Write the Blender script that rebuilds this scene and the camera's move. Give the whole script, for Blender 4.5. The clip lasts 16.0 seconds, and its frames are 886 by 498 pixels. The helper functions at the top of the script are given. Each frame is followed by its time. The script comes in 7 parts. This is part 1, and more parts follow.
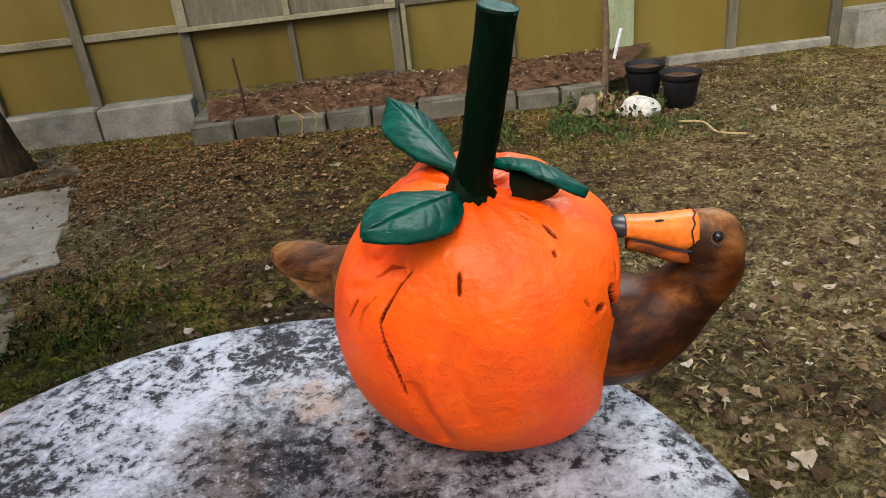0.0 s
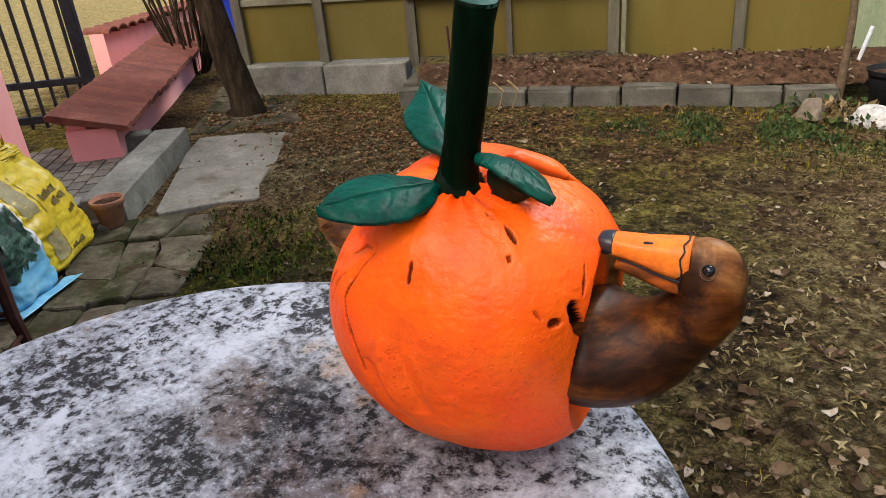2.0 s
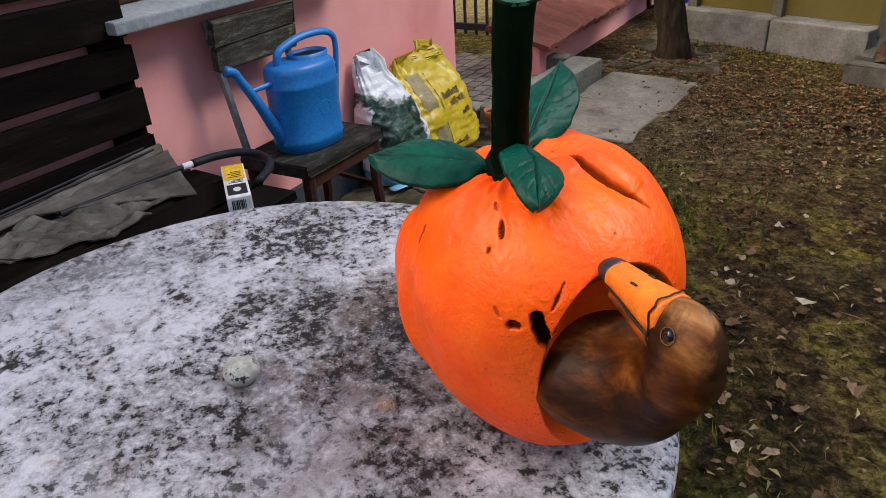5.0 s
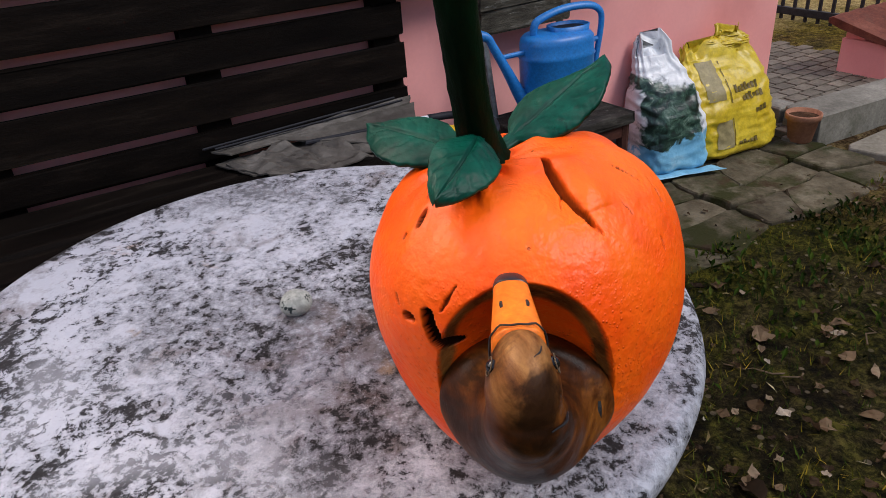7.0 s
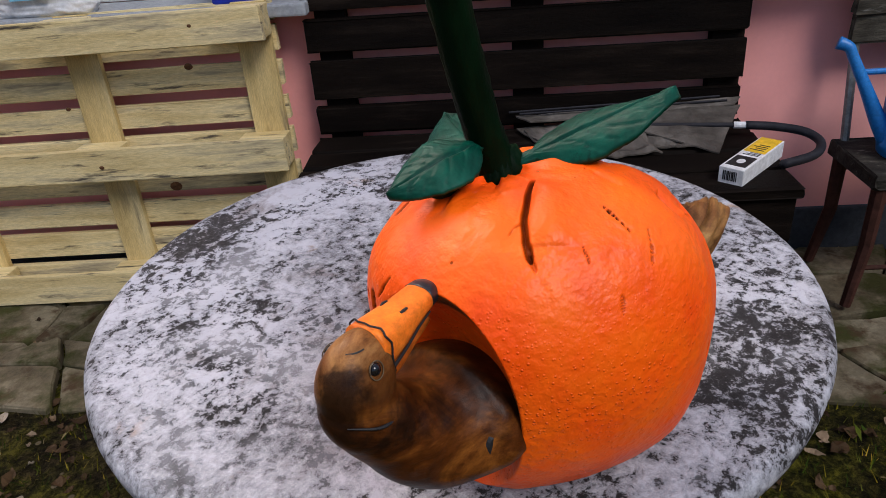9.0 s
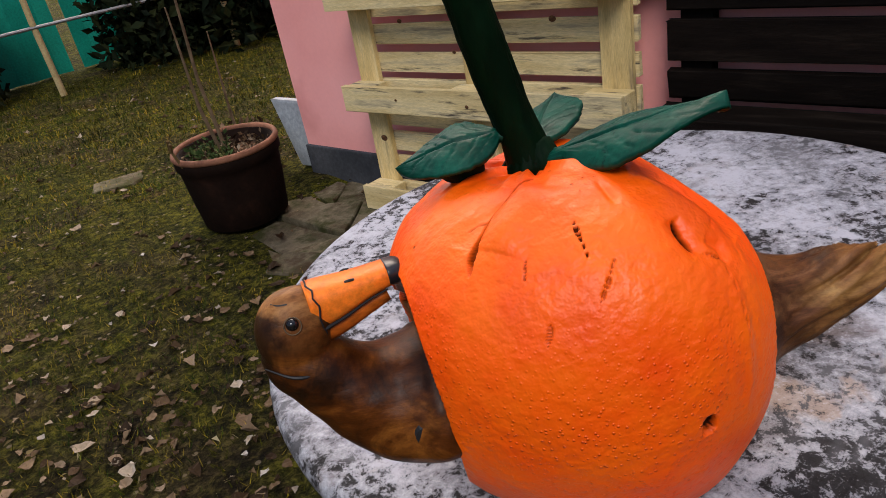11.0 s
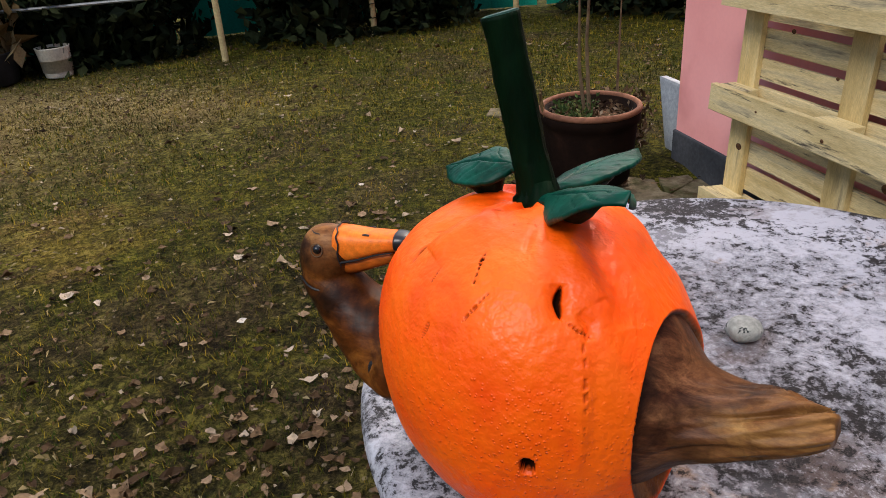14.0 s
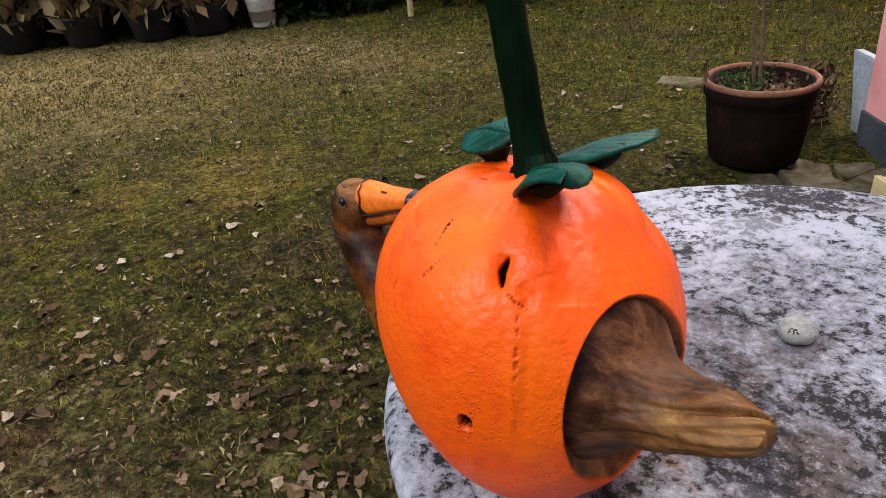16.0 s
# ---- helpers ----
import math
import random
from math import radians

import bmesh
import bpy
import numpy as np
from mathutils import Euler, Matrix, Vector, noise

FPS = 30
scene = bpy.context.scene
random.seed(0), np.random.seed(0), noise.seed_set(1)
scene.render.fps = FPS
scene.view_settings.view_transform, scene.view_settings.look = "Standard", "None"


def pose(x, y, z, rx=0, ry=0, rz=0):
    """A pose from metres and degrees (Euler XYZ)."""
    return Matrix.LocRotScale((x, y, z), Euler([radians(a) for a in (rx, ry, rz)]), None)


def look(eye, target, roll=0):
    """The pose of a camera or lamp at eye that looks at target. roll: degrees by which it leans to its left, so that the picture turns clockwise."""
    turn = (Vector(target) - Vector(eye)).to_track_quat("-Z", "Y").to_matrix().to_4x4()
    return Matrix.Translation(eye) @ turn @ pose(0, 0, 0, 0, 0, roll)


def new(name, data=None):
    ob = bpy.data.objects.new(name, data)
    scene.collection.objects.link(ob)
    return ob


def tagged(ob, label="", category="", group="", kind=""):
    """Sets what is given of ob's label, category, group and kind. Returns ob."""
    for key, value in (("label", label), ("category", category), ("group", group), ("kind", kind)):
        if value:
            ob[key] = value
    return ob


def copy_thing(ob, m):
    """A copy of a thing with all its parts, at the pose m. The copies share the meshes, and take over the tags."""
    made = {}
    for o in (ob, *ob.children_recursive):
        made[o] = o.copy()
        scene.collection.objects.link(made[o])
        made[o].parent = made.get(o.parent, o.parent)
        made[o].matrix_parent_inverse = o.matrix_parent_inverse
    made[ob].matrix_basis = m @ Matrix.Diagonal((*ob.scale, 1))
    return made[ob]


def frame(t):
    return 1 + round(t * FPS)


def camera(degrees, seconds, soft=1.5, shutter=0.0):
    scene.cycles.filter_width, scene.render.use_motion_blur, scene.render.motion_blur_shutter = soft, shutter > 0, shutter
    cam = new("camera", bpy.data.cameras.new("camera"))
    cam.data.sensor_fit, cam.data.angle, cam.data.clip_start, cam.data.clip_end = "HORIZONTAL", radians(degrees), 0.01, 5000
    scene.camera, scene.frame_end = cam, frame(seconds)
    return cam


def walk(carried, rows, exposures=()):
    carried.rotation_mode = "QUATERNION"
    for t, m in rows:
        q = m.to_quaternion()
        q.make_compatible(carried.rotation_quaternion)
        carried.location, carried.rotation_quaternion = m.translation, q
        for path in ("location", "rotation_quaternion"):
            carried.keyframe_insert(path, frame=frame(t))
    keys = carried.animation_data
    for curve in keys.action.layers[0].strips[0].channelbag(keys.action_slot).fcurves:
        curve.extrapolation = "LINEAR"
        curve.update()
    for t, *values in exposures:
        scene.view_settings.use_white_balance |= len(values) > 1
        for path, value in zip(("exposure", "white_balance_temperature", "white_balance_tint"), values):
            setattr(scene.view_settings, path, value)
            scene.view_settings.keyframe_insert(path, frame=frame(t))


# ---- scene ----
cam = camera(63.3, 16.0, soft=0.9)

PATH = [
    (0, (0.284, 0.194, 1.202), (0.046, 1.979, 0.331), -6.2),
    (0.5, (0.353, 0.198, 1.209), (-0.04, 1.961, 0.352), -5.8),
    (1, (0.4, 0.197, 1.209), (-0.099, 1.939, 0.362), -4.3),
    (1.5, (0.442, 0.205, 1.206), (-0.174, 1.897, 0.335), -4.9),
    (2, (0.492, 0.251, 1.194), (-0.306, 1.862, 0.316), -5.1),
    (2.5, (0.535, 0.29, 1.203), (-0.402, 1.817, 0.315), -5.1),
    (3, (0.58, 0.333, 1.208), (-0.534, 1.716, 0.288), -6.0),
    (3.5, (0.648, 0.372, 1.219), (-0.606, 1.644, 0.32), -4.6),
    (4, (0.709, 0.394, 1.23), (-0.697, 1.485, 0.318), -5.4),
    (4.2, (0.731, 0.399, 1.231), (-0.706, 1.446, 0.315), -4.9),
    (6.3, (0.794, 0.703, 1.192), (-0.926, 0.933, 0.197), -4.3),
    (6.5, (0.806, 0.74, 1.194), (-0.926, 0.898, 0.207), -4.4),
    (7, (0.84, 0.798, 1.202), (-0.91, 0.736, 0.236), -4.2),
    (7.5, (0.823, 0.864, 1.187), (-0.9, 0.596, 0.207), -3.7),
    (8, (0.784, 0.951, 1.191), (-0.867, 0.393, 0.209), -4.6),
    (8.5, (0.77, 1.032, 1.197), (-0.791, 0.22, 0.246), -4.2),
    (9, (0.742, 1.133, 1.207), (-0.661, 0.082, 0.244), -4.5),
    (9.5, (0.715, 1.199, 1.212), (-0.526, -0.058, 0.275), -5.4),
    (10, (0.648, 1.244, 1.197), (-0.397, -0.197, 0.285), -6.0),
    (10.2, (0.602, 1.255, 1.174), (-0.298, -0.274, 0.25), -7.2),
    (12.3, (0.297, 1.44, 1.209), (0.309, -0.343, 0.304), -7.4),
    (12.5, (0.275, 1.431, 1.203), (0.366, -0.352, 0.302), -5.9),
    (13, (0.22, 1.425, 1.214), (0.512, -0.335, 0.31), -6.2),
    (13.5, (0.15, 1.441, 1.229), (0.618, -0.277, 0.319), -4.7),
    (14, (0.106, 1.432, 1.224), (0.723, -0.243, 0.323), -4.5),
    (14.5, (0.061, 1.449, 1.227), (0.775, -0.192, 0.333), -4.0),
    (15, (0.018, 1.461, 1.231), (0.839, -0.138, 0.353), -5.0),
    (15.5, (-0.026, 1.419, 1.217), (0.877, -0.108, 0.294), -5.1),
    (16, (-0.067, 1.383, 1.227), (0.978, -0.029, 0.271), -6.1),
]
EXPOSURES = [(0.0, 1.15, 6050, 4), (2.0, 1.13, 6100, 6), (4.0, 1.00, 6200, 9), (7.0, 0.94, 6250, 13), (10.0, 0.80, 6350, 14), (13.0, 0.89, 6600, 14), (15.0, 1.12, 6200, 12), (16.0, 1.13, 6200, 12)]
walk(cam, [(t, look(eye, target, roll)) for t, eye, target, roll in PATH], EXPOSURES)

# ---------- world and light: an overcast winter day ----------
world = bpy.data.worlds.new("overcast_sky")
scene.world = world
world.use_nodes = True
wn = world.node_tree.nodes
sky = wn.new("ShaderNodeTexSky")
sky.sky_type = "NISHITA"
sky.sun_disc = False
sky.sun_elevation = radians(48)
sky.sun_rotation = radians(200)
sky.air_density = 1.0
sky.dust_density = 8.0
sky.ozone_density = 1.0
world.node_tree.links.new(sky.outputs[0], wn["Background"].inputs[0])
wn["Background"].inputs[1].default_value = 0.13

sun = new("sun", bpy.data.lights.new("sun", "SUN"))
sun.data.energy = 1.2
sun.data.angle = radians(25)
sun.data.color = (1.0, 0.95, 0.88)
sun.matrix_world = pose(0, 0, 6, 42, 0, 160)

# ---------- helpers ----------
rng = random.Random(7)
ANG = radians(122.0)
DX, DY = math.cos(ANG), math.sin(ANG)
NX, NY = math.sin(ANG), -math.cos(ANG)
OX, OY = -0.917 * NX, -0.917 * NY


def H(s, q, z=0.0):
    """World place from metres along the house wall, out from it, and up."""
    return Vector((OX + s * DX + q * NX, OY + s * DY + q * NY, z))


def HF(s, q, z=0.0, turn=0.0):
    """A frame on the house wall: x runs against s, y out from the wall."""
    return Matrix.Translation(H(s, q, z)) @ Matrix.Rotation(math.atan2(-DY, -DX) + radians(turn), 4, "Z")


def W(x, y, z=0.0, turn=0.0):
    return Matrix.Translation((x, y, z)) @ Matrix.Rotation(radians(turn), 4, "Z")


def finish(name, bm, material, smooth=False):
    bmesh.ops.recalc_face_normals(bm, faces=bm.faces)
    me = bpy.data.meshes.new(name)
    bm.to_mesh(me)
    bm.free()
    for m in material if isinstance(material, (list, tuple)) else [material]:
        me.materials.append(m)
    if smooth:
        me.polygons.foreach_set("use_smooth", [True] * len(me.polygons))
    return me


def thing(name, m, label, category, group=""):
    ob = new(name)
    ob.empty_display_size = 0.05
    ob.matrix_world = m
    return tagged(ob, label, category, group)


def part(name, bm, material, parent, label="", m=None, smooth=False):
    ob = new(name, finish(name, bm, material, smooth))
    ob.parent = parent
    if m is not None:
        ob.matrix_basis = m
    return tagged(ob, label)


def solo(name, bm, material, m, label, category="", group="", kind="", smooth=False):
    ob = new(name, finish(name, bm, material, smooth))
    ob.matrix_world = m
    return tagged(ob, label, category, group, kind)


def box(bm, x0, x1, y0, y1, z0, z1, bev=0.0, wobble=0.0, seed=0):
    t = bmesh.new()
    bmesh.ops.create_cube(t, size=1)
    if bev:
        sx, sy, sz = x1 - x0, y1 - y0, z1 - z0
        for v in t.verts:
            v.co = Vector((v.co.x * sx, v.co.y * sy, v.co.z * sz))
        bmesh.ops.bevel(t, geom=list(t.edges), offset=bev, segments=2, profile=0.6, affect="EDGES")
    else:
        for v in t.verts:
            v.co = Vector((v.co.x * (x1 - x0), v.co.y * (y1 - y0), v.co.z * (z1 - z0)))
    c = Vector(((x0 + x1) / 2, (y0 + y1) / 2, (z0 + z1) / 2))
    r = random.Random(seed)
    for v in t.verts:
        v.co += c
        if wobble:
            v.co += Vector((r.uniform(-1, 1), r.uniform(-1, 1), r.uniform(-1, 1))) * wobble
    me = bpy.data.meshes.new("tmp")
    t.to_mesh(me)
    t.free()
    bm.from_mesh(me)
    bpy.data.meshes.remove(me)
    return bm


def boxed(*a, **k):
    return box(bmesh.new(), *a, **k)


def loft(bm, rings, cap=True, closed=True):
    rows = [[bm.verts.new(p) for p in ring] for ring in rings]
    n = len(rows[0])
    for a, b in zip(rows, rows[1:]):
        for i in range(n if closed else n - 1):
            j = (i + 1) % n
            bm.faces.new((a[i], a[j], b[j], b[i]))
    if cap:
        bm.faces.new(rows[0][::-1])
        bm.faces.new(rows[-1])
    return bm


def lathe(bm, profile, seg=40, cx=0.0, cy=0.0, squash=1.0, cap=True):
    rings = [[(cx + r * math.cos(2 * math.pi * i / seg), cy + squash * r * math.sin(2 * math.pi * i / seg), z) for i in range(seg)] for r, z in profile]
    return loft(bm, rings, cap)


def tube(bm, pts, radii, seg=12, flat=1.0, cap=True):
    pts = [Vector(p) for p in pts]
    if not isinstance(radii, (list, tuple)):
        radii = [radii] * len(pts)
    rings, up = [], None
    for i, p in enumerate(pts):
        d = (pts[min(i + 1, len(pts) - 1)] - pts[max(i - 1, 0)]).normalized()
        if up is None:
            up = d.orthogonal().normalized()
        up = (up - d * up.dot(d)).normalized()
        side = d.cross(up)
        rings.append([p + radii[i] * (math.cos(2 * math.pi * k / seg) * side + flat * math.sin(2 * math.pi * k / seg) * up) for k in range(seg)])
    return loft(bm, rings, cap)


def curve(pts, n):
    """Catmull-Rom through points (any length of tuple), n per span."""
    P = [np.array(p, float) for p in pts]
    P = [2 * P[0] - P[1]] + P + [2 * P[-1] - P[-2]]
    out = []
    for i in range(1, len(P) - 2):
        for k in range(n):
            t = k / n
            a, b, c, d = P[i - 1:i + 3]
            out.append(0.5 * (2 * b + (c - a) * t + (2 * a - 5 * b + 4 * c - d) * t * t + (3 * b - a - 3 * c + d) * t ** 3))
    out.append(P[-2])
    return out


# ---------- materials ----------
def ramp(nt, stops):
    r = nt.nodes.new("ShaderNodeValToRGB")
    e = r.color_ramp.elements
    while len(e) < len(stops):
        e.new(0.5)
    for el, (p, c) in zip(e, stops):
        el.position, el.color = p, (*c, 1) if len(c) == 3 else c
    return r


def grey(a, b):
    return [(a, (0, 0, 0)), (b, (1, 1, 1))]


def surface(name, stops, scale=6.0, rough=0.8, bump=0.3, grain=60.0, metal=0.0, stretch=(1, 1, 1), spots=None, vary=0.0, dist=0.004, detail=6.0, coat=0.0, rough_var=0.15, specular=0.22, fleck=1.0):
    """A mottled surface: colour stops over broad noise, finer grain over it, optional (colour, scale, from, to) spots."""
    m = bpy.data.materials.new(name)
    m.use_nodes = True
    nt = m.node_tree
    N, L = nt.nodes, nt.links.new
    bsdf = N["Principled BSDF"]
    tc = N.new("ShaderNodeTexCoord")
    mp = N.new("ShaderNodeMapping")
    mp.inputs["Scale"].default_value = stretch
    src = tc.outputs["Object"]
    if vary:
        info = N.new("ShaderNodeObjectInfo")
        sh = N.new("ShaderNodeVectorMath")
        sh.operation = "MULTIPLY_ADD"
        comb = N.new("ShaderNodeCombineXYZ")
        for k in range(3):
            L(info.outputs["Random"], comb.inputs[k])
        L(comb.outputs[0], sh.inputs[0])
        sh.inputs[1].default_value = (17.0, 31.0, 23.0)
        L(src, sh.inputs[2])
        src = sh.outputs[0]
    L(src, mp.inputs[0])
    n1 = N.new("ShaderNodeTexNoise")
    n1.inputs["Scale"].default_value, n1.inputs["Detail"].default_value, n1.inputs["Roughness"].default_value = scale, detail, 0.62
    n2 = N.new("ShaderNodeTexNoise")
    n2.inputs["Scale"].default_value, n2.inputs["Detail"].default_value, n2.inputs["Roughness"].default_value = grain, 4.0, 0.7
    L(mp.outputs[0], n1.inputs[0])
    L(mp.outputs[0], n2.inputs[0])
    r = ramp(nt, stops)
    L(n1.outputs[0], r.inputs[0])
    lo, hi = 1 - 0.28 * fleck, 1 + 0.15 * fleck
    g = ramp(nt, [(0.3, (lo, lo, lo)), (0.7, (hi, hi, hi))])
    L(n2.outputs[0], g.inputs[0])
    mul = N.new("ShaderNodeMix")
    mul.data_type, mul.blend_type = "RGBA", "MULTIPLY"
    mul.inputs[0].default_value = 1.0
    L(r.outputs[0], mul.inputs[6])
    L(g.outputs[0], mul.inputs[7])
    col = mul.outputs[2]
    for c, sc, lo, hi in spots or ():
        ns = N.new("ShaderNodeTexNoise")
        ns.inputs["Scale"].default_value, ns.inputs["Detail"].default_value, ns.inputs["Roughness"].default_value = sc, 5.0, 0.65
        L(mp.outputs[0], ns.inputs[0])
        k = ramp(nt, grey(lo, hi))
        L(ns.outputs[0], k.inputs[0])
        mx = N.new("ShaderNodeMix")
        mx.data_type = "RGBA"
        L(k.outputs[0], mx.inputs[0])
        L(col, mx.inputs[6])
        mx.inputs[7].default_value = (*c, 1)
        col = mx.outputs[2]
    if vary:
        hs = N.new("ShaderNodeHueSaturation")
        mr = N.new("ShaderNodeMapRange")
        mr.inputs[3].default_value, mr.inputs[4].default_value = 1 - vary, 1 + vary
        L(info.outputs["Random"], mr.inputs[0])
        L(mr.outputs[0], hs.inputs["Value"])
        L(col, hs.inputs["Color"])
        col = hs.outputs[0]
    L(col, bsdf.inputs["Base Color"])
    rr = N.new("ShaderNodeMapRange")
    rr.inputs[3].default_value, rr.inputs[4].default_value = max(0.02, rough - rough_var), min(1, rough + rough_var)
    L(n1.outputs[0], rr.inputs[0])
    L(rr.outputs[0], bsdf.inputs["Roughness"])
    bsdf.inputs["Metallic"].default_value = metal
    bsdf.inputs["Specular IOR Level"].default_value = specular
    bsdf.inputs["Coat Weight"].default_value = coat
    bsdf.inputs["Coat Roughness"].default_value = 0.15
    if bump:
        b = N.new("ShaderNodeBump")
        b.inputs["Strength"].default_value, b.inputs["Distance"].default_value = bump, dist
        add = N.new("ShaderNodeMath")
        L(n1.outputs[0], add.inputs[0])
        L(n2.outputs[0], add.inputs[1])
        L(add.outputs[0], b.inputs["Height"])
        L(b.outputs[0], bsdf.inputs["Normal"])
    return m


PINK = surface("pink_render", [(0.3, (0.84, 0.345, 0.320)), (0.55, (0.91, 0.405, 0.380)), (0.75, (0.93, 0.45, 0.425))], 1.6, 0.85, 0.03, 60, dist=0.001, spots=[((0.66, 0.25, 0.22), 0.9, 0.62, 0.8)], specular=0.15, detail=3.0, fleck=0.12)
PLINTH = surface("tarred_plinth", [(0.3, (0.03, 0.034, 0.04)), (0.7, (0.075, 0.08, 0.09))], 5, 0.8, 0.4)
CONCRETE = surface("weathered_concrete", [(0.3, (0.12, 0.112, 0.09)), (0.5, (0.215, 0.203, 0.168)), (0.72, (0.31, 0.295, 0.25))], 5, 0.9, 0.5, 70, spots=[((0.10, 0.10, 0.07), 3.5, 0.56, 0.72)], specular=0.1)
BLOCK = surface("kerb_block", [(0.3, (0.0648, 0.059, 0.0432)), (0.55, (0.112, 0.102, 0.0778)), (0.75, (0.169, 0.155, 0.122))], 7, 0.92, 0.6, 80, vary=0.18, spots=[((0.0648, 0.072, 0.036), 5, 0.55, 0.72)])
STONE = surface("flagstone", [(0.28, (0.04675, 0.03825, 0.0218)), (0.5, (0.1148, 0.0952, 0.05975)), (0.75, (0.2125, 0.187, 0.1292))], 7, 0.88, 0.8, 50, vary=0.25, dist=0.008, spots=[((0.034, 0.0357, 0.00969), 5, 0.47, 0.60), ((0.04675, 0.0289, 0.01453), 9, 0.54, 0.66)], specular=0.15)
SLABM = surface("pale_slab", [(0.3, (0.153, 0.136, 0.1)), (0.6, (0.246, 0.223, 0.174)), (0.8, (0.323, 0.302, 0.251))], 5, 0.88, 0.6, 60, vary=0.14, spots=[((0.102, 0.0808, 0.051), 4, 0.54, 0.68)])
PAVER = surface("drive_brick", [(0.3, (0.105, 0.088, 0.066)), (0.7, (0.21, 0.185, 0.145))], 9, 0.9, 0.5, 60, vary=0.2)
SOIL = surface("bed_soil", [(0.25, (0.0405, 0.0216, 0.0121)), (0.5, (0.101, 0.0567, 0.0324)), (0.75, (0.203, 0.121, 0.0729))], 14, 0.95, 1.0, 60, dist=0.02, specular=0.05)
FENCE = surface("yellowed_panel", [(0.25, (0.082, 0.060, 0.010)), (0.5, (0.130, 0.100, 0.020)), (0.75, (0.175, 0.142, 0.042))], 1.1, 0.55, 0.06, 40, vary=0.16, stretch=(1, 1, 0.4), spots=[((0.14, 0.095, 0.02), 1.6, 0.52, 0.78)], specular=0.2, detail=3.0, fleck=0.25)
FRAMEW = surface("grey_fence_wood", [(0.3, (0.075, 0.066, 0.045)), (0.7, (0.14, 0.125, 0.085))], 5, 0.85, 0.5, 50, stretch=(4, 4, 0.6), vary=0.15)
PALEWOOD = surface("silvered_batten", [(0.3, (0.17, 0.155, 0.095)), (0.7, (0.25, 0.235, 0.16))], 5, 0.85, 0.4, 50, vary=0.1)
PINE = surface("new_pine_board", [(0.3, (0.56, 0.42, 0.18)), (0.5, (0.74, 0.60, 0.31)), (0.72, (0.82, 0.71, 0.44))], 2.2, 0.7, 0.3, 45, stretch=(1, 9, 9), vary=0.12, spots=[((0.22, 0.18, 0.12), 2.2, 0.53, 0.70), ((0.09, 0.075, 0.055), 5, 0.585, 0.68)])
PINEV = surface("new_pine_upright", [(0.3, (0.50, 0.36, 0.14)), (0.5, (0.66, 0.50, 0.22)), (0.72, (0.74, 0.61, 0.33))], 2.2, 0.7, 0.3, 45, stretch=(9, 9, 1), vary=0.12, spots=[((0.22, 0.17, 0.10), 2.5, 0.58, 0.74)])
KNOT = surface("pine_knot", [(0.3, (0.07, 0.03, 0.012)), (0.7, (0.17, 0.08, 0.035))], 60, 0.7, 0.2, 90)
DARKWOOD = surface("dark_stained_board", [(0.3, (0.00255, 0.0017, 0.001377)), (0.55, (0.007225, 0.00493, 0.003672)), (0.75, (0.0204, 0.01445, 0.01071))], 4, 0.7, 0.4, 60, stretch=(1, 8, 8), vary=0.25, specular=0.06)
CHAIRW = surface("rotten_chair_wood", [(0.3, (0.03, 0.027, 0.02)), (0.5, (0.075, 0.066, 0.05)), (0.72, (0.16, 0.145, 0.115))], 9, 0.9, 0.8, 60, stretch=(1, 5, 5), spots=[((0.20, 0.19, 0.16), 14, 0.6, 0.7)], specular=0.1)
SEATW = surface("black_peeling_seat", [(0.3, (0.012, 0.011, 0.009)), (0.5, (0.030, 0.027, 0.022)), (0.72, (0.075, 0.068, 0.056))], 12, 0.85, 0.9, 70, stretch=(1, 3, 3), spots=[((0.16, 0.15, 0.13), 24, 0.63, 0.70)], specular=0.15)
CHAIRLEG = surface("chair_leg_paint", [(0.3, (0.035, 0.014, 0.01)), (0.7, (0.09, 0.035, 0.025))], 14, 0.7, 0.5, 70, specular=0.15)
STEEL = surface("galvanised_steel", [(0.3, (0.20, 0.21, 0.21)), (0.7, (0.32, 0.33, 0.33))], 18, 0.5, 0.1, 90, metal=0.7)
BLUE = surface("blue_plastic", [(0.3, (0.0112, 0.154, 0.476)), (0.7, (0.0196, 0.231, 0.616))], 5, 0.42, 0.08, 120, rough_var=0.06, specular=0.5)
BARREL = surface("deep_blue_plastic", [(0.3, (0.006, 0.02, 0.30)), (0.7, (0.01, 0.035, 0.42))], 4, 0.45, 0.05, specular=0.5)
YELLOW = surface("yellow_sack_plastic", [(0.3, (0.54, 0.37, 0.012)), (0.5, (0.66, 0.48, 0.025)), (0.75, (0.72, 0.56, 0.055))], 6, 0.38, 0.25, 40, dist=0.01, rough_var=0.1, specular=0.5)
SACKGREY = surface("sack_print_grey", [(0.3, (0.27, 0.22, 0.10)), (0.7, (0.36, 0.30, 0.15))], 8, 0.45, 0.1)
SACKINK = surface("sack_print_dark", [(0.3, (0.10, 0.07, 0.015)), (0.7, (0.17, 0.12, 0.03))], 30, 0.5, 0.0)
WHITEBAG = surface("white_sack_plastic", [(0.3, (0.55, 0.56, 0.58)), (0.7, (0.76, 0.77, 0.79))], 6, 0.4, 0.2, 40, spots=[((0.10, 0.10, 0.12), 9, 0.66, 0.7)], specular=0.5)
LBLUEBAG = surface("light_blue_sack_plastic", [(0.3, (0.13, 0.40, 0.62)), (0.7, (0.26, 0.56, 0.74))], 7, 0.4, 0.15, 40, specular=0.5)
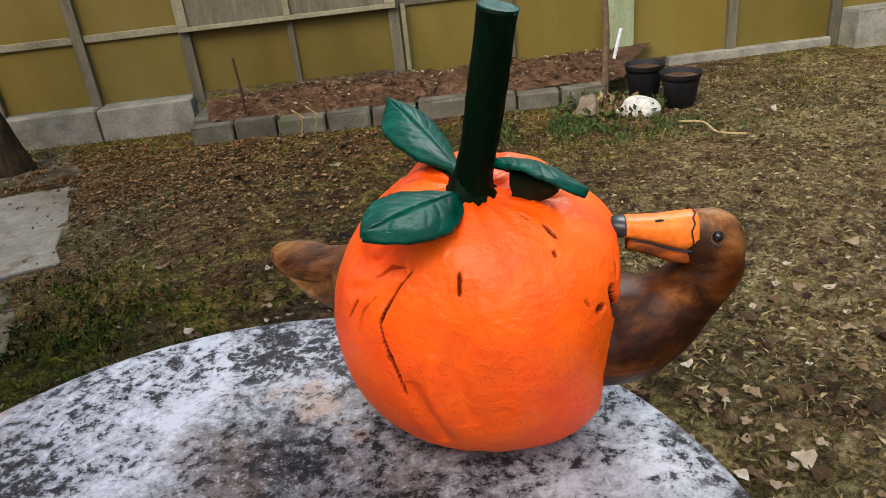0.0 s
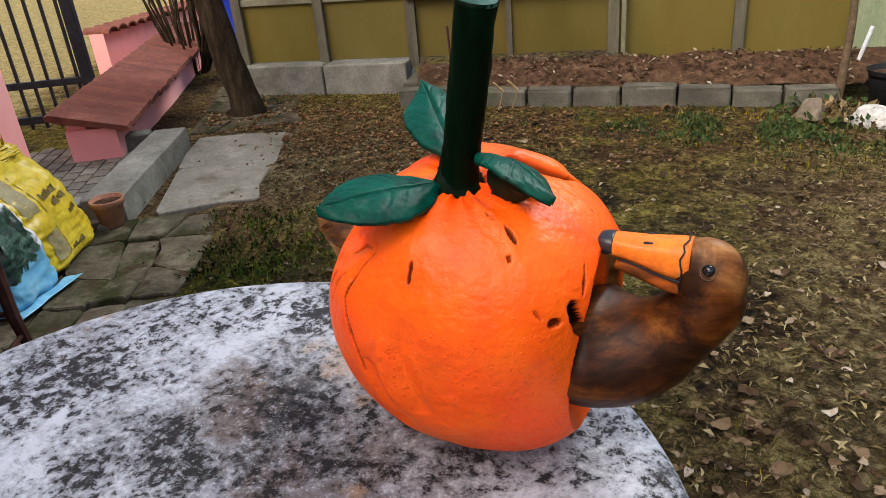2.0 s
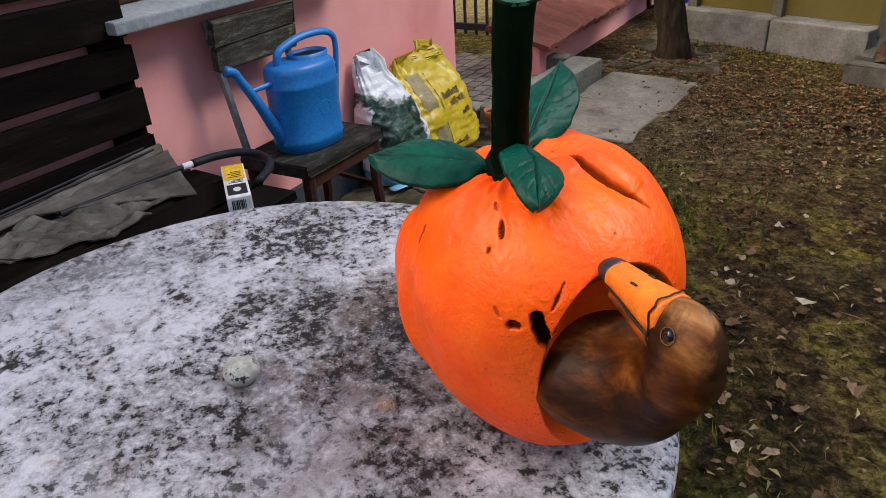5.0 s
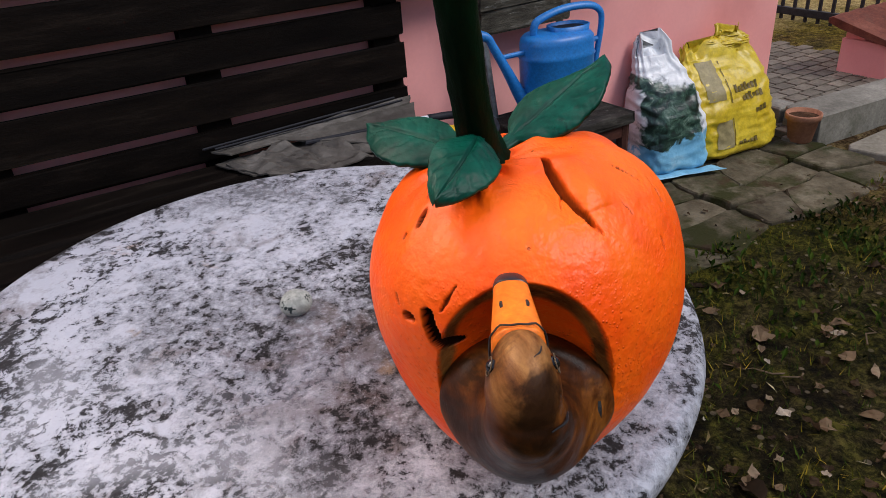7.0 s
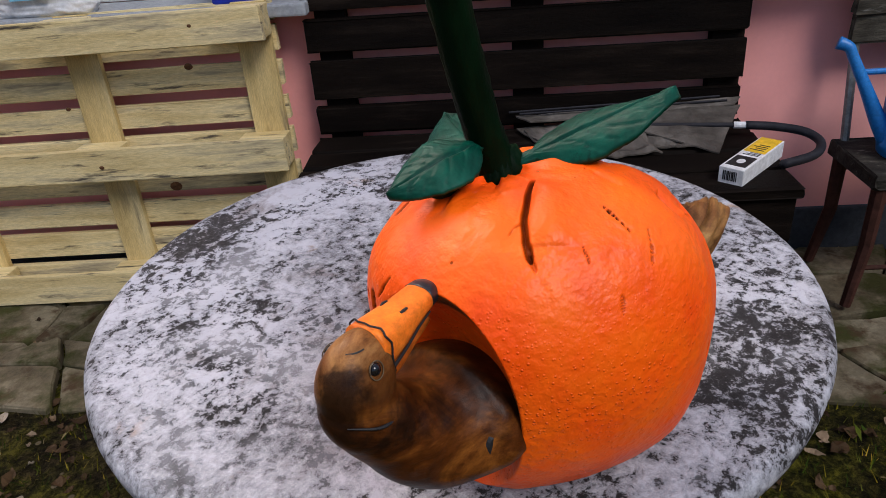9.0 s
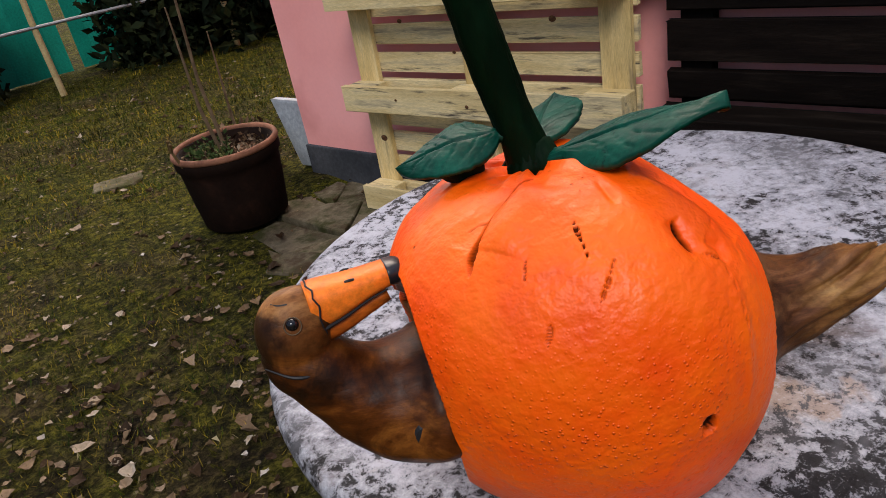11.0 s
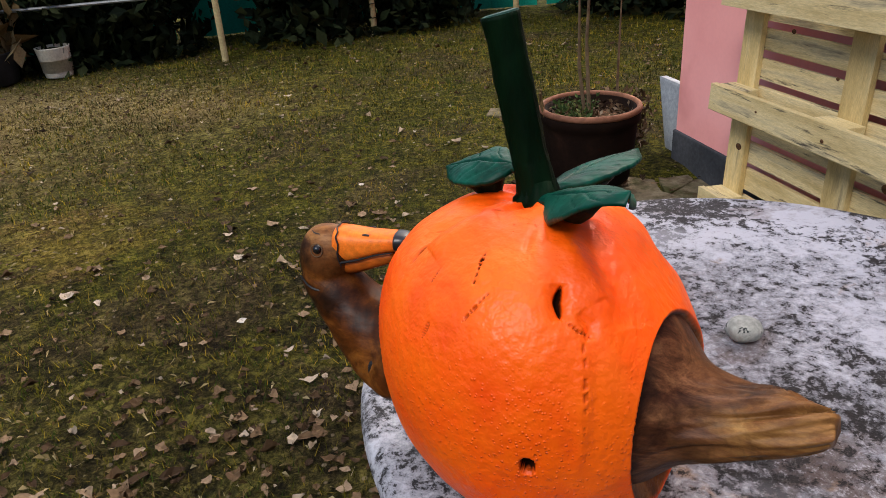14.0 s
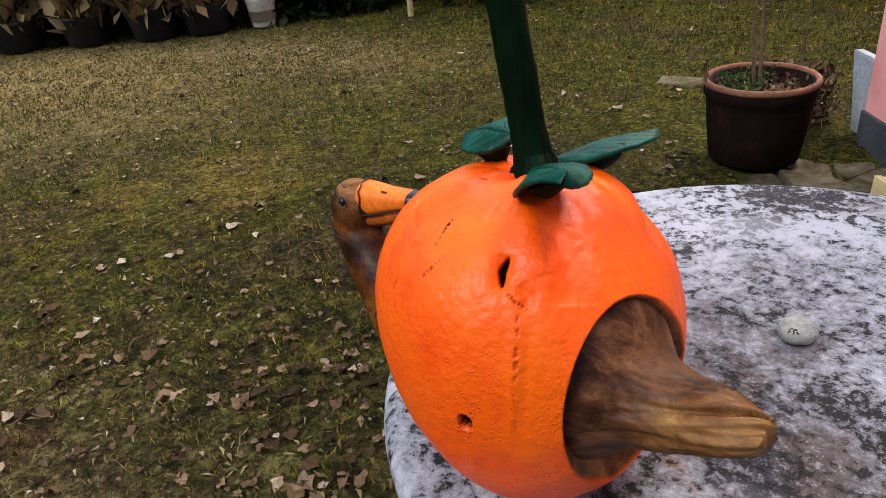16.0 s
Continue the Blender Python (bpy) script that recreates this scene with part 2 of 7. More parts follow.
TERRA = surface("terracotta", [(0.3, (0.30, 0.13, 0.075)), (0.55, (0.42, 0.20, 0.12)), (0.75, (0.50, 0.29, 0.19))], 9, 0.88, 0.3, 60)
POTDARK = surface("old_brown_pot", [(0.3, (0.005, 0.0028, 0.0022)), (0.6, (0.012, 0.006, 0.004)), (0.8, (0.030, 0.013, 0.008))], 7, 0.8, 0.4, 60, specular=0.06)
TILE = surface("red_roof_tile", [(0.3, (0.111, 0.034, 0.0214)), (0.55, (0.17, 0.0561, 0.036)), (0.75, (0.23, 0.0935, 0.0612))], 7, 0.85, 0.4, 60, vary=0.16, spots=[((0.128, 0.0595, 0.0421), 5, 0.58, 0.72)])
IRON = surface("black_iron", [(0.3, (0.012, 0.012, 0.016)), (0.7, (0.03, 0.03, 0.036))], 20, 0.55, 0.15, 90, specular=0.15)
BLACKP = surface("black_pot_plastic", [(0.3, (0.008, 0.008, 0.009)), (0.7, (0.02, 0.02, 0.022))], 10, 0.5, 0.1, specular=0.2)
BARK = surface("rough_bark", [(0.28, (0.018, 0.012, 0.006)), (0.5, (0.050, 0.034, 0.018)), (0.75, (0.11, 0.08, 0.045))], 9, 0.95, 1.0, 45, stretch=(3, 3, 0.6), dist=0.02, specular=0.1)
TWIG = surface("twig_bark", [(0.3, (0.07, 0.045, 0.025)), (0.7, (0.17, 0.12, 0.07))], 20, 0.9, 0.4)
STRAWM = surface("dry_stalks", [(0.3, (0.20, 0.14, 0.06)), (0.7, (0.42, 0.32, 0.16))], 20, 0.9, 0.2)
ROCKM = surface("pale_rock", [(0.3, (0.38, 0.36, 0.33)), (0.7, (0.62, 0.60, 0.56))], 9, 0.9, 0.6, 50)
ROCKB = surface("brown_rock", [(0.3, (0.13, 0.10, 0.07)), (0.7, (0.26, 0.21, 0.15))], 9, 0.9, 0.6, 50)
SILL = surface("grey_sill_stone", [(0.3, (0.24, 0.26, 0.28)), (0.7, (0.36, 0.38, 0.40))], 6, 0.7, 0.2, 60)
WHITEP = surface("white_paint", [(0.3, (0.66, 0.68, 0.70)), (0.7, (0.80, 0.81, 0.82))], 6, 0.5, 0.1)
BROWNP = surface("brown_window_paint", [(0.3, (0.04, 0.02, 0.012)), (0.7, (0.085, 0.045, 0.03))], 10, 0.5, 0.2)
CARDW = surface("white_card", [(0.3, (0.66, 0.67, 0.68)), (0.7, (0.78, 0.79, 0.80))], 12, 0.45, 0.05, specular=0.5)
CARDY = surface("yellow_card", [(0.3, (0.72, 0.42, 0.02)), (0.7, (0.82, 0.52, 0.03))], 12, 0.45, 0.05)
INK = surface("black_ink", [(0.3, (0.012, 0.012, 0.014)), (0.7, (0.03, 0.03, 0.03))], 12, 0.5, 0.0)
CLOTH = surface("dirty_grey_cloth", [(0.3, (0.045, 0.038, 0.032)), (0.55, (0.105, 0.092, 0.078)), (0.75, (0.19, 0.17, 0.15))], 9, 0.6, 0.5, 40, vary=0.15, dist=0.006, specular=0.3)
TEAL = surface("green_screen_netting", [(0.3, (0.0, 0.15, 0.10)), (0.6, (0.0, 0.24, 0.165)), (0.8, (0.005, 0.30, 0.21))], 1.5, 0.7, 0.1)
POLE = surface("peeled_pole", [(0.3, (0.34, 0.27, 0.12)), (0.7, (0.50, 0.42, 0.22))], 9, 0.85, 0.3)
BUCKETM = surface("off_white_bucket", [(0.3, (0.50, 0.47, 0.38)), (0.7, (0.66, 0.63, 0.54))], 7, 0.6, 0.1)
GREYBUCKET = surface("cloudy_grey_plastic", [(0.3, (0.30, 0.35, 0.40)), (0.7, (0.42, 0.47, 0.52))], 6, 0.4, 0.1, specular=0.5)
GREENP = surface("green_carving_paint", [(0.3, (0.0003, 0.026, 0.016)), (0.5, (0.0006, 0.056, 0.035)), (0.75, (0.0012, 0.090, 0.058))], 26, 0.42, 0.25, 140, dist=0.001, spots=[((0.0008, 0.012, 0.008), 60, 0.62, 0.70)], specular=0.14)
STEMP = surface("dark_green_stem_paint", [(0.3, (0.0003, 0.0035, 0.0010)), (0.5, (0.0007, 0.0075, 0.0022)), (0.75, (0.0022, 0.017, 0.005))], 24, 0.55, 0.4, 120, stretch=(1, 1, 0.3), dist=0.003, specular=0.05)
STEMTOP = surface("pale_stem_cut", [(0.3, (0.012, 0.045, 0.034)), (0.7, (0.045, 0.11, 0.088))], 40, 0.5, 0.2, specular=0.1)
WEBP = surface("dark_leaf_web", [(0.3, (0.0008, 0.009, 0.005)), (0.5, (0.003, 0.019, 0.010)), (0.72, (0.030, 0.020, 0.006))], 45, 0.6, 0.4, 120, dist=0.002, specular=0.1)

GLASS = bpy.data.materials.new("window_glass")
GLASS.use_nodes = True
_b = GLASS.node_tree.nodes["Principled BSDF"]
_b.inputs["Base Color"].default_value = (0.9, 0.95, 0.95, 1)
_b.inputs["Roughness"].default_value = 0.02
_b.inputs["Transmission Weight"].default_value = 1.0


def mixer(nt, fac, a, b):
    mx = nt.nodes.new("ShaderNodeMix")
    mx.data_type = "RGBA"
    for sock, v in ((mx.inputs[0], fac), (mx.inputs[6], a), (mx.inputs[7], b)):
        if isinstance(v, tuple):
            sock.default_value = (*v, 1)
        elif isinstance(v, float):
            sock.default_value = v
        else:
            nt.links.new(v, sock)
    return mx.outputs[2]


def noise_node(nt, vec, scale, detail=5.0, rough=0.6, distort=0.0):
    n = nt.nodes.new("ShaderNodeTexNoise")
    n.inputs["Scale"].default_value, n.inputs["Detail"].default_value = scale, detail
    n.inputs["Roughness"].default_value, n.inputs["Distortion"].default_value = rough, distort
    nt.links.new(vec, n.inputs[0])
    return n.outputs[0]


def stepped(nt, val, lo, hi):
    r = nt.nodes.new("ShaderNodeMapRange")
    r.inputs[1].default_value, r.inputs[2].default_value = lo, hi
    nt.links.new(val, r.inputs[0])
    return r.outputs[0]


def maths(nt, op, a, b=0.0):
    n = nt.nodes.new("ShaderNodeMath")
    n.operation = op
    for i, v in enumerate((a, b)):
        if isinstance(v, (int, float)):
            n.inputs[i].default_value = v
        else:
            nt.links.new(v, n.inputs[i])
    return n.outputs[0]


def bumped(nt, height, strength, dist):
    b = nt.nodes.new("ShaderNodeBump")
    b.inputs["Strength"].default_value, b.inputs["Distance"].default_value = strength, dist
    nt.links.new(height, b.inputs["Height"])
    nt.links.new(b.outputs[0], nt.nodes["Principled BSDF"].inputs["Normal"])


def blank(name):
    m = bpy.data.materials.new(name)
    m.use_nodes = True
    nt = m.node_tree
    tc = nt.nodes.new("ShaderNodeTexCoord")
    return m, nt, nt.nodes["Principled BSDF"], tc.outputs["Object"]


TC = (-0.005, 0.586)
TOP = 0.66


def table_material():
    m, nt, b, v = blank("lichened_concrete_top")
    broad = noise_node(nt, v, 3.0, 3, 0.55, 0.3)
    mid = noise_node(nt, v, 19, 6, 0.72, 0.5)
    fine = noise_node(nt, v, 70, 6, 0.78, 0.3)
    tiny = noise_node(nt, v, 210, 3, 0.7)
    # old stains with ragged edges: place, reach, weight
    def stain(places):
        total = None
        for x, y, r, k in places:
            d = nt.nodes.new("ShaderNodeVectorMath")
            d.operation = "DISTANCE"
            nt.links.new(v, d.inputs[0])
            d.inputs[1].default_value = (x - TC[0], y - TC[1], TOP)
            f = maths(nt, "MULTIPLY", maths(nt, "MAXIMUM", maths(nt, "SUBTRACT", 1.0, maths(nt, "DIVIDE", d.outputs["Value"], r)), 0.0), k)
            total = f if total is None else maths(nt, "ADD", total, f)
        return total

    grime = stain(((0.12, 0.60, 0.34, 0.55), (0.21, 0.50, 0.30, 0.45), (0.28, 0.72, 0.26, 0.6), (0.12, 0.14, 0.13, 0.8), (-0.02, 0.76, 0.24, 0.5)))
    black = stain(((0.13, 0.147, 0.12, 1.0), (0.05, 0.12, 0.08, 0.7), (-0.22, 0.20, 0.14, 0.6), (0.22, 0.50, 0.2, 0.35), (0.05, 0.99, 0.14, 0.8), (-0.10, 1.0, 0.10, 0.6), (-0.33, 0.75, 0.12, 0.6)))
    rust = stain(((0.015, 0.885, 0.09, 1.0), (-0.06, 0.93, 0.08, 0.9), (0.06, 0.80, 0.07, 0.8)))
    # white crust over grey stone, broken by dark pits
    mixv = maths(nt, "ADD", maths(nt, "MULTIPLY", broad, 0.5), maths(nt, "ADD", maths(nt, "MULTIPLY", mid, 0.50), maths(nt, "MULTIPLY", fine, 0.50)))
    mixv = maths(nt, "SUBTRACT", mixv, maths(nt, "MULTIPLY", grime, 0.065))
    lime = stain(((0.29, 0.45, 0.26, 1.0), (0.04, 0.23, 0.24, 0.6), (0.24, 0.22, 0.24, 0.95), (0.41, 0.80, 0.18, 0.9)))
    mixv = maths(nt, "ADD", mixv, maths(nt, "MULTIPLY", lime, 0.09))
    white = stepped(nt, mixv, 0.645, 0.845)
    col = mixer(nt, white, (0.052, 0.050, 0.053), (0.47, 0.485, 0.535))
    brown = stepped(nt, maths(nt, "ADD", noise_node(nt, v, 6.0, 5, 0.7, 0.6), maths(nt, "MULTIPLY", grime, 0.16)), 0.60, 0.70)
    col = mixer(nt, maths(nt, "MULTIPLY", brown, 0.65), col, (0.12, 0.085, 0.070))
    ochre = stepped(nt, maths(nt, "ADD", noise_node(nt, v, 11.0, 4, 0.6, 0.4), maths(nt, "MULTIPLY", rust, 0.22)), 0.66, 0.74)
    col = mixer(nt, maths(nt, "MULTIPLY", ochre, 0.6), col, (0.36, 0.23, 0.13))
    soot = maths(nt, "ADD", maths(nt, "MULTIPLY", fine, 0.62), maths(nt, "ADD", maths(nt, "MULTIPLY", mid, 0.45), maths(nt, "MULTIPLY", broad, 0.12)))
    soot = maths(nt, "SUBTRACT", soot, maths(nt, "MULTIPLY", black, 0.10))
    soot = maths(nt, "ADD", soot, maths(nt, "MULTIPLY", maths(nt, "SUBTRACT", noise_node(nt, v, 5.5, 4, 0.6, 0.8), 0.5), 0.16))
    dark = stepped(nt, soot, 0.562, 0.532)
    col = mixer(nt, maths(nt, "MULTIPLY", dark, 0.93), col, (0.011, 0.010, 0.010))
    # smooth limewash smears
    smear = stepped(nt, maths(nt, "ADD", noise_node(nt, v, 4.2, 3, 0.55, 1.0), maths(nt, "MULTIPLY", lime, 0.12)), 0.56, 0.70)
    col = mixer(nt, maths(nt, "MULTIPLY", smear, 0.42), col, (0.52, 0.535, 0.58))
    flake = stepped(nt, maths(nt, "ADD", maths(nt, "MULTIPLY", tiny, 0.55), maths(nt, "MULTIPLY", fine, 0.45)), 0.540, 0.610)
    col = mixer(nt, maths(nt, "MULTIPLY", flake, 0.40), col, (0.55, 0.565, 0.60))
    nt.links.new(col, b.inputs["Base Color"])
    b.inputs["Roughness"].default_value = 0.6
    b.inputs["Specular IOR Level"].default_value = 0.25
    h = maths(nt, "ADD", maths(nt, "MULTIPLY", white, 0.5), maths(nt, "ADD", maths(nt, "MULTIPLY", fine, 0.9), maths(nt, "SUBTRACT", maths(nt, "MULTIPLY", tiny, 0.5), maths(nt, "MULTIPLY", dark, 0.5))))
    bumped(nt, h, 0.6, 0.003)
    return m


def orange_material():
    m, nt, b, v = blank("orange_gloss_paint")
    bare = nt.nodes.new("ShaderNodeAttribute")
    bare.attribute_name = "bare"
    crack = nt.nodes.new("ShaderNodeAttribute")
    crack.attribute_name = "crack"
    broad = noise_node(nt, v, 9, 4, 0.6)
    col = mixer(nt, stepped(nt, broad, 0.38, 0.62), (0.99, 0.088, 0.001), (1.0, 0.138, 0.002))
    deep = stepped(nt, noise_node(nt, v, 14, 4, 0.6), 0.52, 0.72)
    col = mixer(nt, maths(nt, "MULTIPLY", deep, 0.35), col, (0.70, 0.025, 0.002))
    # small dark pits where the paint did not reach
    vor = nt.nodes.new("ShaderNodeTexVoronoi")
    vor.inputs["Scale"].default_value = 105
    nt.links.new(v, vor.inputs["Vector"])
    patchy = stepped(nt, noise_node(nt, v, 12, 3, 0.6), 0.57, 0.70)
    sep = nt.nodes.new("ShaderNodeSeparateColor")
    nt.links.new(vor.outputs["Color"], sep.inputs[0])
    some = stepped(nt, sep.outputs[0], 0.70, 0.78)
    pits = maths(nt, "MULTIPLY", maths(nt, "MULTIPLY", stepped(nt, vor.outputs["Distance"], 0.17, 0.11), patchy), some)
    col = mixer(nt, maths(nt, "MULTIPLY", pits, 0.8), col, (0.10, 0.014, 0.003))
    # bare wood inside the cuts, with an uneven painted edge
    ragged = maths(nt, "ADD", bare.outputs["Fac"], maths(nt, "MULTIPLY", maths(nt, "SUBTRACT", noise_node(nt, v, 40, 4, 0.6), 0.5), 0.7))
    wood = ramp(nt, [(0.36, (0.05, 0.014, 0.003)), (0.5, (0.19, 0.062, 0.012)), (0.64, (0.36, 0.14, 0.030))])
    nt.links.new(noise_node(nt, v, 22, 6, 0.65, 0.6), wood.inputs[0])
    col = mixer(nt, stepped(nt, ragged, 0.30, 0.80), col, wood.outputs[0])
    col = mixer(nt, crack.outputs["Fac"], col, (0.018, 0.006, 0.003))
    nt.links.new(col, b.inputs["Base Color"])
    nt.links.new(maths(nt, "ADD", maths(nt, "MULTIPLY", noise_node(nt, v, 26, 4, 0.6), 0.26), 0.30), b.inputs["Roughness"])
    nt.links.new(maths(nt, "MULTIPLY", maths(nt, "SUBTRACT", 1.0, crack.outputs["Fac"]), 0.30), b.inputs["Specular IOR Level"])
    # orange-peel relief: pits on the shoulders, pimples lower down
    sepz = nt.nodes.new("ShaderNodeSeparateXYZ")
    nt.links.new(v, sepz.inputs[0])
    peel = noise_node(nt, v, 120, 2, 0.5)
    swell = noise_node(nt, v, 46, 3, 0.6)
    low = stepped(nt, maths(nt, "ADD", sepz.outputs[2], maths(nt, "MULTIPLY", noise_node(nt, v, 9, 3, 0.5), 0.22)), 1.03, 0.92)
    vor2 = nt.nodes.new("ShaderNodeTexVoronoi")
    vor2.inputs["Scale"].default_value = 240
    nt.links.new(v, vor2.inputs["Vector"])
    sep2 = nt.nodes.new("ShaderNodeSeparateColor")
    nt.links.new(vor2.outputs["Color"], sep2.inputs[0])
    pim = maths(nt, "MULTIPLY", maths(nt, "MULTIPLY", stepped(nt, vor2.outputs["Distance"], 0.32, 0.10), low), stepped(nt, sep2.outputs[1], 0.05, 0.45))
    h = maths(nt, "ADD", maths(nt, "ADD", maths(nt, "MULTIPLY", peel, 0.68), maths(nt, "MULTIPLY", swell, 0.38)), maths(nt, "SUBTRACT", maths(nt, "MULTIPLY", pim, 0.42), maths(nt, "MULTIPLY", pits, 1.2)))
    bumped(nt, h, 0.85, 0.0030)
    return m


def duck_wood(name, stops, scale=16.0, rough=0.36, blotch=0.85, twist=(0, 35, 0), stretch=(1.0, 2.6, 2.6), lo=0.52, root=None, crown=None):
    """Oiled carved wood: streaky grain, burnt blotches, fine scratches."""
    m, nt, b, v = blank(name)
    mp = nt.nodes.new("ShaderNodeMapping")
    mp.inputs["Scale"].default_value = stretch
    mp.inputs["Rotation"].default_value = [radians(a) for a in twist]
    nt.links.new(v, mp.inputs[0])
    r = ramp(nt, stops)
    nt.links.new(noise_node(nt, mp.outputs[0], scale, 7, 0.68, 1.2), r.inputs[0])
    base = r.outputs[0]
    if root:
        # red-brown heartwood towards the root of the piece
        sp = nt.nodes.new("ShaderNodeSeparateXYZ")
        nt.links.new(v, sp.inputs[0])
        ragged = maths(nt, "ADD", sp.outputs[0], maths(nt, "MULTIPLY", noise_node(nt, v, 24, 4, 0.6), 0.06))
        heart = ramp(nt, root)
        nt.links.new(noise_node(nt, mp.outputs[0], scale * 1.4, 7, 0.7, 1.5), heart.inputs[0])
        base = mixer(nt, stepped(nt, ragged, 0.075, 0.125), base, heart.outputs[0])
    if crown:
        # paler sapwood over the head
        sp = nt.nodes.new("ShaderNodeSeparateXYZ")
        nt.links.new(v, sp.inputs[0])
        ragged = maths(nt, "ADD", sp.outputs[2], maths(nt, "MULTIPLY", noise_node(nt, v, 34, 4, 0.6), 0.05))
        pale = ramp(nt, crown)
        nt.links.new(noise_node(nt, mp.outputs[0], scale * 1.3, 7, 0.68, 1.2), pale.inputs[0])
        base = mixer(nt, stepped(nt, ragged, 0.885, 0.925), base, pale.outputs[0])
    dark = stepped(nt, noise_node(nt, v, 11, 5, 0.65, 0.6), lo, lo + 0.12)
    col = mixer(nt, maths(nt, "MULTIPLY", dark, blotch), base, (0.010, 0.004, 0.002))
    fine = noise_node(nt, mp.outputs[0], 75, 5, 0.75, 0.4)
    g = ramp(nt, [(0.3, (0.68, 0.66, 0.64)), (0.7, (1.25, 1.25, 1.25))])
    nt.links.new(fine, g.inputs[0])
    mul = nt.nodes.new("ShaderNodeMix")
    mul.data_type, mul.blend_type = "RGBA", "MULTIPLY"
    mul.inputs[0].default_value = 1.0
    nt.links.new(col, mul.inputs[6])
    nt.links.new(g.outputs[0], mul.inputs[7])
    nt.links.new(mul.outputs[2], b.inputs["Base Color"])
    nt.links.new(maths(nt, "ADD", maths(nt, "MULTIPLY", fine, 0.3), rough - 0.15), b.inputs["Roughness"])
    b.inputs["Specular IOR Level"].default_value = 0.16
    bumped(nt, fine, 0.3, 0.002)
    return m


def ground_material():
    m, nt, b, v = blank("worn_lawn_soil")
    broad = noise_node(nt, v, 0.55, 4, 0.6)
    mid = noise_node(nt, v, 3.2, 6, 0.68)
    clod = noise_node(nt, v, 11, 5, 0.7, 0.4)
    fine = noise_node(nt, v, 42, 7, 0.82, 0.5)

    def field(name):
        n = nt.nodes.new("ShaderNodeAttribute")
        n.attribute_name = name
        return n.outputs["Fac"]

    def tone(lo, mid_c, hi):
        r = ramp(nt, [(0.41, lo), (0.5, mid_c), (0.59, hi)])
        nt.links.new(maths(nt, "ADD", maths(nt, "MULTIPLY", fine, 0.72), maths(nt, "MULTIPLY", clod, 0.28)), r.inputs[0])
        return r.outputs[0]

    soil = tone((0.017, 0.008, 0.0025), (0.098, 0.052, 0.020), (0.26, 0.155, 0.068))
    straw = tone((0.0238, 0.0184, 0.00194), (0.124, 0.0994, 0.0107), (0.335, 0.265, 0.0486))
    tuft = maths(nt, "ADD", maths(nt, "MULTIPLY", broad, 0.45), maths(nt, "ADD", maths(nt, "MULTIPLY", mid, 0.5), maths(nt, "MULTIPLY", clod, 0.15)))
    col = mixer(nt, stepped(nt, tuft, 0.50, 0.60), soil, straw)
    moss = tone((0.0052, 0.00832, 0.000374), (0.0354, 0.0416, 0.00187), (0.146, 0.14, 0.00749))
    green = stepped(nt, maths(nt, "SUBTRACT", maths(nt, "ADD", maths(nt, "MULTIPLY", noise_node(nt, v, 0.8, 3, 0.6), 0.45), maths(nt, "ADD", maths(nt, "MULTIPLY", mid, 0.45), maths(nt, "MULTIPLY", clod, 0.2))), maths(nt, "MULTIPLY", field("worn"), 0.26)), 0.42, 0.54)
    col = mixer(nt, maths(nt, "MULTIPLY", green, 0.9), col, moss)
    # trodden pale straw and litter
    thatch = tone((0.045, 0.032, 0.014), (0.20, 0.155, 0.080), (0.46, 0.38, 0.24))
    patch = stepped(nt, maths(nt, "ADD", maths(nt, "MULTIPLY", mid, 0.7), maths(nt, "MULTIPLY", clod, 0.3)), 0.38, 0.56)
    col = mixer(nt, maths(nt, "MULTIPLY", field("thatch"), maths(nt, "ADD", maths(nt, "MULTIPLY", patch, 0.65), 0.25)), col, thatch)
    # darker brown tone laid over the soil, broken up by noise
    darker = tone((0.0032, 0.0021, 0.0007), (0.017, 0.0115, 0.0040), (0.055, 0.038, 0.0145))
    col = mixer(nt, maths(nt, "MULTIPLY", field("darker"), stepped(nt, maths(nt, "ADD", maths(nt, "MULTIPLY", mid, 0.6), maths(nt, "MULTIPLY", clod, 0.4)), 0.60, 0.42)), col, darker)
    # trodden dark bald spots
    bald = stepped(nt, maths(nt, "ADD", noise_node(nt, v, 1.7, 5, 0.65, 0.6), maths(nt, "MULTIPLY", mid, 0.12)), 0.57, 0.66)
    col = mixer(nt, maths(nt, "MULTIPLY", bald, 0.65), col, tone((0.010, 0.007, 0.003), (0.045, 0.031, 0.014), (0.13, 0.095, 0.048)))
    pale = tone((0.14, 0.10, 0.03), (0.30, 0.225, 0.085), (0.46, 0.37, 0.17))
    col = mixer(nt, field("dry"), col, pale)
    # flecks of dead leaf and stones
    vor = nt.nodes.new("ShaderNodeTexVoronoi")
    vor.inputs["Scale"].default_value = 34
    nt.links.new(v, vor.inputs["Vector"])
    sep = nt.nodes.new("ShaderNodeSeparateColor")
    nt.links.new(vor.outputs["Color"], sep.inputs[0])
    fleck = maths(nt, "MULTIPLY", stepped(nt, vor.outputs["Distance"], 0.30, 0.22), stepped(nt, sep.outputs[0], 0.86, 0.90))
    col = mixer(nt, maths(nt, "MULTIPLY", fleck, 0.75), col, (0.27, 0.215, 0.14))
    nt.links.new(col, b.inputs["Base Color"])
    b.inputs["Roughness"].default_value = 0.95
    b.inputs["Specular IOR Level"].default_value = 0.1
    bumped(nt, maths(nt, "ADD", fine, maths(nt, "ADD", maths(nt, "MULTIPLY", mid, 0.5), maths(nt, "MULTIPLY", clod, 0.8))), 1.0, 0.04)
    return m


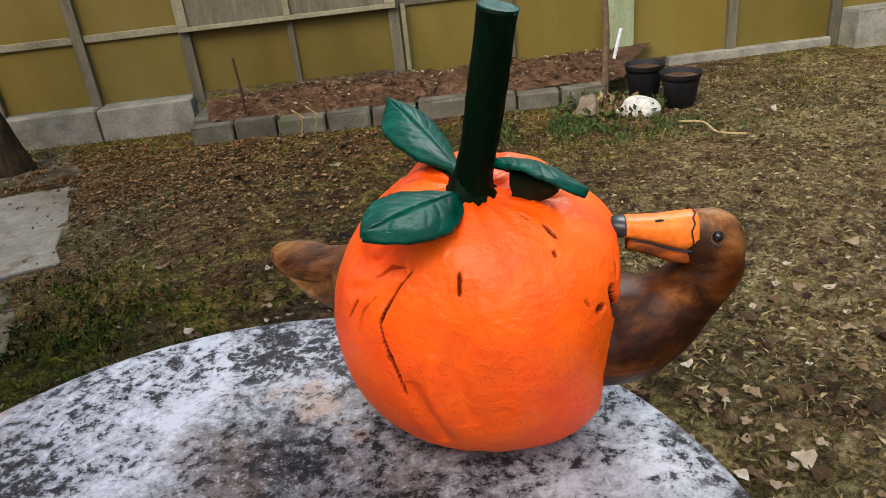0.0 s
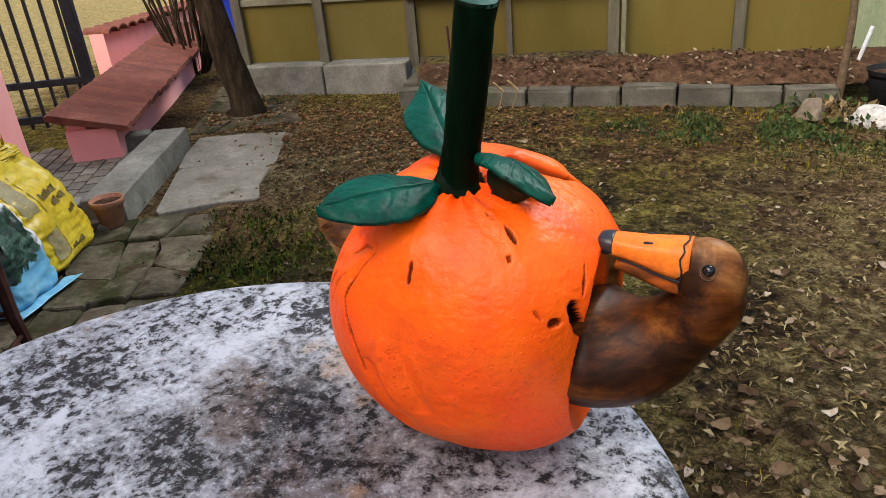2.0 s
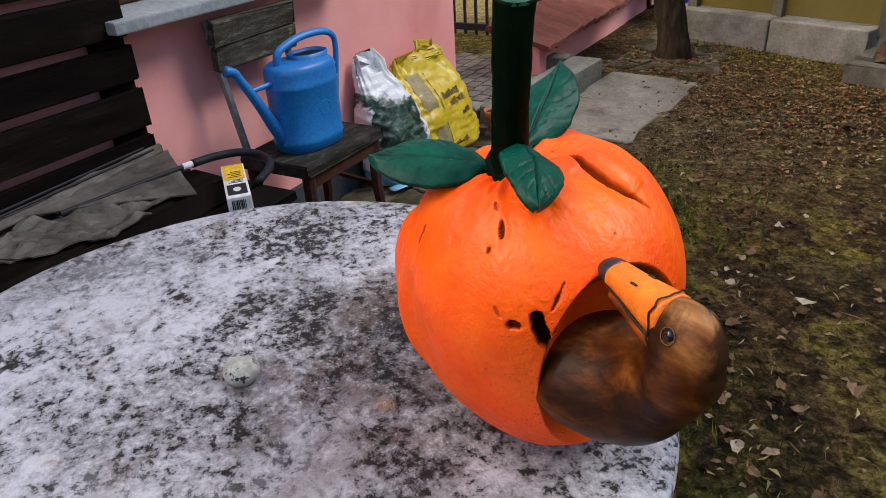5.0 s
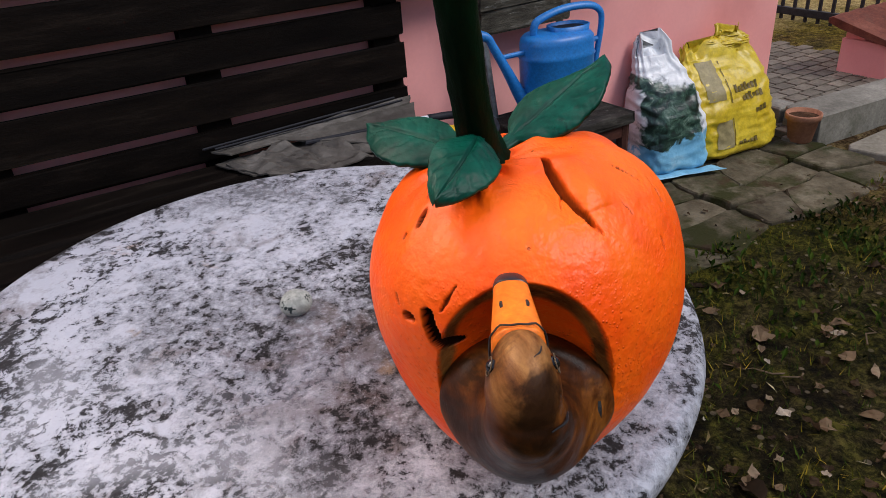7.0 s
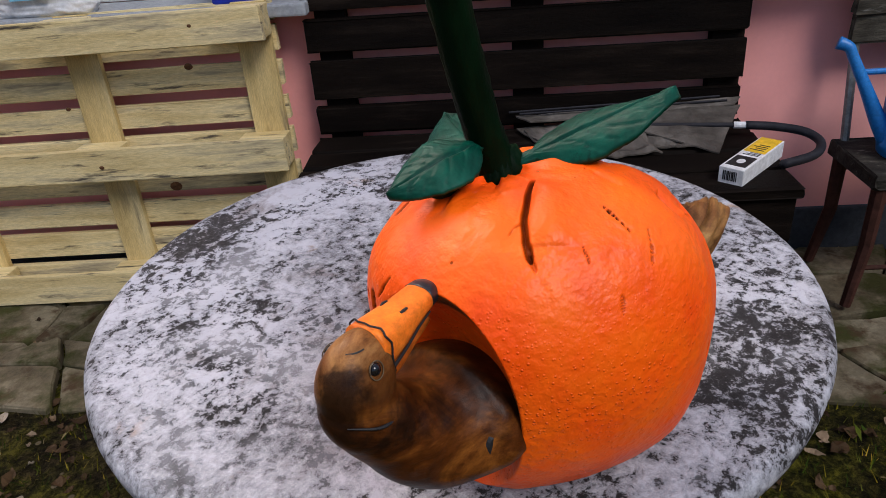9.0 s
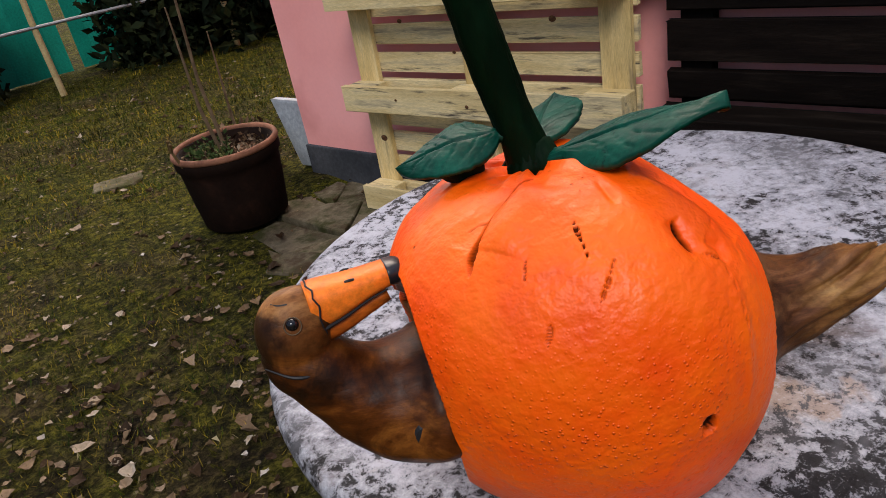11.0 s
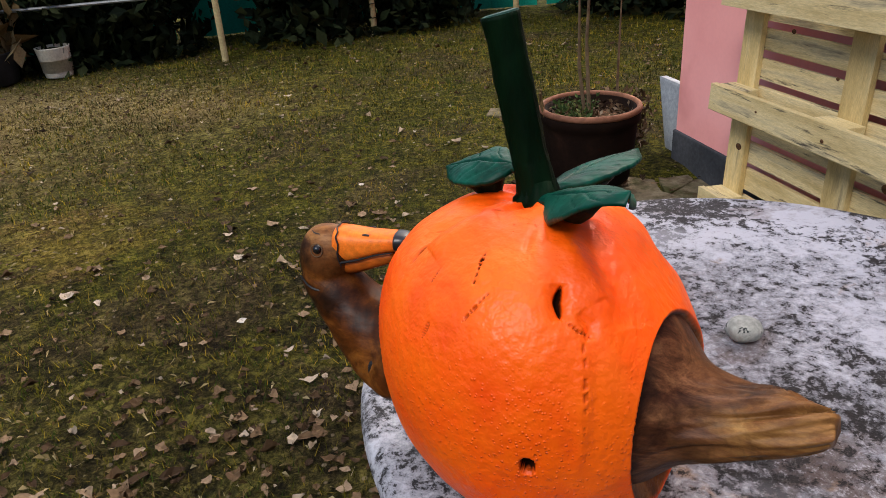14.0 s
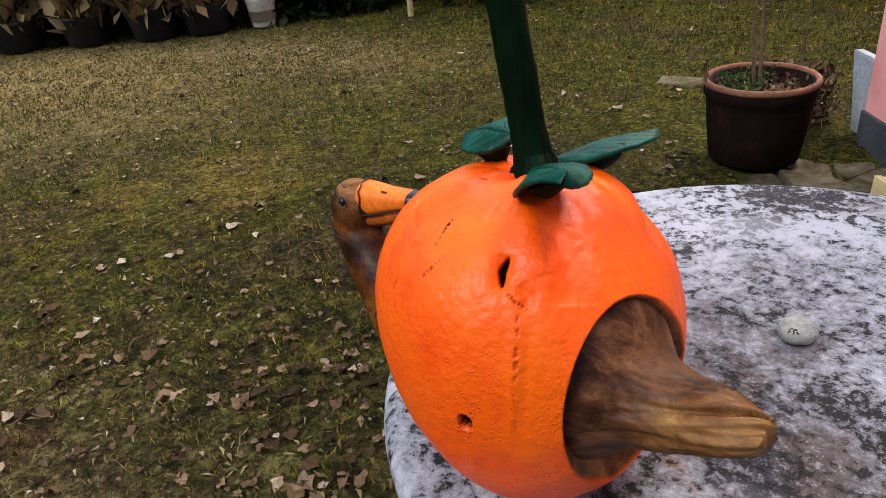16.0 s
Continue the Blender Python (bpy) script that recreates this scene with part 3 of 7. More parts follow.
def leafy(name, stops, rough=0.75, spec=0.06, patchy=False):
    """Leaves and blades: a colour for each island; patchy ones yellow and darken from tuft to tuft."""
    m, nt, b, v = blank(name)
    geo = nt.nodes.new("ShaderNodeNewGeometry")
    r = ramp(nt, stops)
    nt.links.new(geo.outputs["Random Per Island"], r.inputs[0])
    g = ramp(nt, [(0.3, (0.75, 0.75, 0.75)), (0.7, (1.15, 1.15, 1.15))])
    nt.links.new(noise_node(nt, v, 70, 3, 0.6), g.inputs[0])
    mul = nt.nodes.new("ShaderNodeMix")
    mul.data_type, mul.blend_type = "RGBA", "MULTIPLY"
    mul.inputs[0].default_value = 1.0
    nt.links.new(r.outputs[0], mul.inputs[6])
    nt.links.new(g.outputs[0], mul.inputs[7])
    col = mul.outputs[2]
    if patchy:
        tuft = ramp(nt, [(0.38, (0.45, 0.42, 0.45)), (0.5, (1.0, 1.0, 1.0)), (0.62, (1.75, 1.55, 1.3))])
        nt.links.new(noise_node(nt, v, 2.6, 5, 0.65, 0.5), tuft.inputs[0])
        again = nt.nodes.new("ShaderNodeMix")
        again.data_type, again.blend_type = "RGBA", "MULTIPLY"
        again.inputs[0].default_value = 1.0
        nt.links.new(col, again.inputs[6])
        nt.links.new(tuft.outputs[0], again.inputs[7])
        col = again.outputs[2]
    nt.links.new(col, b.inputs["Base Color"])
    b.inputs["Roughness"].default_value = rough
    b.inputs["Specular IOR Level"].default_value = spec
    return m


TABLE = table_material()
ORANGE = orange_material()
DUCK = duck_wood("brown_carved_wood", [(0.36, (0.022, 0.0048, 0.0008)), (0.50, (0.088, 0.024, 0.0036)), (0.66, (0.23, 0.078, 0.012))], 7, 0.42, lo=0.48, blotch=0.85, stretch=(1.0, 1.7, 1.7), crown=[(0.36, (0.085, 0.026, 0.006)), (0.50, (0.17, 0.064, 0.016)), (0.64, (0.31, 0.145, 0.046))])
TAILW = duck_wood("rough_tail_wood", [(0.35, (0.060, 0.020, 0.006)), (0.47, (0.155, 0.066, 0.020)), (0.57, (0.26, 0.130, 0.040)), (0.68, (0.40, 0.24, 0.085))], 7, 0.45, 0.66, (0, 12, 25), (0.8, 2.6, 2.6), 0.52, [(0.36, (0.028, 0.009, 0.004)), (0.48, (0.085, 0.031, 0.013)), (0.62, (0.19, 0.085, 0.036))])
GROUND = ground_material()
GRASS = leafy("winter_grass", [(0.0, (0.0187, 0.0225, 0.0015)), (0.35, (0.0515, 0.0543, 0.003)), (0.65, (0.122, 0.105, 0.00749)), (1.0, (0.234, 0.178, 0.0262))], patchy=True)
GRASSG = leafy("green_grass", [(0.0, (0.00936, 0.0234, 0.001872)), (0.6, (0.0273, 0.0507, 0.004992)), (1.0, (0.078, 0.0897, 0.01248))], patchy=True)
DEADLEAF = leafy("dead_leaf", [(0.0, (0.018, 0.009, 0.003)), (0.45, (0.055, 0.031, 0.013)), (0.72, (0.135, 0.088, 0.048)), (0.90, (0.22, 0.162, 0.104)), (1.0, (0.36, 0.31, 0.24))], 0.75, 0.15)
CONIFER = leafy("dark_conifer_leaf", [(0.0, (0.003, 0.006, 0.003)), (0.6, (0.008, 0.014, 0.005)), (1.0, (0.022, 0.028, 0.010))])
PALELEAF = leafy("bleached_leaf", [(0.0, (0.13, 0.10, 0.066)), (0.6, (0.24, 0.205, 0.155)), (1.0, (0.42, 0.395, 0.35))])
DRYLEAF = leafy("dry_foliage", [(0.0, (0.06, 0.04, 0.018)), (0.6, (0.16, 0.11, 0.05)), (1.0, (0.30, 0.23, 0.12))])
WEED = leafy("weed_leaf", [(0.0, (0.02, 0.04, 0.012)), (0.6, (0.045, 0.075, 0.022)), (1.0, (0.10, 0.10, 0.03))])
REDDIRT = leafy("needle_litter", [(0.0, (0.09, 0.045, 0.018)), (0.6, (0.20, 0.105, 0.042)), (1.0, (0.33, 0.22, 0.11))])


def sack_print():
    """White film printed dark green in the middle and light blue at the foot, with torn-looking edges."""
    m, nt, b, v = blank("printed_soil_sack")
    sp = nt.nodes.new("ShaderNodeSeparateXYZ")
    nt.links.new(v, sp.inputs[0])
    warp = maths(nt, "MULTIPLY", maths(nt, "SUBTRACT", noise_node(nt, v, 9, 4, 0.6, 0.6), 0.5), 0.16)
    z = maths(nt, "ADD", sp.outputs[2], warp)
    film = ramp(nt, [(0.32, (0.30, 0.31, 0.33)), (0.38, (0.68, 0.70, 0.72)), (0.7, (0.80, 0.81, 0.83))])
    nt.links.new(noise_node(nt, v, 13, 5, 0.6, 0.4), film.inputs[0])
    leaf = ramp(nt, [(0.36, (0.006, 0.012, 0.010)), (0.5, (0.016, 0.046, 0.034)), (0.6, (0.06, 0.12, 0.085)), (0.7, (0.20, 0.27, 0.22))])
    nt.links.new(noise_node(nt, v, 19, 5, 0.65, 1.2), leaf.inputs[0])
    foot = ramp(nt, [(0.3, (0.10, 0.34, 0.56)), (0.6, (0.22, 0.52, 0.72)), (0.75, (0.42, 0.66, 0.80))])
    nt.links.new(noise_node(nt, v, 11, 4, 0.6), foot.inputs[0])
    slope = maths(nt, "ADD", z, maths(nt, "MULTIPLY", sp.outputs[0], -0.35))
    across = maths(nt, "ADD", maths(nt, "ABSOLUTE", maths(nt, "ADD", sp.outputs[0], maths(nt, "MULTIPLY", sp.outputs[2], -0.10))), maths(nt, "MULTIPLY", warp, 0.8))
    picture = maths(nt, "MULTIPLY", stepped(nt, slope, 0.345, 0.33), stepped(nt, across, 0.122, 0.112))
    col = mixer(nt, picture, film.outputs[0], leaf.outputs[0])
    col = mixer(nt, stepped(nt, maths(nt, "ADD", z, maths(nt, "MULTIPLY", sp.outputs[0], 0.25)), 0.135, 0.125), col, foot.outputs[0])
    nt.links.new(col, b.inputs["Base Color"])
    b.inputs["Roughness"].default_value = 0.35
    b.inputs["Specular IOR Level"].default_value = 0.5
    bumped(nt, noise_node(nt, v, 30, 4, 0.6, 0.5), 0.5, 0.008)
    return m


SOILSACK = sack_print()


# ---------- ground ----------
def terrain(x, y):
    return 0.012 * noise.noise((x * 1.3, y * 1.3, 0.0)) + 0.006 * noise.noise((x * 4.1, y * 4.1, 3.0))


def bell(x, y, cx, cy, rx, ry):
    return math.exp(-((x - cx) / rx) ** 2 - ((y - cy) / ry) ** 2)


def worn_soil(x, y):
    """1 where feet have worn the lawn to bare soil, under 0 where grass holds."""
    w = -0.25 + 1.25 / (1 + math.exp(-2.2 * (y - 1.2))) if abs(x) < 20 and abs(y) < 20 else 0.4
    w -= 1.3 * bell(x, y, -1.1, 1.9, 0.7, 0.8) + 0.9 * bell(x, y, -0.5, 1.5, 0.6, 0.5) + 0.9 * bell(x, y, 0.6, 3.9, 0.9, 0.35)
    w -= 0.7 * bell(x, y, 1.2, -0.4, 0.8, 0.8)
    w += 0.7 * bell(x, y, 2.6, -0.6, 0.6, 0.5) + 0.9 * bell(x, y, 0.2, 2.9, 1.0, 0.8) + 1.0 * bell(x, y, -0.7, 3.2, 1.3, 0.8) + 1.0 * bell(x, y, -0.15, 2.65, 0.8, 0.7)
    return w


def thatched(x, y):
    """Trodden straw towards the fence and in the far corner of the lawn."""
    k = 1.0 * bell(x, y, 1.35, 2.0, 1.0, 1.2) + 0.9 * bell(x, y, 2.2, 4.4, 1.4, 1.2) + 0.85 * bell(x, y, -1.95, 3.35, 0.9, 0.8)
    return min(1.0, k + 0.95 * bell(x, y, 5.8, -1.6, 2.0, 1.5) + 0.55 * bell(x, y, 3.9, -2.6, 0.9, 0.5))


def darker_soil(x, y):
    """Where the ground is coloured darker: beside the table and in patches of the lawn."""
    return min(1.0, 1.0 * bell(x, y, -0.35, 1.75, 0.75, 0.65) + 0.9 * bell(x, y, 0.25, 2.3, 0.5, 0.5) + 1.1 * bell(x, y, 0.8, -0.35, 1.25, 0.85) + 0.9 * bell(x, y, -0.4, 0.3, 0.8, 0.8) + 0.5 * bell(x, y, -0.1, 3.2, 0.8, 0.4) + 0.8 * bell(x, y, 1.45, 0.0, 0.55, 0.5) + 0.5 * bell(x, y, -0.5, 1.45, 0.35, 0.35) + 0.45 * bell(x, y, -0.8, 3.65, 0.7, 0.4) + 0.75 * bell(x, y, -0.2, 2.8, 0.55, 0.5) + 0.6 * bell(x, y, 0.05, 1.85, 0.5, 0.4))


def dry_meadow(x, y):
    """Pale dry grass beyond the street wall and in the far lawn corner."""
    s = (x - OX) * DX + (y - OY) * DY
    q = (x - OX) * NX + (y - OY) * NY
    d = 1.0 if (s > 4.3 and q < -1.1) or s > 8.5 else 0.0
    return min(1.0, d + 0.95 * bell(x, y, 6.2, -1.1, 2.0, 1.0) + 0.4 * bell(x, y, 3.6, -2.6, 0.7, 0.35) + 0.4 * bell(x, y, 5.6, -2.2, 1.6, 0.7))


def build_ground():
    # fine in the garden, coarse towards the horizon
    a = list(np.arange(-9, 9.01, 0.18))
    xs = [-900, -300, -90, -40, -20, -13] + a + [13, 20, 40, 90, 300, 900]
    verts, faces = [], []
    n = len(xs)
    for y in xs:
        for x in xs:
            near = abs(x) < 9 and abs(y) < 9
            s, q = (x - OX) * DX + (y - OY) * DY, (x - OX) * NX + (y - OY) * NY
            sunk = 0.022 if q < 0.60 and -1.6 < s < 4.3 else 0.0
            verts.append((x, y, terrain(x, y) - 0.012 - sunk if near else -0.012))
    for j in range(n - 1):
        for i in range(n - 1):
            k = j * n + i
            faces.append((k, k + 1, k + n + 1, k + n))
    me = bpy.data.meshes.new("ground")
    me.from_pydata(verts, [], faces)
    me.materials.append(GROUND)
    me.polygons.foreach_set("use_smooth", [True] * len(me.polygons))
    for name, fn in (("worn", worn_soil), ("dry", dry_meadow), ("thatch", thatched), ("darker", darker_soil)):
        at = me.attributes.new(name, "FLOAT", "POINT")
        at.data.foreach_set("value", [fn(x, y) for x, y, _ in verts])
    return tagged(new("ground", me), "patchy winter lawn of brown soil and straw-coloured grass", "ground", kind="structure")


ground = build_ground()


def irregular_slab(bm, cx, cy, rx, ry, z0, z1, seed, n=9, turn=0.0):
    r = random.Random(seed)
    pts = []
    for i in range(n):
        a = 2 * math.pi * (i + r.uniform(-0.3, 0.3)) / n
        k = 1 / max(abs(math.cos(a)), abs(math.sin(a))) ** 0.95 * r.uniform(0.90, 1.04)
        x, y = rx * k * math.cos(a), ry * k * math.sin(a)
        pts.append((cx + x * math.cos(turn) - y * math.sin(turn), cy + x * math.sin(turn) + y * math.cos(turn)))
    rings = [[(x, y, z0) for x, y in pts]]
    for f, z in ((1.0, z1 - 0.008), (0.96, z1)):
        rings.append([(cx + (x - cx) * f, cy + (y - cy) * f, z + 0.004 * math.sin(3 * i + seed)) for i, (x, y) in enumerate(pts)])
    return loft(bm, rings)


def cells(s0, s1, q0, q1, ns, nq, jit, seed):
    """Jittered four-sided stones that share their joints."""
    r = random.Random(seed)
    ds, dq = (s1 - s0) / ns, (q1 - q0) / nq
    P = {}
    for i in range(ns + 1):
        for j in range(nq + 1):
            P[i, j] = (s0 + ds * (i + (r.uniform(-jit, jit) if 0 < i < ns else r.uniform(-jit, jit) * 0.4)), q0 + dq * (j + (r.uniform(-jit, jit) if j else 0)))
    for i in range(ns):
        for j in range(nq):
            c = [P[i, j], P[i + 1, j], P[i + 1, j + 1], P[i, j + 1]]
            out = []
            for a, b in zip(c, c[1:] + c[:1]):
                for t in (0.06, 0.5, 0.94):
                    w = r.uniform(-0.035, 0.035) * min(ds, dq) * (2 if t == 0.5 else 1)
                    out.append((a[0] + (b[0] - a[0]) * t + w, a[1] + (b[1] - a[1]) * t + w))
            yield out


def stone_mesh(pts, top, joint, seed):
    cx, cy = sum(p[0] for p in pts) / len(pts), sum(p[1] for p in pts) / len(pts)
    r = random.Random(seed)
    tilt = (r.uniform(-0.03, 0.03), r.uniform(-0.03, 0.03))
    rings = []
    for inset, z in ((joint, -0.04), (joint, top - 0.006), (joint + 0.005, top)):
        ring = []
        for x, y in pts:
            dx, dy = x - cx, y - cy
            k = max(0.2, 1 - inset / max(0.03, math.hypot(dx, dy)))
            ring.append((-dx * k, dy * k, z + (tilt[0] * dx + tilt[1] * dy if z > -0.03 else 0)))
        rings.append(ring)
    return loft(bmesh.new(), rings), cx, cy


def build_paving():
    base = new("pavement")
    base.matrix_world = HF(0, 0)
    tagged(base, "uneven mossy flagstone paving along the house", "paving", kind="structure")
    k = 0
    for pts in list(cells(-2.0, 3.08, 0.03, 0.76, 19, 4, 0.36, 5)):
        k += 1
        bm, cx, cy = stone_mesh(pts, -0.004 + rng.uniform(-0.009, 0.008) - 0.026 * min(1, max(0, (-1.35 - pts[0][0]) / 0.4)), 0.002 + rng.uniform(0, 0.007), k)
        part("flagstone", bm, STONE, base, m=Matrix.Translation((-cx, cy, 0)))
    for pts in list(cells(3.16, 4.30, 0.47, 1.02, 2, 1, 0.16, 8)):
        k += 1
        bm, cx, cy = stone_mesh(pts, 0.003 + rng.uniform(-0.006, 0.005), 0.003, k)
        part("paving_slab", bm, SLABM, base, m=Matrix.Translation((-cx, cy, 0)))
    for pts in list(cells(4.45, 6.0, 0.4, 1.05, 6, 3, 0.34, 9)):
        k += 1
        bm, cx, cy = stone_mesh(pts, -0.002 + rng.uniform(-0.009, 0.006), 0.012, k)
        part("flagstone", bm, STONE, base, m=Matrix.Translation((-cx, cy, 0)))
    # brick drive between the house and the low wall
    me = finish("drive_brick", boxed(-0.052, 0.052, -0.036, 0.036, -0.02, 0.02, 0.004), PAVER)
    for i in range(24):
        for j in range(12):
            ob = new("drive_brick", me)
            ob.parent = base
            ob.matrix_basis = Matrix.Translation((-(3.06 + 0.115 * j + (0.0575 if i % 2 else 0)), 0.30 - 0.08 * i, 0.0 + 0.004 * noise.noise((i, j, 1))))
    return base


# ---------- house ----------
WALL_S0, WALL_S1, WALL_TOP = -1.76, 3.22, 2.7
WIN_B = (-0.98, 0.0, 0.875, 1.95)
WIN_A = (1.22, 2.22, 0.89, 1.95)


def build_house():
    bm = bmesh.new()
    th = -0.28

    def wb(s0, s1, z0, z1, q0=th, q1=0.0):
        box(bm, -s1, -s0, q0, q1, z0, z1)
    lo = 0.13
    wb(WALL_S0, WIN_B[0], lo, WALL_TOP)
    wb(WIN_B[1], WIN_A[0], lo, WALL_TOP)
    wb(WIN_A[1], WALL_S1, lo, WALL_TOP)
    for w in (WIN_A, WIN_B):
        wb(w[0], w[1], lo, w[2] - 0.035)
        wb(w[0], w[1], w[3], WALL_TOP)
    solo("wall_front", bm, PINK, HF(0, 0), "pink rendered house wall with two window openings", "wall", kind="structure")
    solo("wall_end", boxed(-WALL_S0 - 0.28, -WALL_S0, -5.0, th, lo, WALL_TOP), PINK, HF(0, 0), "pink rendered gable wall of the house", "wall", kind="structure")
    solo("wall_drive", boxed(-WALL_S1, -WALL_S1 + 0.28, -5.0, th, lo, WALL_TOP), PINK, HF(0, 0), "pink rendered house wall beside the brick drive", "wall", kind="structure")
    solo("wall_back", boxed(-WALL_S1, -WALL_S0, -5.28, -5.0, lo, WALL_TOP), PINK, HF(0, 0), "plain pink back wall of the house", "wall", kind="structure")
    bm = bmesh.new()
    box(bm, -WALL_S1 - 0.012, -WALL_S0 + 0.012, -5.29, 0.012, -0.05, lo, 0.008)
    solo("plinth", bm, PLINTH, HF(0, 0), "low black tarred plinth of the house", "plinth", kind="structure")
    solo("ceiling", boxed(-WALL_S1 - 0.05, -WALL_S0 + 0.05, -5.3, 0.05, WALL_TOP, WALL_TOP + 0.12), CONCRETE, HF(0, 0), "plain flat roof slab of the house", "ceiling", kind="structure")

    for i, (w, paint, mid) in enumerate(((WIN_A, BROWNP, 0.62), (WIN_B, WHITEP, 0.5))):
        win = new("window_%d" % (i + 1))
        win.matrix_world = HF(w[0], 0.0, w[2])
        tagged(win, ("brown wooden window with a grey stone sill" if i == 0 else "white framed window above the pallets"), "window", kind="structure")
        wd, ht = w[1] - w[0], w[3] - w[2]
        fr = bmesh.new()
        for a in ((0, wd, 0, 0.07), (0, wd, ht - 0.07, ht), (0, 0.07, 0.07, ht - 0.07), (wd - 0.07, wd, 0.07, ht - 0.07), (wd * mid - 0.04, wd * mid + 0.04, 0.07, ht - 0.07)):
            box(fr, -a[1], -a[0], -0.17, -0.11, a[2], a[3], 0.006)
        part("window_frame", fr, paint, win)
        for a0, a1 in ((0.07, wd * mid - 0.04), (wd * mid + 0.04, wd - 0.07)):
            p = part("pane", boxed(-a1, -a0, -0.143, -0.137, 0.07, ht - 0.07), GLASS, win)
            p.visible_shadow = False
        part("window_sill", boxed(-wd - 0.07, 0.07 if i else 0.0, -0.11, 0.12, -0.035, 0.0, 0.006), SILL, win, "grey stone sill")
        # plain tinted panels, added to give the panes their tone
        if i == 0:
            part("inner_panel", boxed(-wd + 0.06, -0.06, -0.24, -0.235, 0.05, ht - 0.05), SACKGREY, win, "ochre panel behind the glass")
        else:
            part("inner_panel", boxed(-wd + 0.06, -0.06, -0.24, -0.235, 0.05, ht - 0.05), GREYBUCKET, win, "pale panel behind the glass")


build_house()


# ---------- round table ----------


def build_table():
    t = thing("garden_table", W(TC[0], TC[1]), "round concrete garden table with a white lichen-stained top", "table")
    R = 0.517
    prof = [(0.02, TOP - 0.05), (R - 0.03, TOP - 0.05), (R - 0.012, TOP - 0.046), (R - 0.002, TOP - 0.034), (R, TOP - 0.02), (R - 0.003, TOP - 0.009), (R - 0.011, TOP - 0.002), (R - 0.022, TOP), (R * 0.7, TOP), (R * 0.35, TOP), (0.01, TOP)]
    bm = lathe(bmesh.new(), prof, 128)
    for v in bm.verts:
        a = math.atan2(v.co.y, v.co.x)
        k = 1 + 0.004 * noise.noise((3 * math.cos(a), 3 * math.sin(a), 2.0))
        v.co.x *= k
        v.co.y *= k
    part("tabletop", bm, TABLE, t, smooth=True)
    part("pedestal", lathe(bmesh.new(), [(0.10, 0.04), (0.085, 0.1), (0.075, 0.3), (0.085, 0.52), (0.14, TOP - 0.05)], 32), CONCRETE, t, smooth=True)
    part("foot", lathe(bmesh.new(), [(0.26, -0.02), (0.26, 0.02), (0.24, 0.045), (0.10, 0.05)], 32), CONCRETE, t)


build_table()


# ---------- the carving: a duck inside an orange ----------
CORE = np.array((0.2285, 0.858, 0.82))
# the fruit's form: spherical harmonics of its radius, band by band
SKIN = (
    (0.15948,),
    (-0.00438, 0.00079, -0.0005),
    (0.00271, -0.00258, 0.00298, 0.00076, -0.00493),
    (-0.00196, -0.00094, -0.00075, -0.00252, 0.00035, -0.00214, 0.00035),
    (-0.00138, 0.00064, 0.00015, -0.00025, -0.00127, -0.00003, 0.0001, -0.00085, 0.00025),
    (0.00065, 0.00161, -0.00027, -0.00101, 0.00086, -0.00105, 0.0008, -0.00037, -0.00006, -0.0005, -0.00099),
)
# scooped hollows: centre and half axes
CUTS = ((np.array((0.4803, 0.8364, 0.7871)), np.array((0.1585, 0.1151, 0.1712))), (np.array((-0.0148, 0.9395, 0.8139)), np.array((0.1537, 0.1186, 0.1578))))
STEM_FOOT = np.array((0.235, 0.819))


def legendre(l, m, x):
    p = np.ones_like(x)
    for i in range(m):
        p = -p * (2 * i + 1) * np.sqrt(np.maximum(0, 1 - x * x))
    if l == m:
        return p
    q = x * (2 * m + 1) * p
    for n in range(m + 2, l + 1):
        p, q = q, ((2 * n - 1) * x * q - (n + m - 1) * p) / (n - m)
    return q


def skin_radius(d):
    """Radius of the fruit along unit directions from its core."""
    z, a = d[..., 2], np.arctan2(d[..., 1], d[..., 0])
    total = np.zeros_like(z)
    for l, band in enumerate(SKIN):
        k = 0
        for m in range(l + 1):
            p = legendre(l, m, z) * math.sqrt((2 * l + 1) * math.factorial(l - m) / math.factorial(l + m))
            total = total + p * np.cos(m * a) * band[k]
            k += 1
            if m:
                total = total + p * np.sin(m * a) * band[k]
                k += 1
    return total


def dimple(x, y):
    return 0.016 * np.exp(-(np.hypot(x - STEM_FOOT[0], y - STEM_FOOT[1]) / 0.042) ** 2)


def skin_top(x, y):
    """Height of the fruit's upper side at a place in plan."""
    z = np.linspace(1.02, 0.82, 800)
    p = np.stack([0 * z + x, 0 * z + y, z], -1) - CORE
    r = np.linalg.norm(p, axis=1)
    return float(z[np.argmax(r < skin_radius(p / r[:, None]))] - dimple(x, y))


def along(a, e):
    """Unit direction from compass angle and elevation in degrees."""
    a, e = radians(a), radians(e)
    return np.array((math.cos(e) * math.cos(a), math.cos(e) * math.sin(a), math.sin(e)))


def noises(P, sx, sy, sz, shift=0.0):
    return np.array([noise.noise((x * sx + shift, y * sy, z * sz)) for x, y, z in P.tolist()])


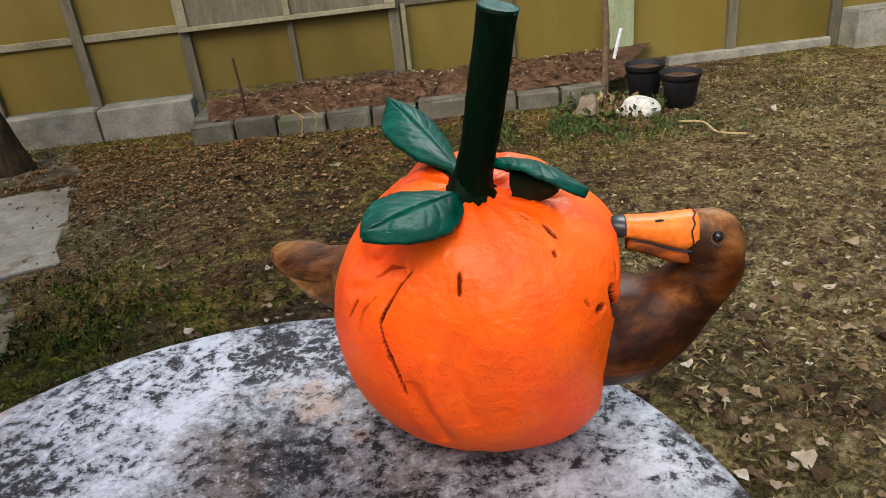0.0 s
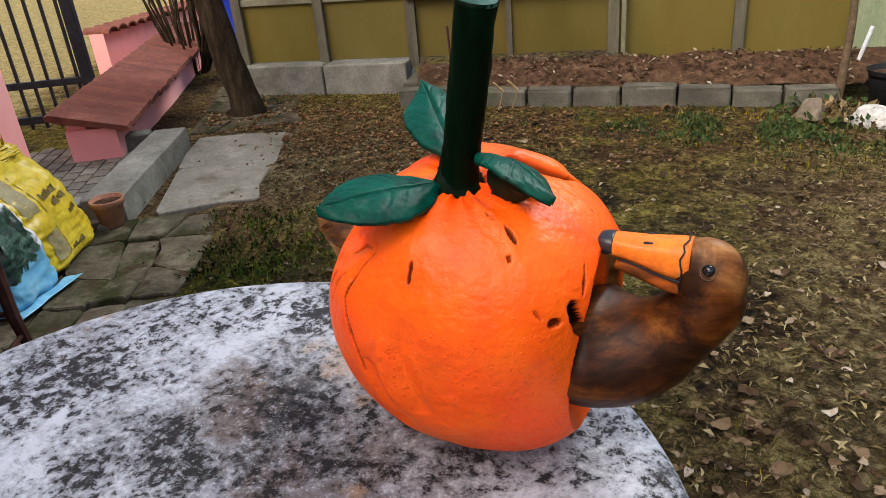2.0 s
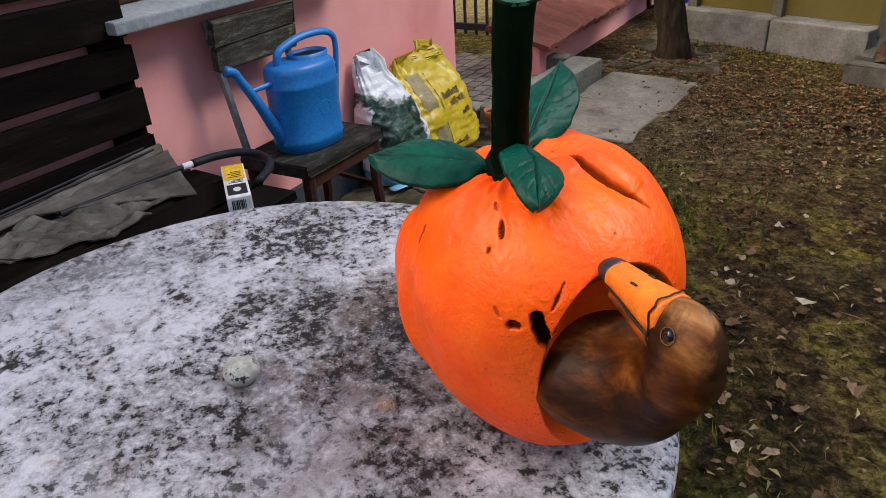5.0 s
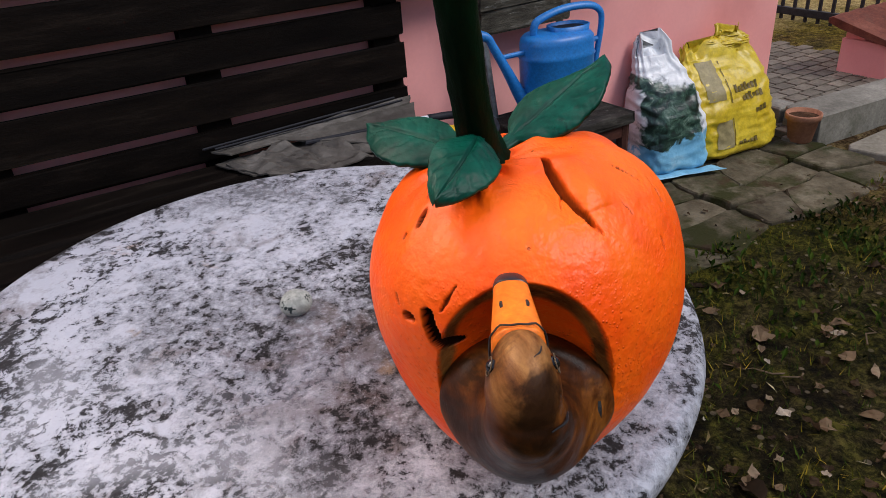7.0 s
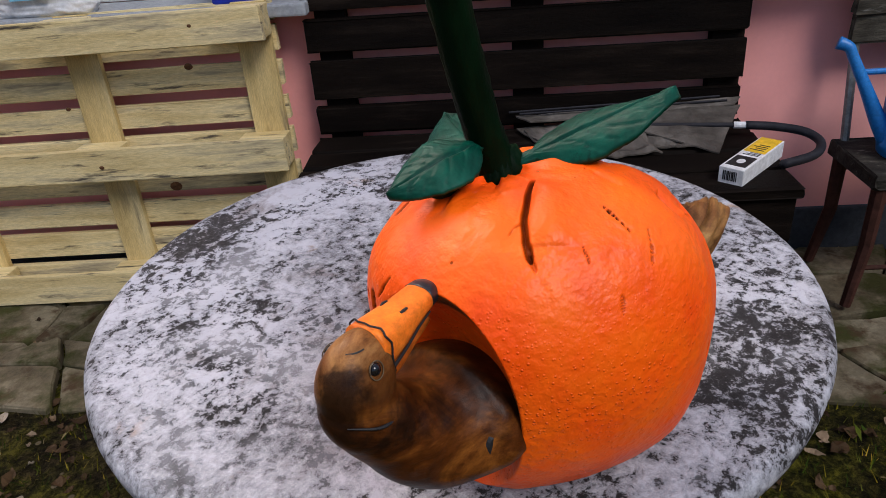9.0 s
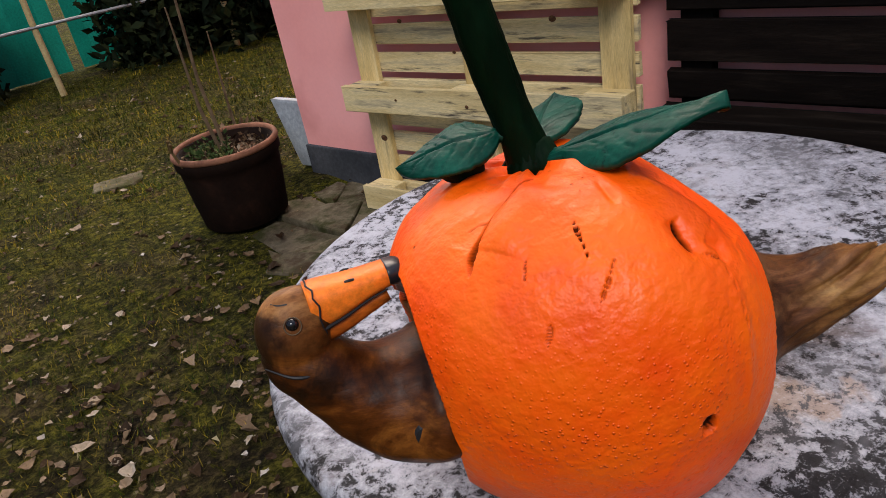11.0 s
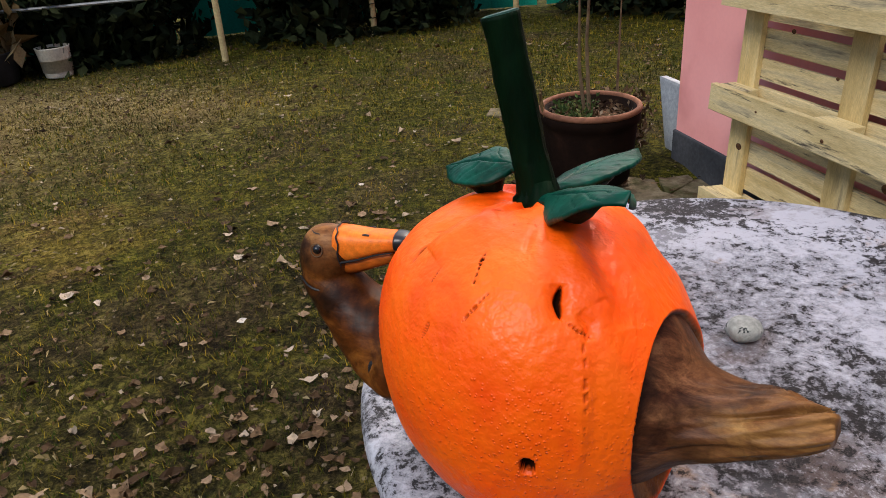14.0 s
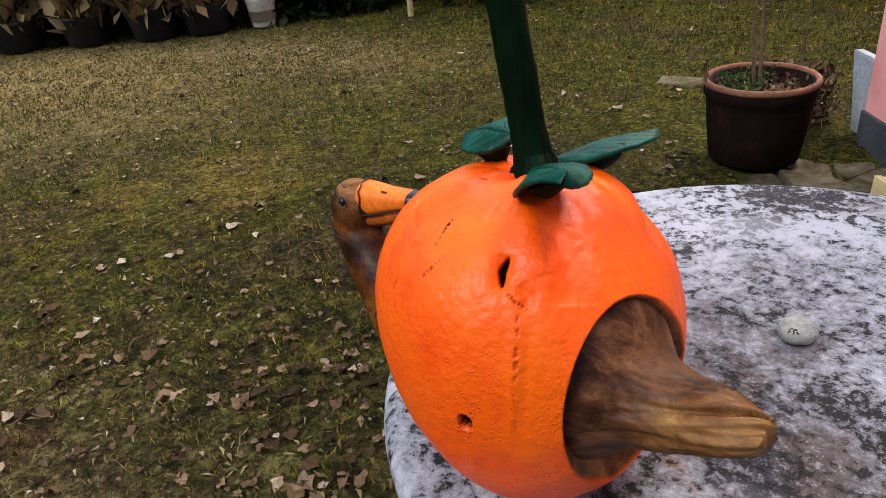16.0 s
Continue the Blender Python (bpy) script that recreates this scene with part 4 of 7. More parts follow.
def build_fruit(base):
    NU, NT = 430, 720
    el = np.linspace(-math.pi / 2 + 0.004, math.pi / 2 - 0.004, NU)[:, None]
    az = np.linspace(-math.pi, math.pi, NT, endpoint=False)
    dirs = np.stack([np.cos(el) * np.cos(az), np.cos(el) * np.sin(az), np.sin(el) + 0 * az], -1).reshape(-1, 3)
    ln = skin_radius(dirs)
    skin = CORE + dirs * ln[:, None]
    # gentle lumps, small ripples, long shallow ribs down the sides
    lump = noises(skin, 15, 15, 11)
    ripple = noises(skin, 42, 42, 26)
    fine = noises(skin, 110, 110, 80)
    ln = ln * (1 + 0.009 * lump + 0.0055 * ripple + 0.0016 * fine)
    near = np.hypot(skin[:, 0] - STEM_FOOT[0], skin[:, 1] - STEM_FOOT[1])
    turn = np.arctan2(skin[:, 1] - STEM_FOOT[1], skin[:, 0] - STEM_FOOT[0])
    high = skin[:, 2] > 0.88
    ln -= high * dimple(skin[:, 0], skin[:, 1])
    # folds drawn in towards the stem
    ln += high * (0.0034 * np.sin(7 * turn + 5 * lump) + 0.0016 * np.sin(17 * turn + 8 * lump)) * np.exp(-(near / 0.070) ** 2) * np.clip(near / 0.02, 0, 1)
    dark, bare = np.zeros(len(ln)), np.zeros(len(ln))
    # two scooped hollows; paint stops short of their rims
    for c, r in CUTS:
        o, dd = (CORE - c) / r, dirs / r
        A, B, C = (dd * dd).sum(1), 2 * (dd * o).sum(1), (o * o).sum() - 1
        disc = B * B - 4 * A * C
        hit = np.where(disc > 0, (-B - np.sqrt(np.maximum(disc, 0))) / (2 * A), 9.0)
        hit = np.where(hit > 0, hit, 9.0)
        depth = np.clip(ln - hit, -0.03, 0.2)
        h = np.clip(0.5 + 0.5 * depth / 0.005, 0, 1)
        ln = np.where(depth > -0.02, ln * (1 - h) + np.minimum(hit, ln + 0.004) * h - 0.002 * h * (1 - h), ln)
        ragged = depth + 0.003 * ripple
        edge = np.clip((ragged + 0.005) / 0.012, 0, 1)
        if c[0] > 0.25:
            # brown band inside the rim, broad above, then orange walls
            band = 0.012 + 0.010 * np.clip((skin[:, 2] - 0.84) / 0.06, 0, 1) * np.clip((skin[:, 1] - 0.80) / 0.05, 0, 1)
            bare = np.maximum(bare, edge * (1 - 0.85 * np.clip((ragged - band) / 0.010, 0, 1)) * np.clip((skin[:, 2] - 0.765) / 0.05, 0.1, 1))
        else:
            bare = np.maximum(bare, edge)

    def groove(places, w, depth, k=0.0, kind="fold"):
        """Carve along compass places on the skin: a soft fold, a crack, a hole or a dotted scratch."""
        pts = [CORE + d * skin_radius(d) for d in (along(a, e) for a, e in places)]
        mid, reach = sum(pts) / len(pts), 0
        reach = max(np.linalg.norm(p - mid) for p in pts) + 3 * w + 0.01
        sel = np.nonzero(np.linalg.norm(skin - mid, axis=1) < reach)[0]
        sk, dr = skin[sel], dirs[sel]
        best, where = np.full(len(sel), 9.0), np.zeros(len(sel))
        wob = noises(sk, 120, 120, 120)
        for i, (p, q) in enumerate(zip(pts, pts[1:])):
            e = q - p
            t = np.clip(((sk - p) @ e) / max(e @ e, 1e-9), 0, 1)
            off = sk - (p + t[:, None] * e)
            off -= dr * (off * dr).sum(1)[:, None] * 0.8
            far = np.linalg.norm(off, axis=1)
            where = np.where(far < best, (i + t) / (len(pts) - 1), where)
            best = np.minimum(best, far)
        ends = np.sqrt(np.clip(4 * where * (1 - where), 0, 1))
        if kind == "fold":
            g = np.exp(-(1.6 * best / w) ** 2) * (0.25 + 0.75 * ends)
        elif kind == "hole":
            g = np.clip(1 - (best / (w * (1 + 0.2 * wob))) ** 4, 0, 1)
        else:
            best = np.abs(best + 0.0016 * wob + 0.0016 * noises(sk, 45, 45, 45))
            g = np.clip(1 - (best / (w * (0.35 + 0.75 * ends) * (1 + 0.4 * wob))) ** 2, 0, 1)
            if kind == "dots":
                g = g * (np.sin(where * 38 + 4 * wob) > -0.45)
        ln[sel] -= depth * g
        gain = {"fold": 0.0, "crack": 1.9, "hole": 4.0, "dots": 2.2}[kind]
        dark[sel] = np.maximum(dark[sel], k * np.clip(gain * g, 0, 1))

    # the deep split beside the stem: one lip stands over the other
    split = ((22, 79), (18, 71), (19, 60), (22, 52), (25, 46))
    groove(((38, 76), (34, 62), (34, 51)), 0.026, -0.007)
    groove(((4, 72), (11, 60), (17, 49)), 0.017, 0.005)
    groove(((16, 72), (17, 61), (21, 51)), 0.0085, 0.004)
    groove(split, 0.0036, 0.007, 0.8, "crack")
    groove(((24, 48), (27, 43)), 0.0020, 0.003, 0.4, "crack")
    groove(((19, 61), (14, 57), (13, 54)), 0.0014, 0.002, 0.3, "crack")
    # long crack under one leaf, in puckered skin
    groove(((-112, 37), (-117, 31), (-120, 24), (-122, 18), (-119, 9), (-116, 0), (-115, -8)), 0.0024, 0.005, 0.95, "crack")
    groove(((-112, 39), (-117, 32), (-121, 24)), 0.0075, 0.005)
    groove(((-158, 32), (-145, 34), (-130, 35), (-117, 40)), 0.024, 0.012)
    groove(((-150, 22), (-138, 26), (-128, 28)), 0.012, 0.005)
    groove(((-133, 31), (-125, 37), (-115, 38)), 0.0022, 0.003, 0.55, "crack")
    groove(((-141, 36), (-131, 40), (-122, 45)), 0.0060, 0.005)
    groove(((-136, 22), (-140, 14)), 0.0018, 0.003, 0.8, "crack")
    groove(((-128, 46), (-120, 52)), 0.0035, 0.004, 0.25, "crack")
    groove(((-126, 26), (-131, 20), (-133, 12)), 0.0016, 0.002, 0.4, "crack")
    # soft pleats low on that side
    groove(((-92, 18), (-97, 5), (-94, -12), (-92, -24)), 0.018, 0.006)
    groove(((-103, 10), (-104, -8), (-101, -26)), 0.016, -0.005)
    groove(((-112, -2), (-110, -14), (-108, -26), (-107, -40)), 0.013, 0.008)
    groove(((-80, 5), (-82, -12), (-84, -28)), 0.020, 0.003)
    # knife slits and scratches
    groove(((-92, 37), (-92, 30)), 0.0018, 0.004, 0.9, "crack")
    groove(((-53, 47), (-51, 41)), 0.0020, 0.004, 0.9, "crack")
    groove(((-60, 53), (-57, 50)), 0.0016, 0.003, 0.6, "dots")
    groove(((-55, 37.6), (-55, 36.6)), 0.0018, 0.003, 0.8, "hole")
    groove(((70, 60), (73, 49)), 0.0014, 0.003, 0.95, "dots")
    groove(((82, 47.5), (78, 43), (74, 38)), 0.0014, 0.002, 0.5, "dots")
    groove(((48, 50), (49, 44)), 0.0014, 0.002, 0.6, "dots")
    groove(((58, 33), (57, 28)), 0.0016, 0.002, 0.5, "dots")
    # worm holes by the hollow of the head
    groove(((-43, 16), (-44.5, 16)), 0.0046, 0.010, 0.85, "hole")
    groove(((-48, 18), (-50, 21)), 0.0014, 0.002, 0.5, "crack")
    groove(((-36.5, 19), (-35.5, 15), (-34, 11), (-32, 9)), 0.0066, 0.014, 1.0, "hole")
    groove(((-28, 29), (-32, 21)), 0.0018, 0.003, 0.85, "crack")
    # knot and seam on the side of the tail
    groove(((112, 51), (111, 45), (111, 40)), 0.0125, 0.007)
    groove(((113, 50), (110.5, 46), (111, 41)), 0.0034, 0.007, 1.0, "crack")
    groove(((112, 40), (116, 37), (120, 35)), 0.0020, 0.003, 0.45, "dots")
    groove(((118, 42), (121, 38), (119, 34)), 0.009, 0.005)
    groove(((116, 36), (115, 20), (114, 4), (112, -10)), 0.0080, -0.0014)
    groove(((121, 33), (119, 18), (118, 4)), 0.0080, 0.0012)
    groove(((117, 34), (116, 20), (115, 8)), 0.0016, 0.002, 0.35, "dots")
    groove(((147, 68), (142, 56), (139, 44), (137, 34)), 0.026, 0.005)
    groove(((126, 66), (125, 54), (128, 44)), 0.020, -0.004)
    groove(((99, -3.2), (99, -5.2)), 0.0066, 0.018, 1.0, "hole")
    # tool marks around the stem
    groove(((-75, 66), (-68, 56)), 0.0045, 0.004)
    groove(((-95, 62), (-94, 52)), 0.0050, 0.004)
    groove(((100, 72), (96, 62)), 0.0050, 0.002)
    groove(((-45, 62), (-30, 52)), 0.0100, 0.003)
    P = CORE + dirs * ln[:, None]
    P[:, 2] = np.maximum(P[:, 2], TOP + 0.001)
    idx = np.arange(len(P)).reshape(NU, NT)
    a, b = idx[:-1], idx[1:]
    quads = np.stack([a, np.roll(a, -1, 1), np.roll(b, -1, 1), b], -1).reshape(-1, 4)
    me = bpy.data.meshes.new("orange_body")
    me.from_pydata(P.tolist(), [], quads.tolist() + [idx[0][::-1].tolist(), idx[-1].tolist()])
    for name, val in (("bare", bare), ("crack", dark)):
        at = me.attributes.new(name, "FLOAT", "POINT")
        at.data.foreach_set("value", val.astype(np.float32))
    me.materials.append(ORANGE)
    me.polygons.foreach_set("use_smooth", [True] * len(me.polygons))
    ob = new("orange_body", me)
    ob.parent = base
    tagged(ob, "glossy orange fruit with cracks and pitted peel")


def build_stem(base):
    spine = curve([(0.2305, 0.8215, 0.925, 0.0235), (0.2325, 0.8185, 0.947, 0.0220), (0.2345, 0.8165, 0.962, 0.0195), (0.238, 0.814, 0.980, 0.0176), (0.244, 0.811, 1.003, 0.0168), (0.254, 0.806, 1.05, 0.0168), (0.2625, 0.802, 1.09, 0.0170), (0.269, 0.800, 1.1205, 0.0178)], 8)
    bm = tube(bmesh.new(), [p[:3] for p in spine], [float(p[3]) for p in spine], 36)
    for w in bm.verts:
        a = math.atan2(w.co.y - 0.81, w.co.x - 0.245)
        # whittled facets along the stem, a frayed foot
        w.co += Vector((math.cos(a), math.sin(a), 0)) * (0.0016 * noise.noise((3.5 * a, 0.0, w.co.z * 12)) + 0.0012 * noise.noise((9 * a, 2.0, w.co.z * 55)) + 0.005 * max(0.0, (0.968 - w.co.z) / 0.02) * noise.noise((5 * a, 1.0, 3.0)))
    part("stem", bm, STEMP, base, "dark green painted stem", smooth=True)
    # ragged collar where the stem spreads over the fruit, longer towards the leaf stalks
    rings = [[], [], [], []]
    for k in range(60):
        a = 2 * math.pi * k / 60
        reach = 0.0235 + 0.0035 * noise.noise((2.2 * math.cos(a), 2.2 * math.sin(a), 4.0)) + 0.0025 * noise.noise((7 * math.cos(a), 7 * math.sin(a), 1.0))
        reach += sum(0.008 * max(0.0, math.cos(a - math.atan2(dy, dx))) ** 10 for dx, dy in ((-0.04, -0.06), (-0.05, 0.07)))
        for ring, f, up in zip(rings, (0.60, 0.78, 0.98, 1.0), (0.022, 0.010, 0.0035, -0.006)):
            x, y = 0.2335 + reach * f * math.cos(a), 0.8180 + reach * f * math.sin(a)
            ring.append((x, y, skin_top(x, y) + up + 0.0015 * noise.noise((x * 160, y * 160, f))))
    part("stem_collar", loft(bmesh.new(), rings), STEMP, base, "ragged dark green collar at the foot of the stem", smooth=True)
    top = Matrix.Translation((0.269, 0.800, 1.1203)) @ Vector((0.008, -0.003, 0.031)).to_track_quat("Z", "Y").to_matrix().to_4x4()
    part("stem_end", lathe(bmesh.new(), [(0.0174, -0.002), (0.0168, 0.001), (0.013, 0.0020), (0.004, 0.0016)], 24), STEMTOP, base, "pale sawn stem end", top)


def build_leaf(base, root, mid, tip, hw, roll, twist, droop, foot, begin=0.03):
    """A carved leaf on a short stalk, with cut veins, and the rough wood left standing under it.
    foot: where along the leaf its prop meets the fruit."""
    n, m = 72, 40
    pts = [Vector(p) for p in curve([root, mid, tip], n // 2)]
    pts[0] = Vector(root)
    n = len(pts) - 1
    top, low, prop = [], [], []
    for i, p in enumerate(pts):
        t = i / n
        d = (pts[min(i + 1, n)] - pts[max(i - 1, 0)]).normalized()
        side = d.cross(Vector((0, 0, 1))).normalized()
        side = Matrix.Rotation(radians(roll + twist * t * t), 3, d) @ side
        up = side.cross(d)
        u = max(0.0, (t - 0.13) / 0.87)
        w = max(0.0068 * (1 - 0.5 * t) * (1 - u), hw * math.sin(math.pi * u ** 0.80) ** 0.72, 0.0012)
        blade = min(1.0, u * 6)
        ring = []
        for k in range(m + 1):
            x = -1 + 2 * k / m
            ragged = 1 + 0.05 * noise.noise((t * 13, x, root[0] * 50)) + 0.03 * noise.noise((t * 34, x * 2, root[1] * 50))
            # side veins sweep forward from the midrib
            s = (6.5 * u - 1.9 * abs(x) + (0.31 if x < 0 else 0.0) + 0.7 * noise.noise((u * 3, x * 1.5, root[0] * 40))) % 1.0
            vein = 0.0023 * max(0.0, 0.6 + noise.noise((u * 9, x * 3, 3.0))) * math.exp(-((s - 0.5) / 0.045) ** 2) * min(1.0, 5 * (1 - abs(x))) * min(1.0, 6 * abs(x)) * min(1.0, 5 * (1 - u))
            rib = 0.0052 * math.exp(-(x / 0.036) ** 2) * min(1.0, 8 * (1 - u))
            z = 0.0042 * (1 - 0.5 * x * x) - (vein + rib) * blade - droop * x * x * blade + 0.0010 * noise.noise((t * 7, x * 2.4, root[0] * 90)) + 0.0004 * noise.noise((t * 30, x * 9, root[0] * 90))
            ring.append(p + side * (w * x * ragged) + up * z)
        top.append(ring)
        low.append([q - up * (0.0052 + 0.0045 * (1 - (-1 + 2 * k / m) ** 2)) * (1 - 0.55 * u) for k, q in enumerate(ring)])
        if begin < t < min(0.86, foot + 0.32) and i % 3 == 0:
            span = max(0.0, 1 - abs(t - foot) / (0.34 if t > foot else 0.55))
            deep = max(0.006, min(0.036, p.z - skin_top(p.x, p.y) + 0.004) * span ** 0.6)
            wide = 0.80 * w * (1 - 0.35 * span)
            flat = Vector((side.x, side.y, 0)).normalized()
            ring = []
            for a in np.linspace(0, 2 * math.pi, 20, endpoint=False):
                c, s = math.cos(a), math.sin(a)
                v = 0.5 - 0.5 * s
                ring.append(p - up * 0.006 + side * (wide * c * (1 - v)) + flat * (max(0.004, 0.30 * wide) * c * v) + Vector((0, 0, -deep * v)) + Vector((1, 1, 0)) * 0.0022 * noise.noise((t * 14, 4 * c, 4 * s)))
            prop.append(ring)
    rings = [a + b[::-1] for a, b in zip(top, low)]
    part("leaf", loft(bmesh.new(), rings), GREENP, base, "carved green leaf with a cut midrib", smooth=True)
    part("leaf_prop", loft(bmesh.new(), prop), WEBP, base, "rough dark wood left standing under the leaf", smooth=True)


def ringed(rows, seg=32, axis=None, power=1.0):
    """Rows of x, y, z, half height, half width; rings stand across the path. power under 1 squares them."""
    pts = curve(rows, 5)
    rings = []
    for i, p in enumerate(pts):
        d = (Vector(pts[min(i + 1, len(pts) - 1)][:3]) - Vector(pts[max(i - 1, 0)][:3])).normalized()
        d = axis or d
        side = Vector((0, 0, 1)).cross(d)
        side = Vector((0, 1, 0)) if side.length < 0.3 else side.normalized()
        if side.y < 0:
            side = -side
        up = d.cross(side).normalized()
        if up.z < 0:
            up = -up
        ring = []
        for k in range(seg):
            c, s = math.cos(2 * math.pi * k / seg), math.sin(2 * math.pi * k / seg)
            ring.append(Vector(p[:3]) + side * (p[4] * math.copysign(abs(c) ** power, c)) + up * (p[3] * math.copysign(abs(s) ** power, s)))
        rings.append(ring)
    return loft(bmesh.new(), rings)


def build_duck(base):
    bm = ringed([(0.463, 0.832, 0.876, 0.024, 0.023), (0.462, 0.833, 0.862, 0.029, 0.0275), (0.4505, 0.834, 0.8445, 0.0315, 0.031), (0.4335, 0.836, 0.824, 0.0355, 0.036), (0.4125, 0.838, 0.8045, 0.0455, 0.047), (0.386, 0.840, 0.789, 0.0575, 0.064), (0.362, 0.842, 0.783, 0.060, 0.0755), (0.325, 0.845, 0.777, 0.055, 0.068)], 64)
    for w in bm.verts:
        low = min(1.0, max(0.0, (0.775 - w.co.z) / 0.07))
        w.co.y = 0.841 + (w.co.y - 0.841) * (1 - 0.46 * low)
        w.co.z += 0.014 * low * low
        w.co += Vector((0.6, 0.6, 0.6)) * (0.004 * noise.noise((w.co.x * 26, w.co.y * 26, w.co.z * 26)) + 0.0015 * noise.noise((w.co.x * 80, w.co.y * 80, w.co.z * 80)))
    seg, hr = 48, []
    for i in range(1, 30):
        a = math.pi * i / 30
        z = 0.884 + 0.0345 * math.cos(a)
        k = math.sin(a) ** 0.82
        ry = 0.0200 + 0.0118 * (1 - math.cos(a)) / 2
        ring = []
        for j in range(seg):
            c, q = math.cos(2 * math.pi * j / seg), math.sin(2 * math.pi * j / seg)
            ring.append((0.4565 + 0.0315 * k * math.copysign(abs(c) ** 0.9, c) - 0.004 * math.cos(a), 0.832 + ry * k * math.copysign(abs(q) ** 0.9, q), z))
        hr.append(ring)
    loft(bm, hr)
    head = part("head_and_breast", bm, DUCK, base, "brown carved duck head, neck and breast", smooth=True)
    weld = head.modifiers.new("weld", "REMESH")
    weld.mode, weld.voxel_size, weld.use_smooth_shade = "VOXEL", 0.0019, True
    soften = head.modifiers.new("soften", "SMOOTH")
    soften.factor, soften.iterations = 0.5, 14
    part("bill", ringed([(0.441, 0.831, 0.8985, 0.0190, 0.0190), (0.425, 0.831, 0.8990, 0.0180, 0.0186), (0.405, 0.831, 0.9020, 0.0135, 0.0166), (0.388, 0.831, 0.9045, 0.0108, 0.0148), (0.3735, 0.831, 0.9060, 0.0096, 0.0136)], 32, None, 0.8), ORANGE_BILL, head, "orange painted upper bill", smooth=True)
    # lower bill mottled from dark brown to orange
    part("lower_bill", ringed([(0.440, 0.831, 0.8770, 0.0120, 0.0172), (0.422, 0.831, 0.8790, 0.0110, 0.0160), (0.402, 0.831, 0.8850, 0.0100, 0.0138), (0.378, 0.831, 0.8905, 0.0075, 0.0112)], 28, None, 0.85), BILL_LOW, head, "brown-mottled orange lower bill", smooth=True)
    part("bill_tip", ringed([(0.3755, 0.831, 0.9062, 0.0100, 0.0142), (0.368, 0.831, 0.9062, 0.0098, 0.0132), (0.3625, 0.831, 0.9058, 0.0082, 0.0108), (0.3595, 0.831, 0.9055, 0.0045, 0.0060)], 28, None, 0.85), TIPBLACK, head, "black bill tip", smooth=True)
    for sgn in (-1, 1):
        line = curve([(0.434, 0.831 + sgn * 0.0188, 0.8845), (0.415, 0.831 + sgn * 0.0166, 0.8885), (0.395, 0.831 + sgn * 0.0142, 0.8945), (0.378, 0.831 + sgn * 0.0122, 0.8975)], 5)
        part("bill_line", tube(bmesh.new(), line, [0.0006 + 0.0009 * (1 - i / len(line)) for i in range(len(line))], 8), INK, head)
        root = [(0.4385 - 0.004 * math.sin(a) + 0.0012 * math.sin(9 * a), 0.831 + sgn * 0.0203 * math.sin(a) ** 0.7, 0.8930 + math.copysign(0.0262 * abs(math.cos(a)) ** 0.7, math.cos(a))) for a in np.linspace(0, math.pi * 0.92, 18)]
        part("bill_edge", tube(bmesh.new(), root, 0.0008, 6), INK, head)
        part("nostril", tube(bmesh.new(), [(0.4095, 0.831 + sgn * 0.0092, 0.9135), (0.406, 0.831 + sgn * 0.0098, 0.9142), (0.402, 0.831 + sgn * 0.0094, 0.9135)], 0.0013, 6), INK, head)
        eye = bmesh.new()
        bmesh.ops.create_icosphere(eye, subdivisions=3, radius=0.0052)
        ring = [(0.457 + 0.0066 * math.cos(a), 0.832 + sgn * (0.0226 - 0.002 * math.sin(a)), 0.899 + 0.0066 * math.sin(a)) for a in np.linspace(0, 2 * math.pi, 17)]
        part("eye_ring", tube(bmesh.new(), ring, 0.0005, 6), TWIG, head, "pale ring round the eye", smooth=True)
        part("eye", eye, EYEBLACK, head, "black bead eye", Matrix.Translation((0.457, 0.832 + sgn * 0.0198, 0.899)), smooth=True)
    jaw = curve([(0.487, 0.848, 0.866), (0.468, 0.8605, 0.858), (0.450, 0.8605, 0.855), (0.436, 0.852, 0.8575)], 6)
    part("jaw_line", tube(bmesh.new(), jaw, [0.0005 + 0.0009 * math.sin(math.pi * i / (len(jaw) - 1)) for i in range(len(jaw))], 6), INK, head)
    part("brow_line", tube(bmesh.new(), curve([(0.4680, 0.8380, 0.9132), (0.4625, 0.8425, 0.9128), (0.4560, 0.8440, 0.9124)], 4), 0.0010, 6), INK, head)
    part("knot", lathe(bmesh.new(), [(0.008, 0), (0.006, 0.0022), (0.001, 0.003)], 16, squash=1.5), INK, base, "dark knot in the breast", Matrix.Translation((0.386, 0.9005, 0.792)) @ Vector((0.25, 0.95, 0.1)).to_track_quat("Z", "Y").to_matrix().to_4x4())

    bm = ringed([(0.140, 0.902, 0.821, 0.070, 0.066), (0.122, 0.909, 0.819, 0.0830, 0.0765), (0.109, 0.9145, 0.817, 0.0760, 0.069), (0.096, 0.9190, 0.8165, 0.0600, 0.058), (0.083, 0.922, 0.815, 0.0455, 0.048), (0.066, 0.926, 0.8145, 0.0375, 0.042), (0.045, 0.932, 0.8185, 0.0310, 0.0365), (0.022, 0.939, 0.828, 0.026, 0.030), (0.002, 0.945, 0.832, 0.021, 0.023), (-0.012, 0.949, 0.836, 0.0150, 0.0165), (-0.019, 0.9515, 0.838, 0.0100, 0.0115)], 96, Vector((-0.925, 0.375, 0.05)))
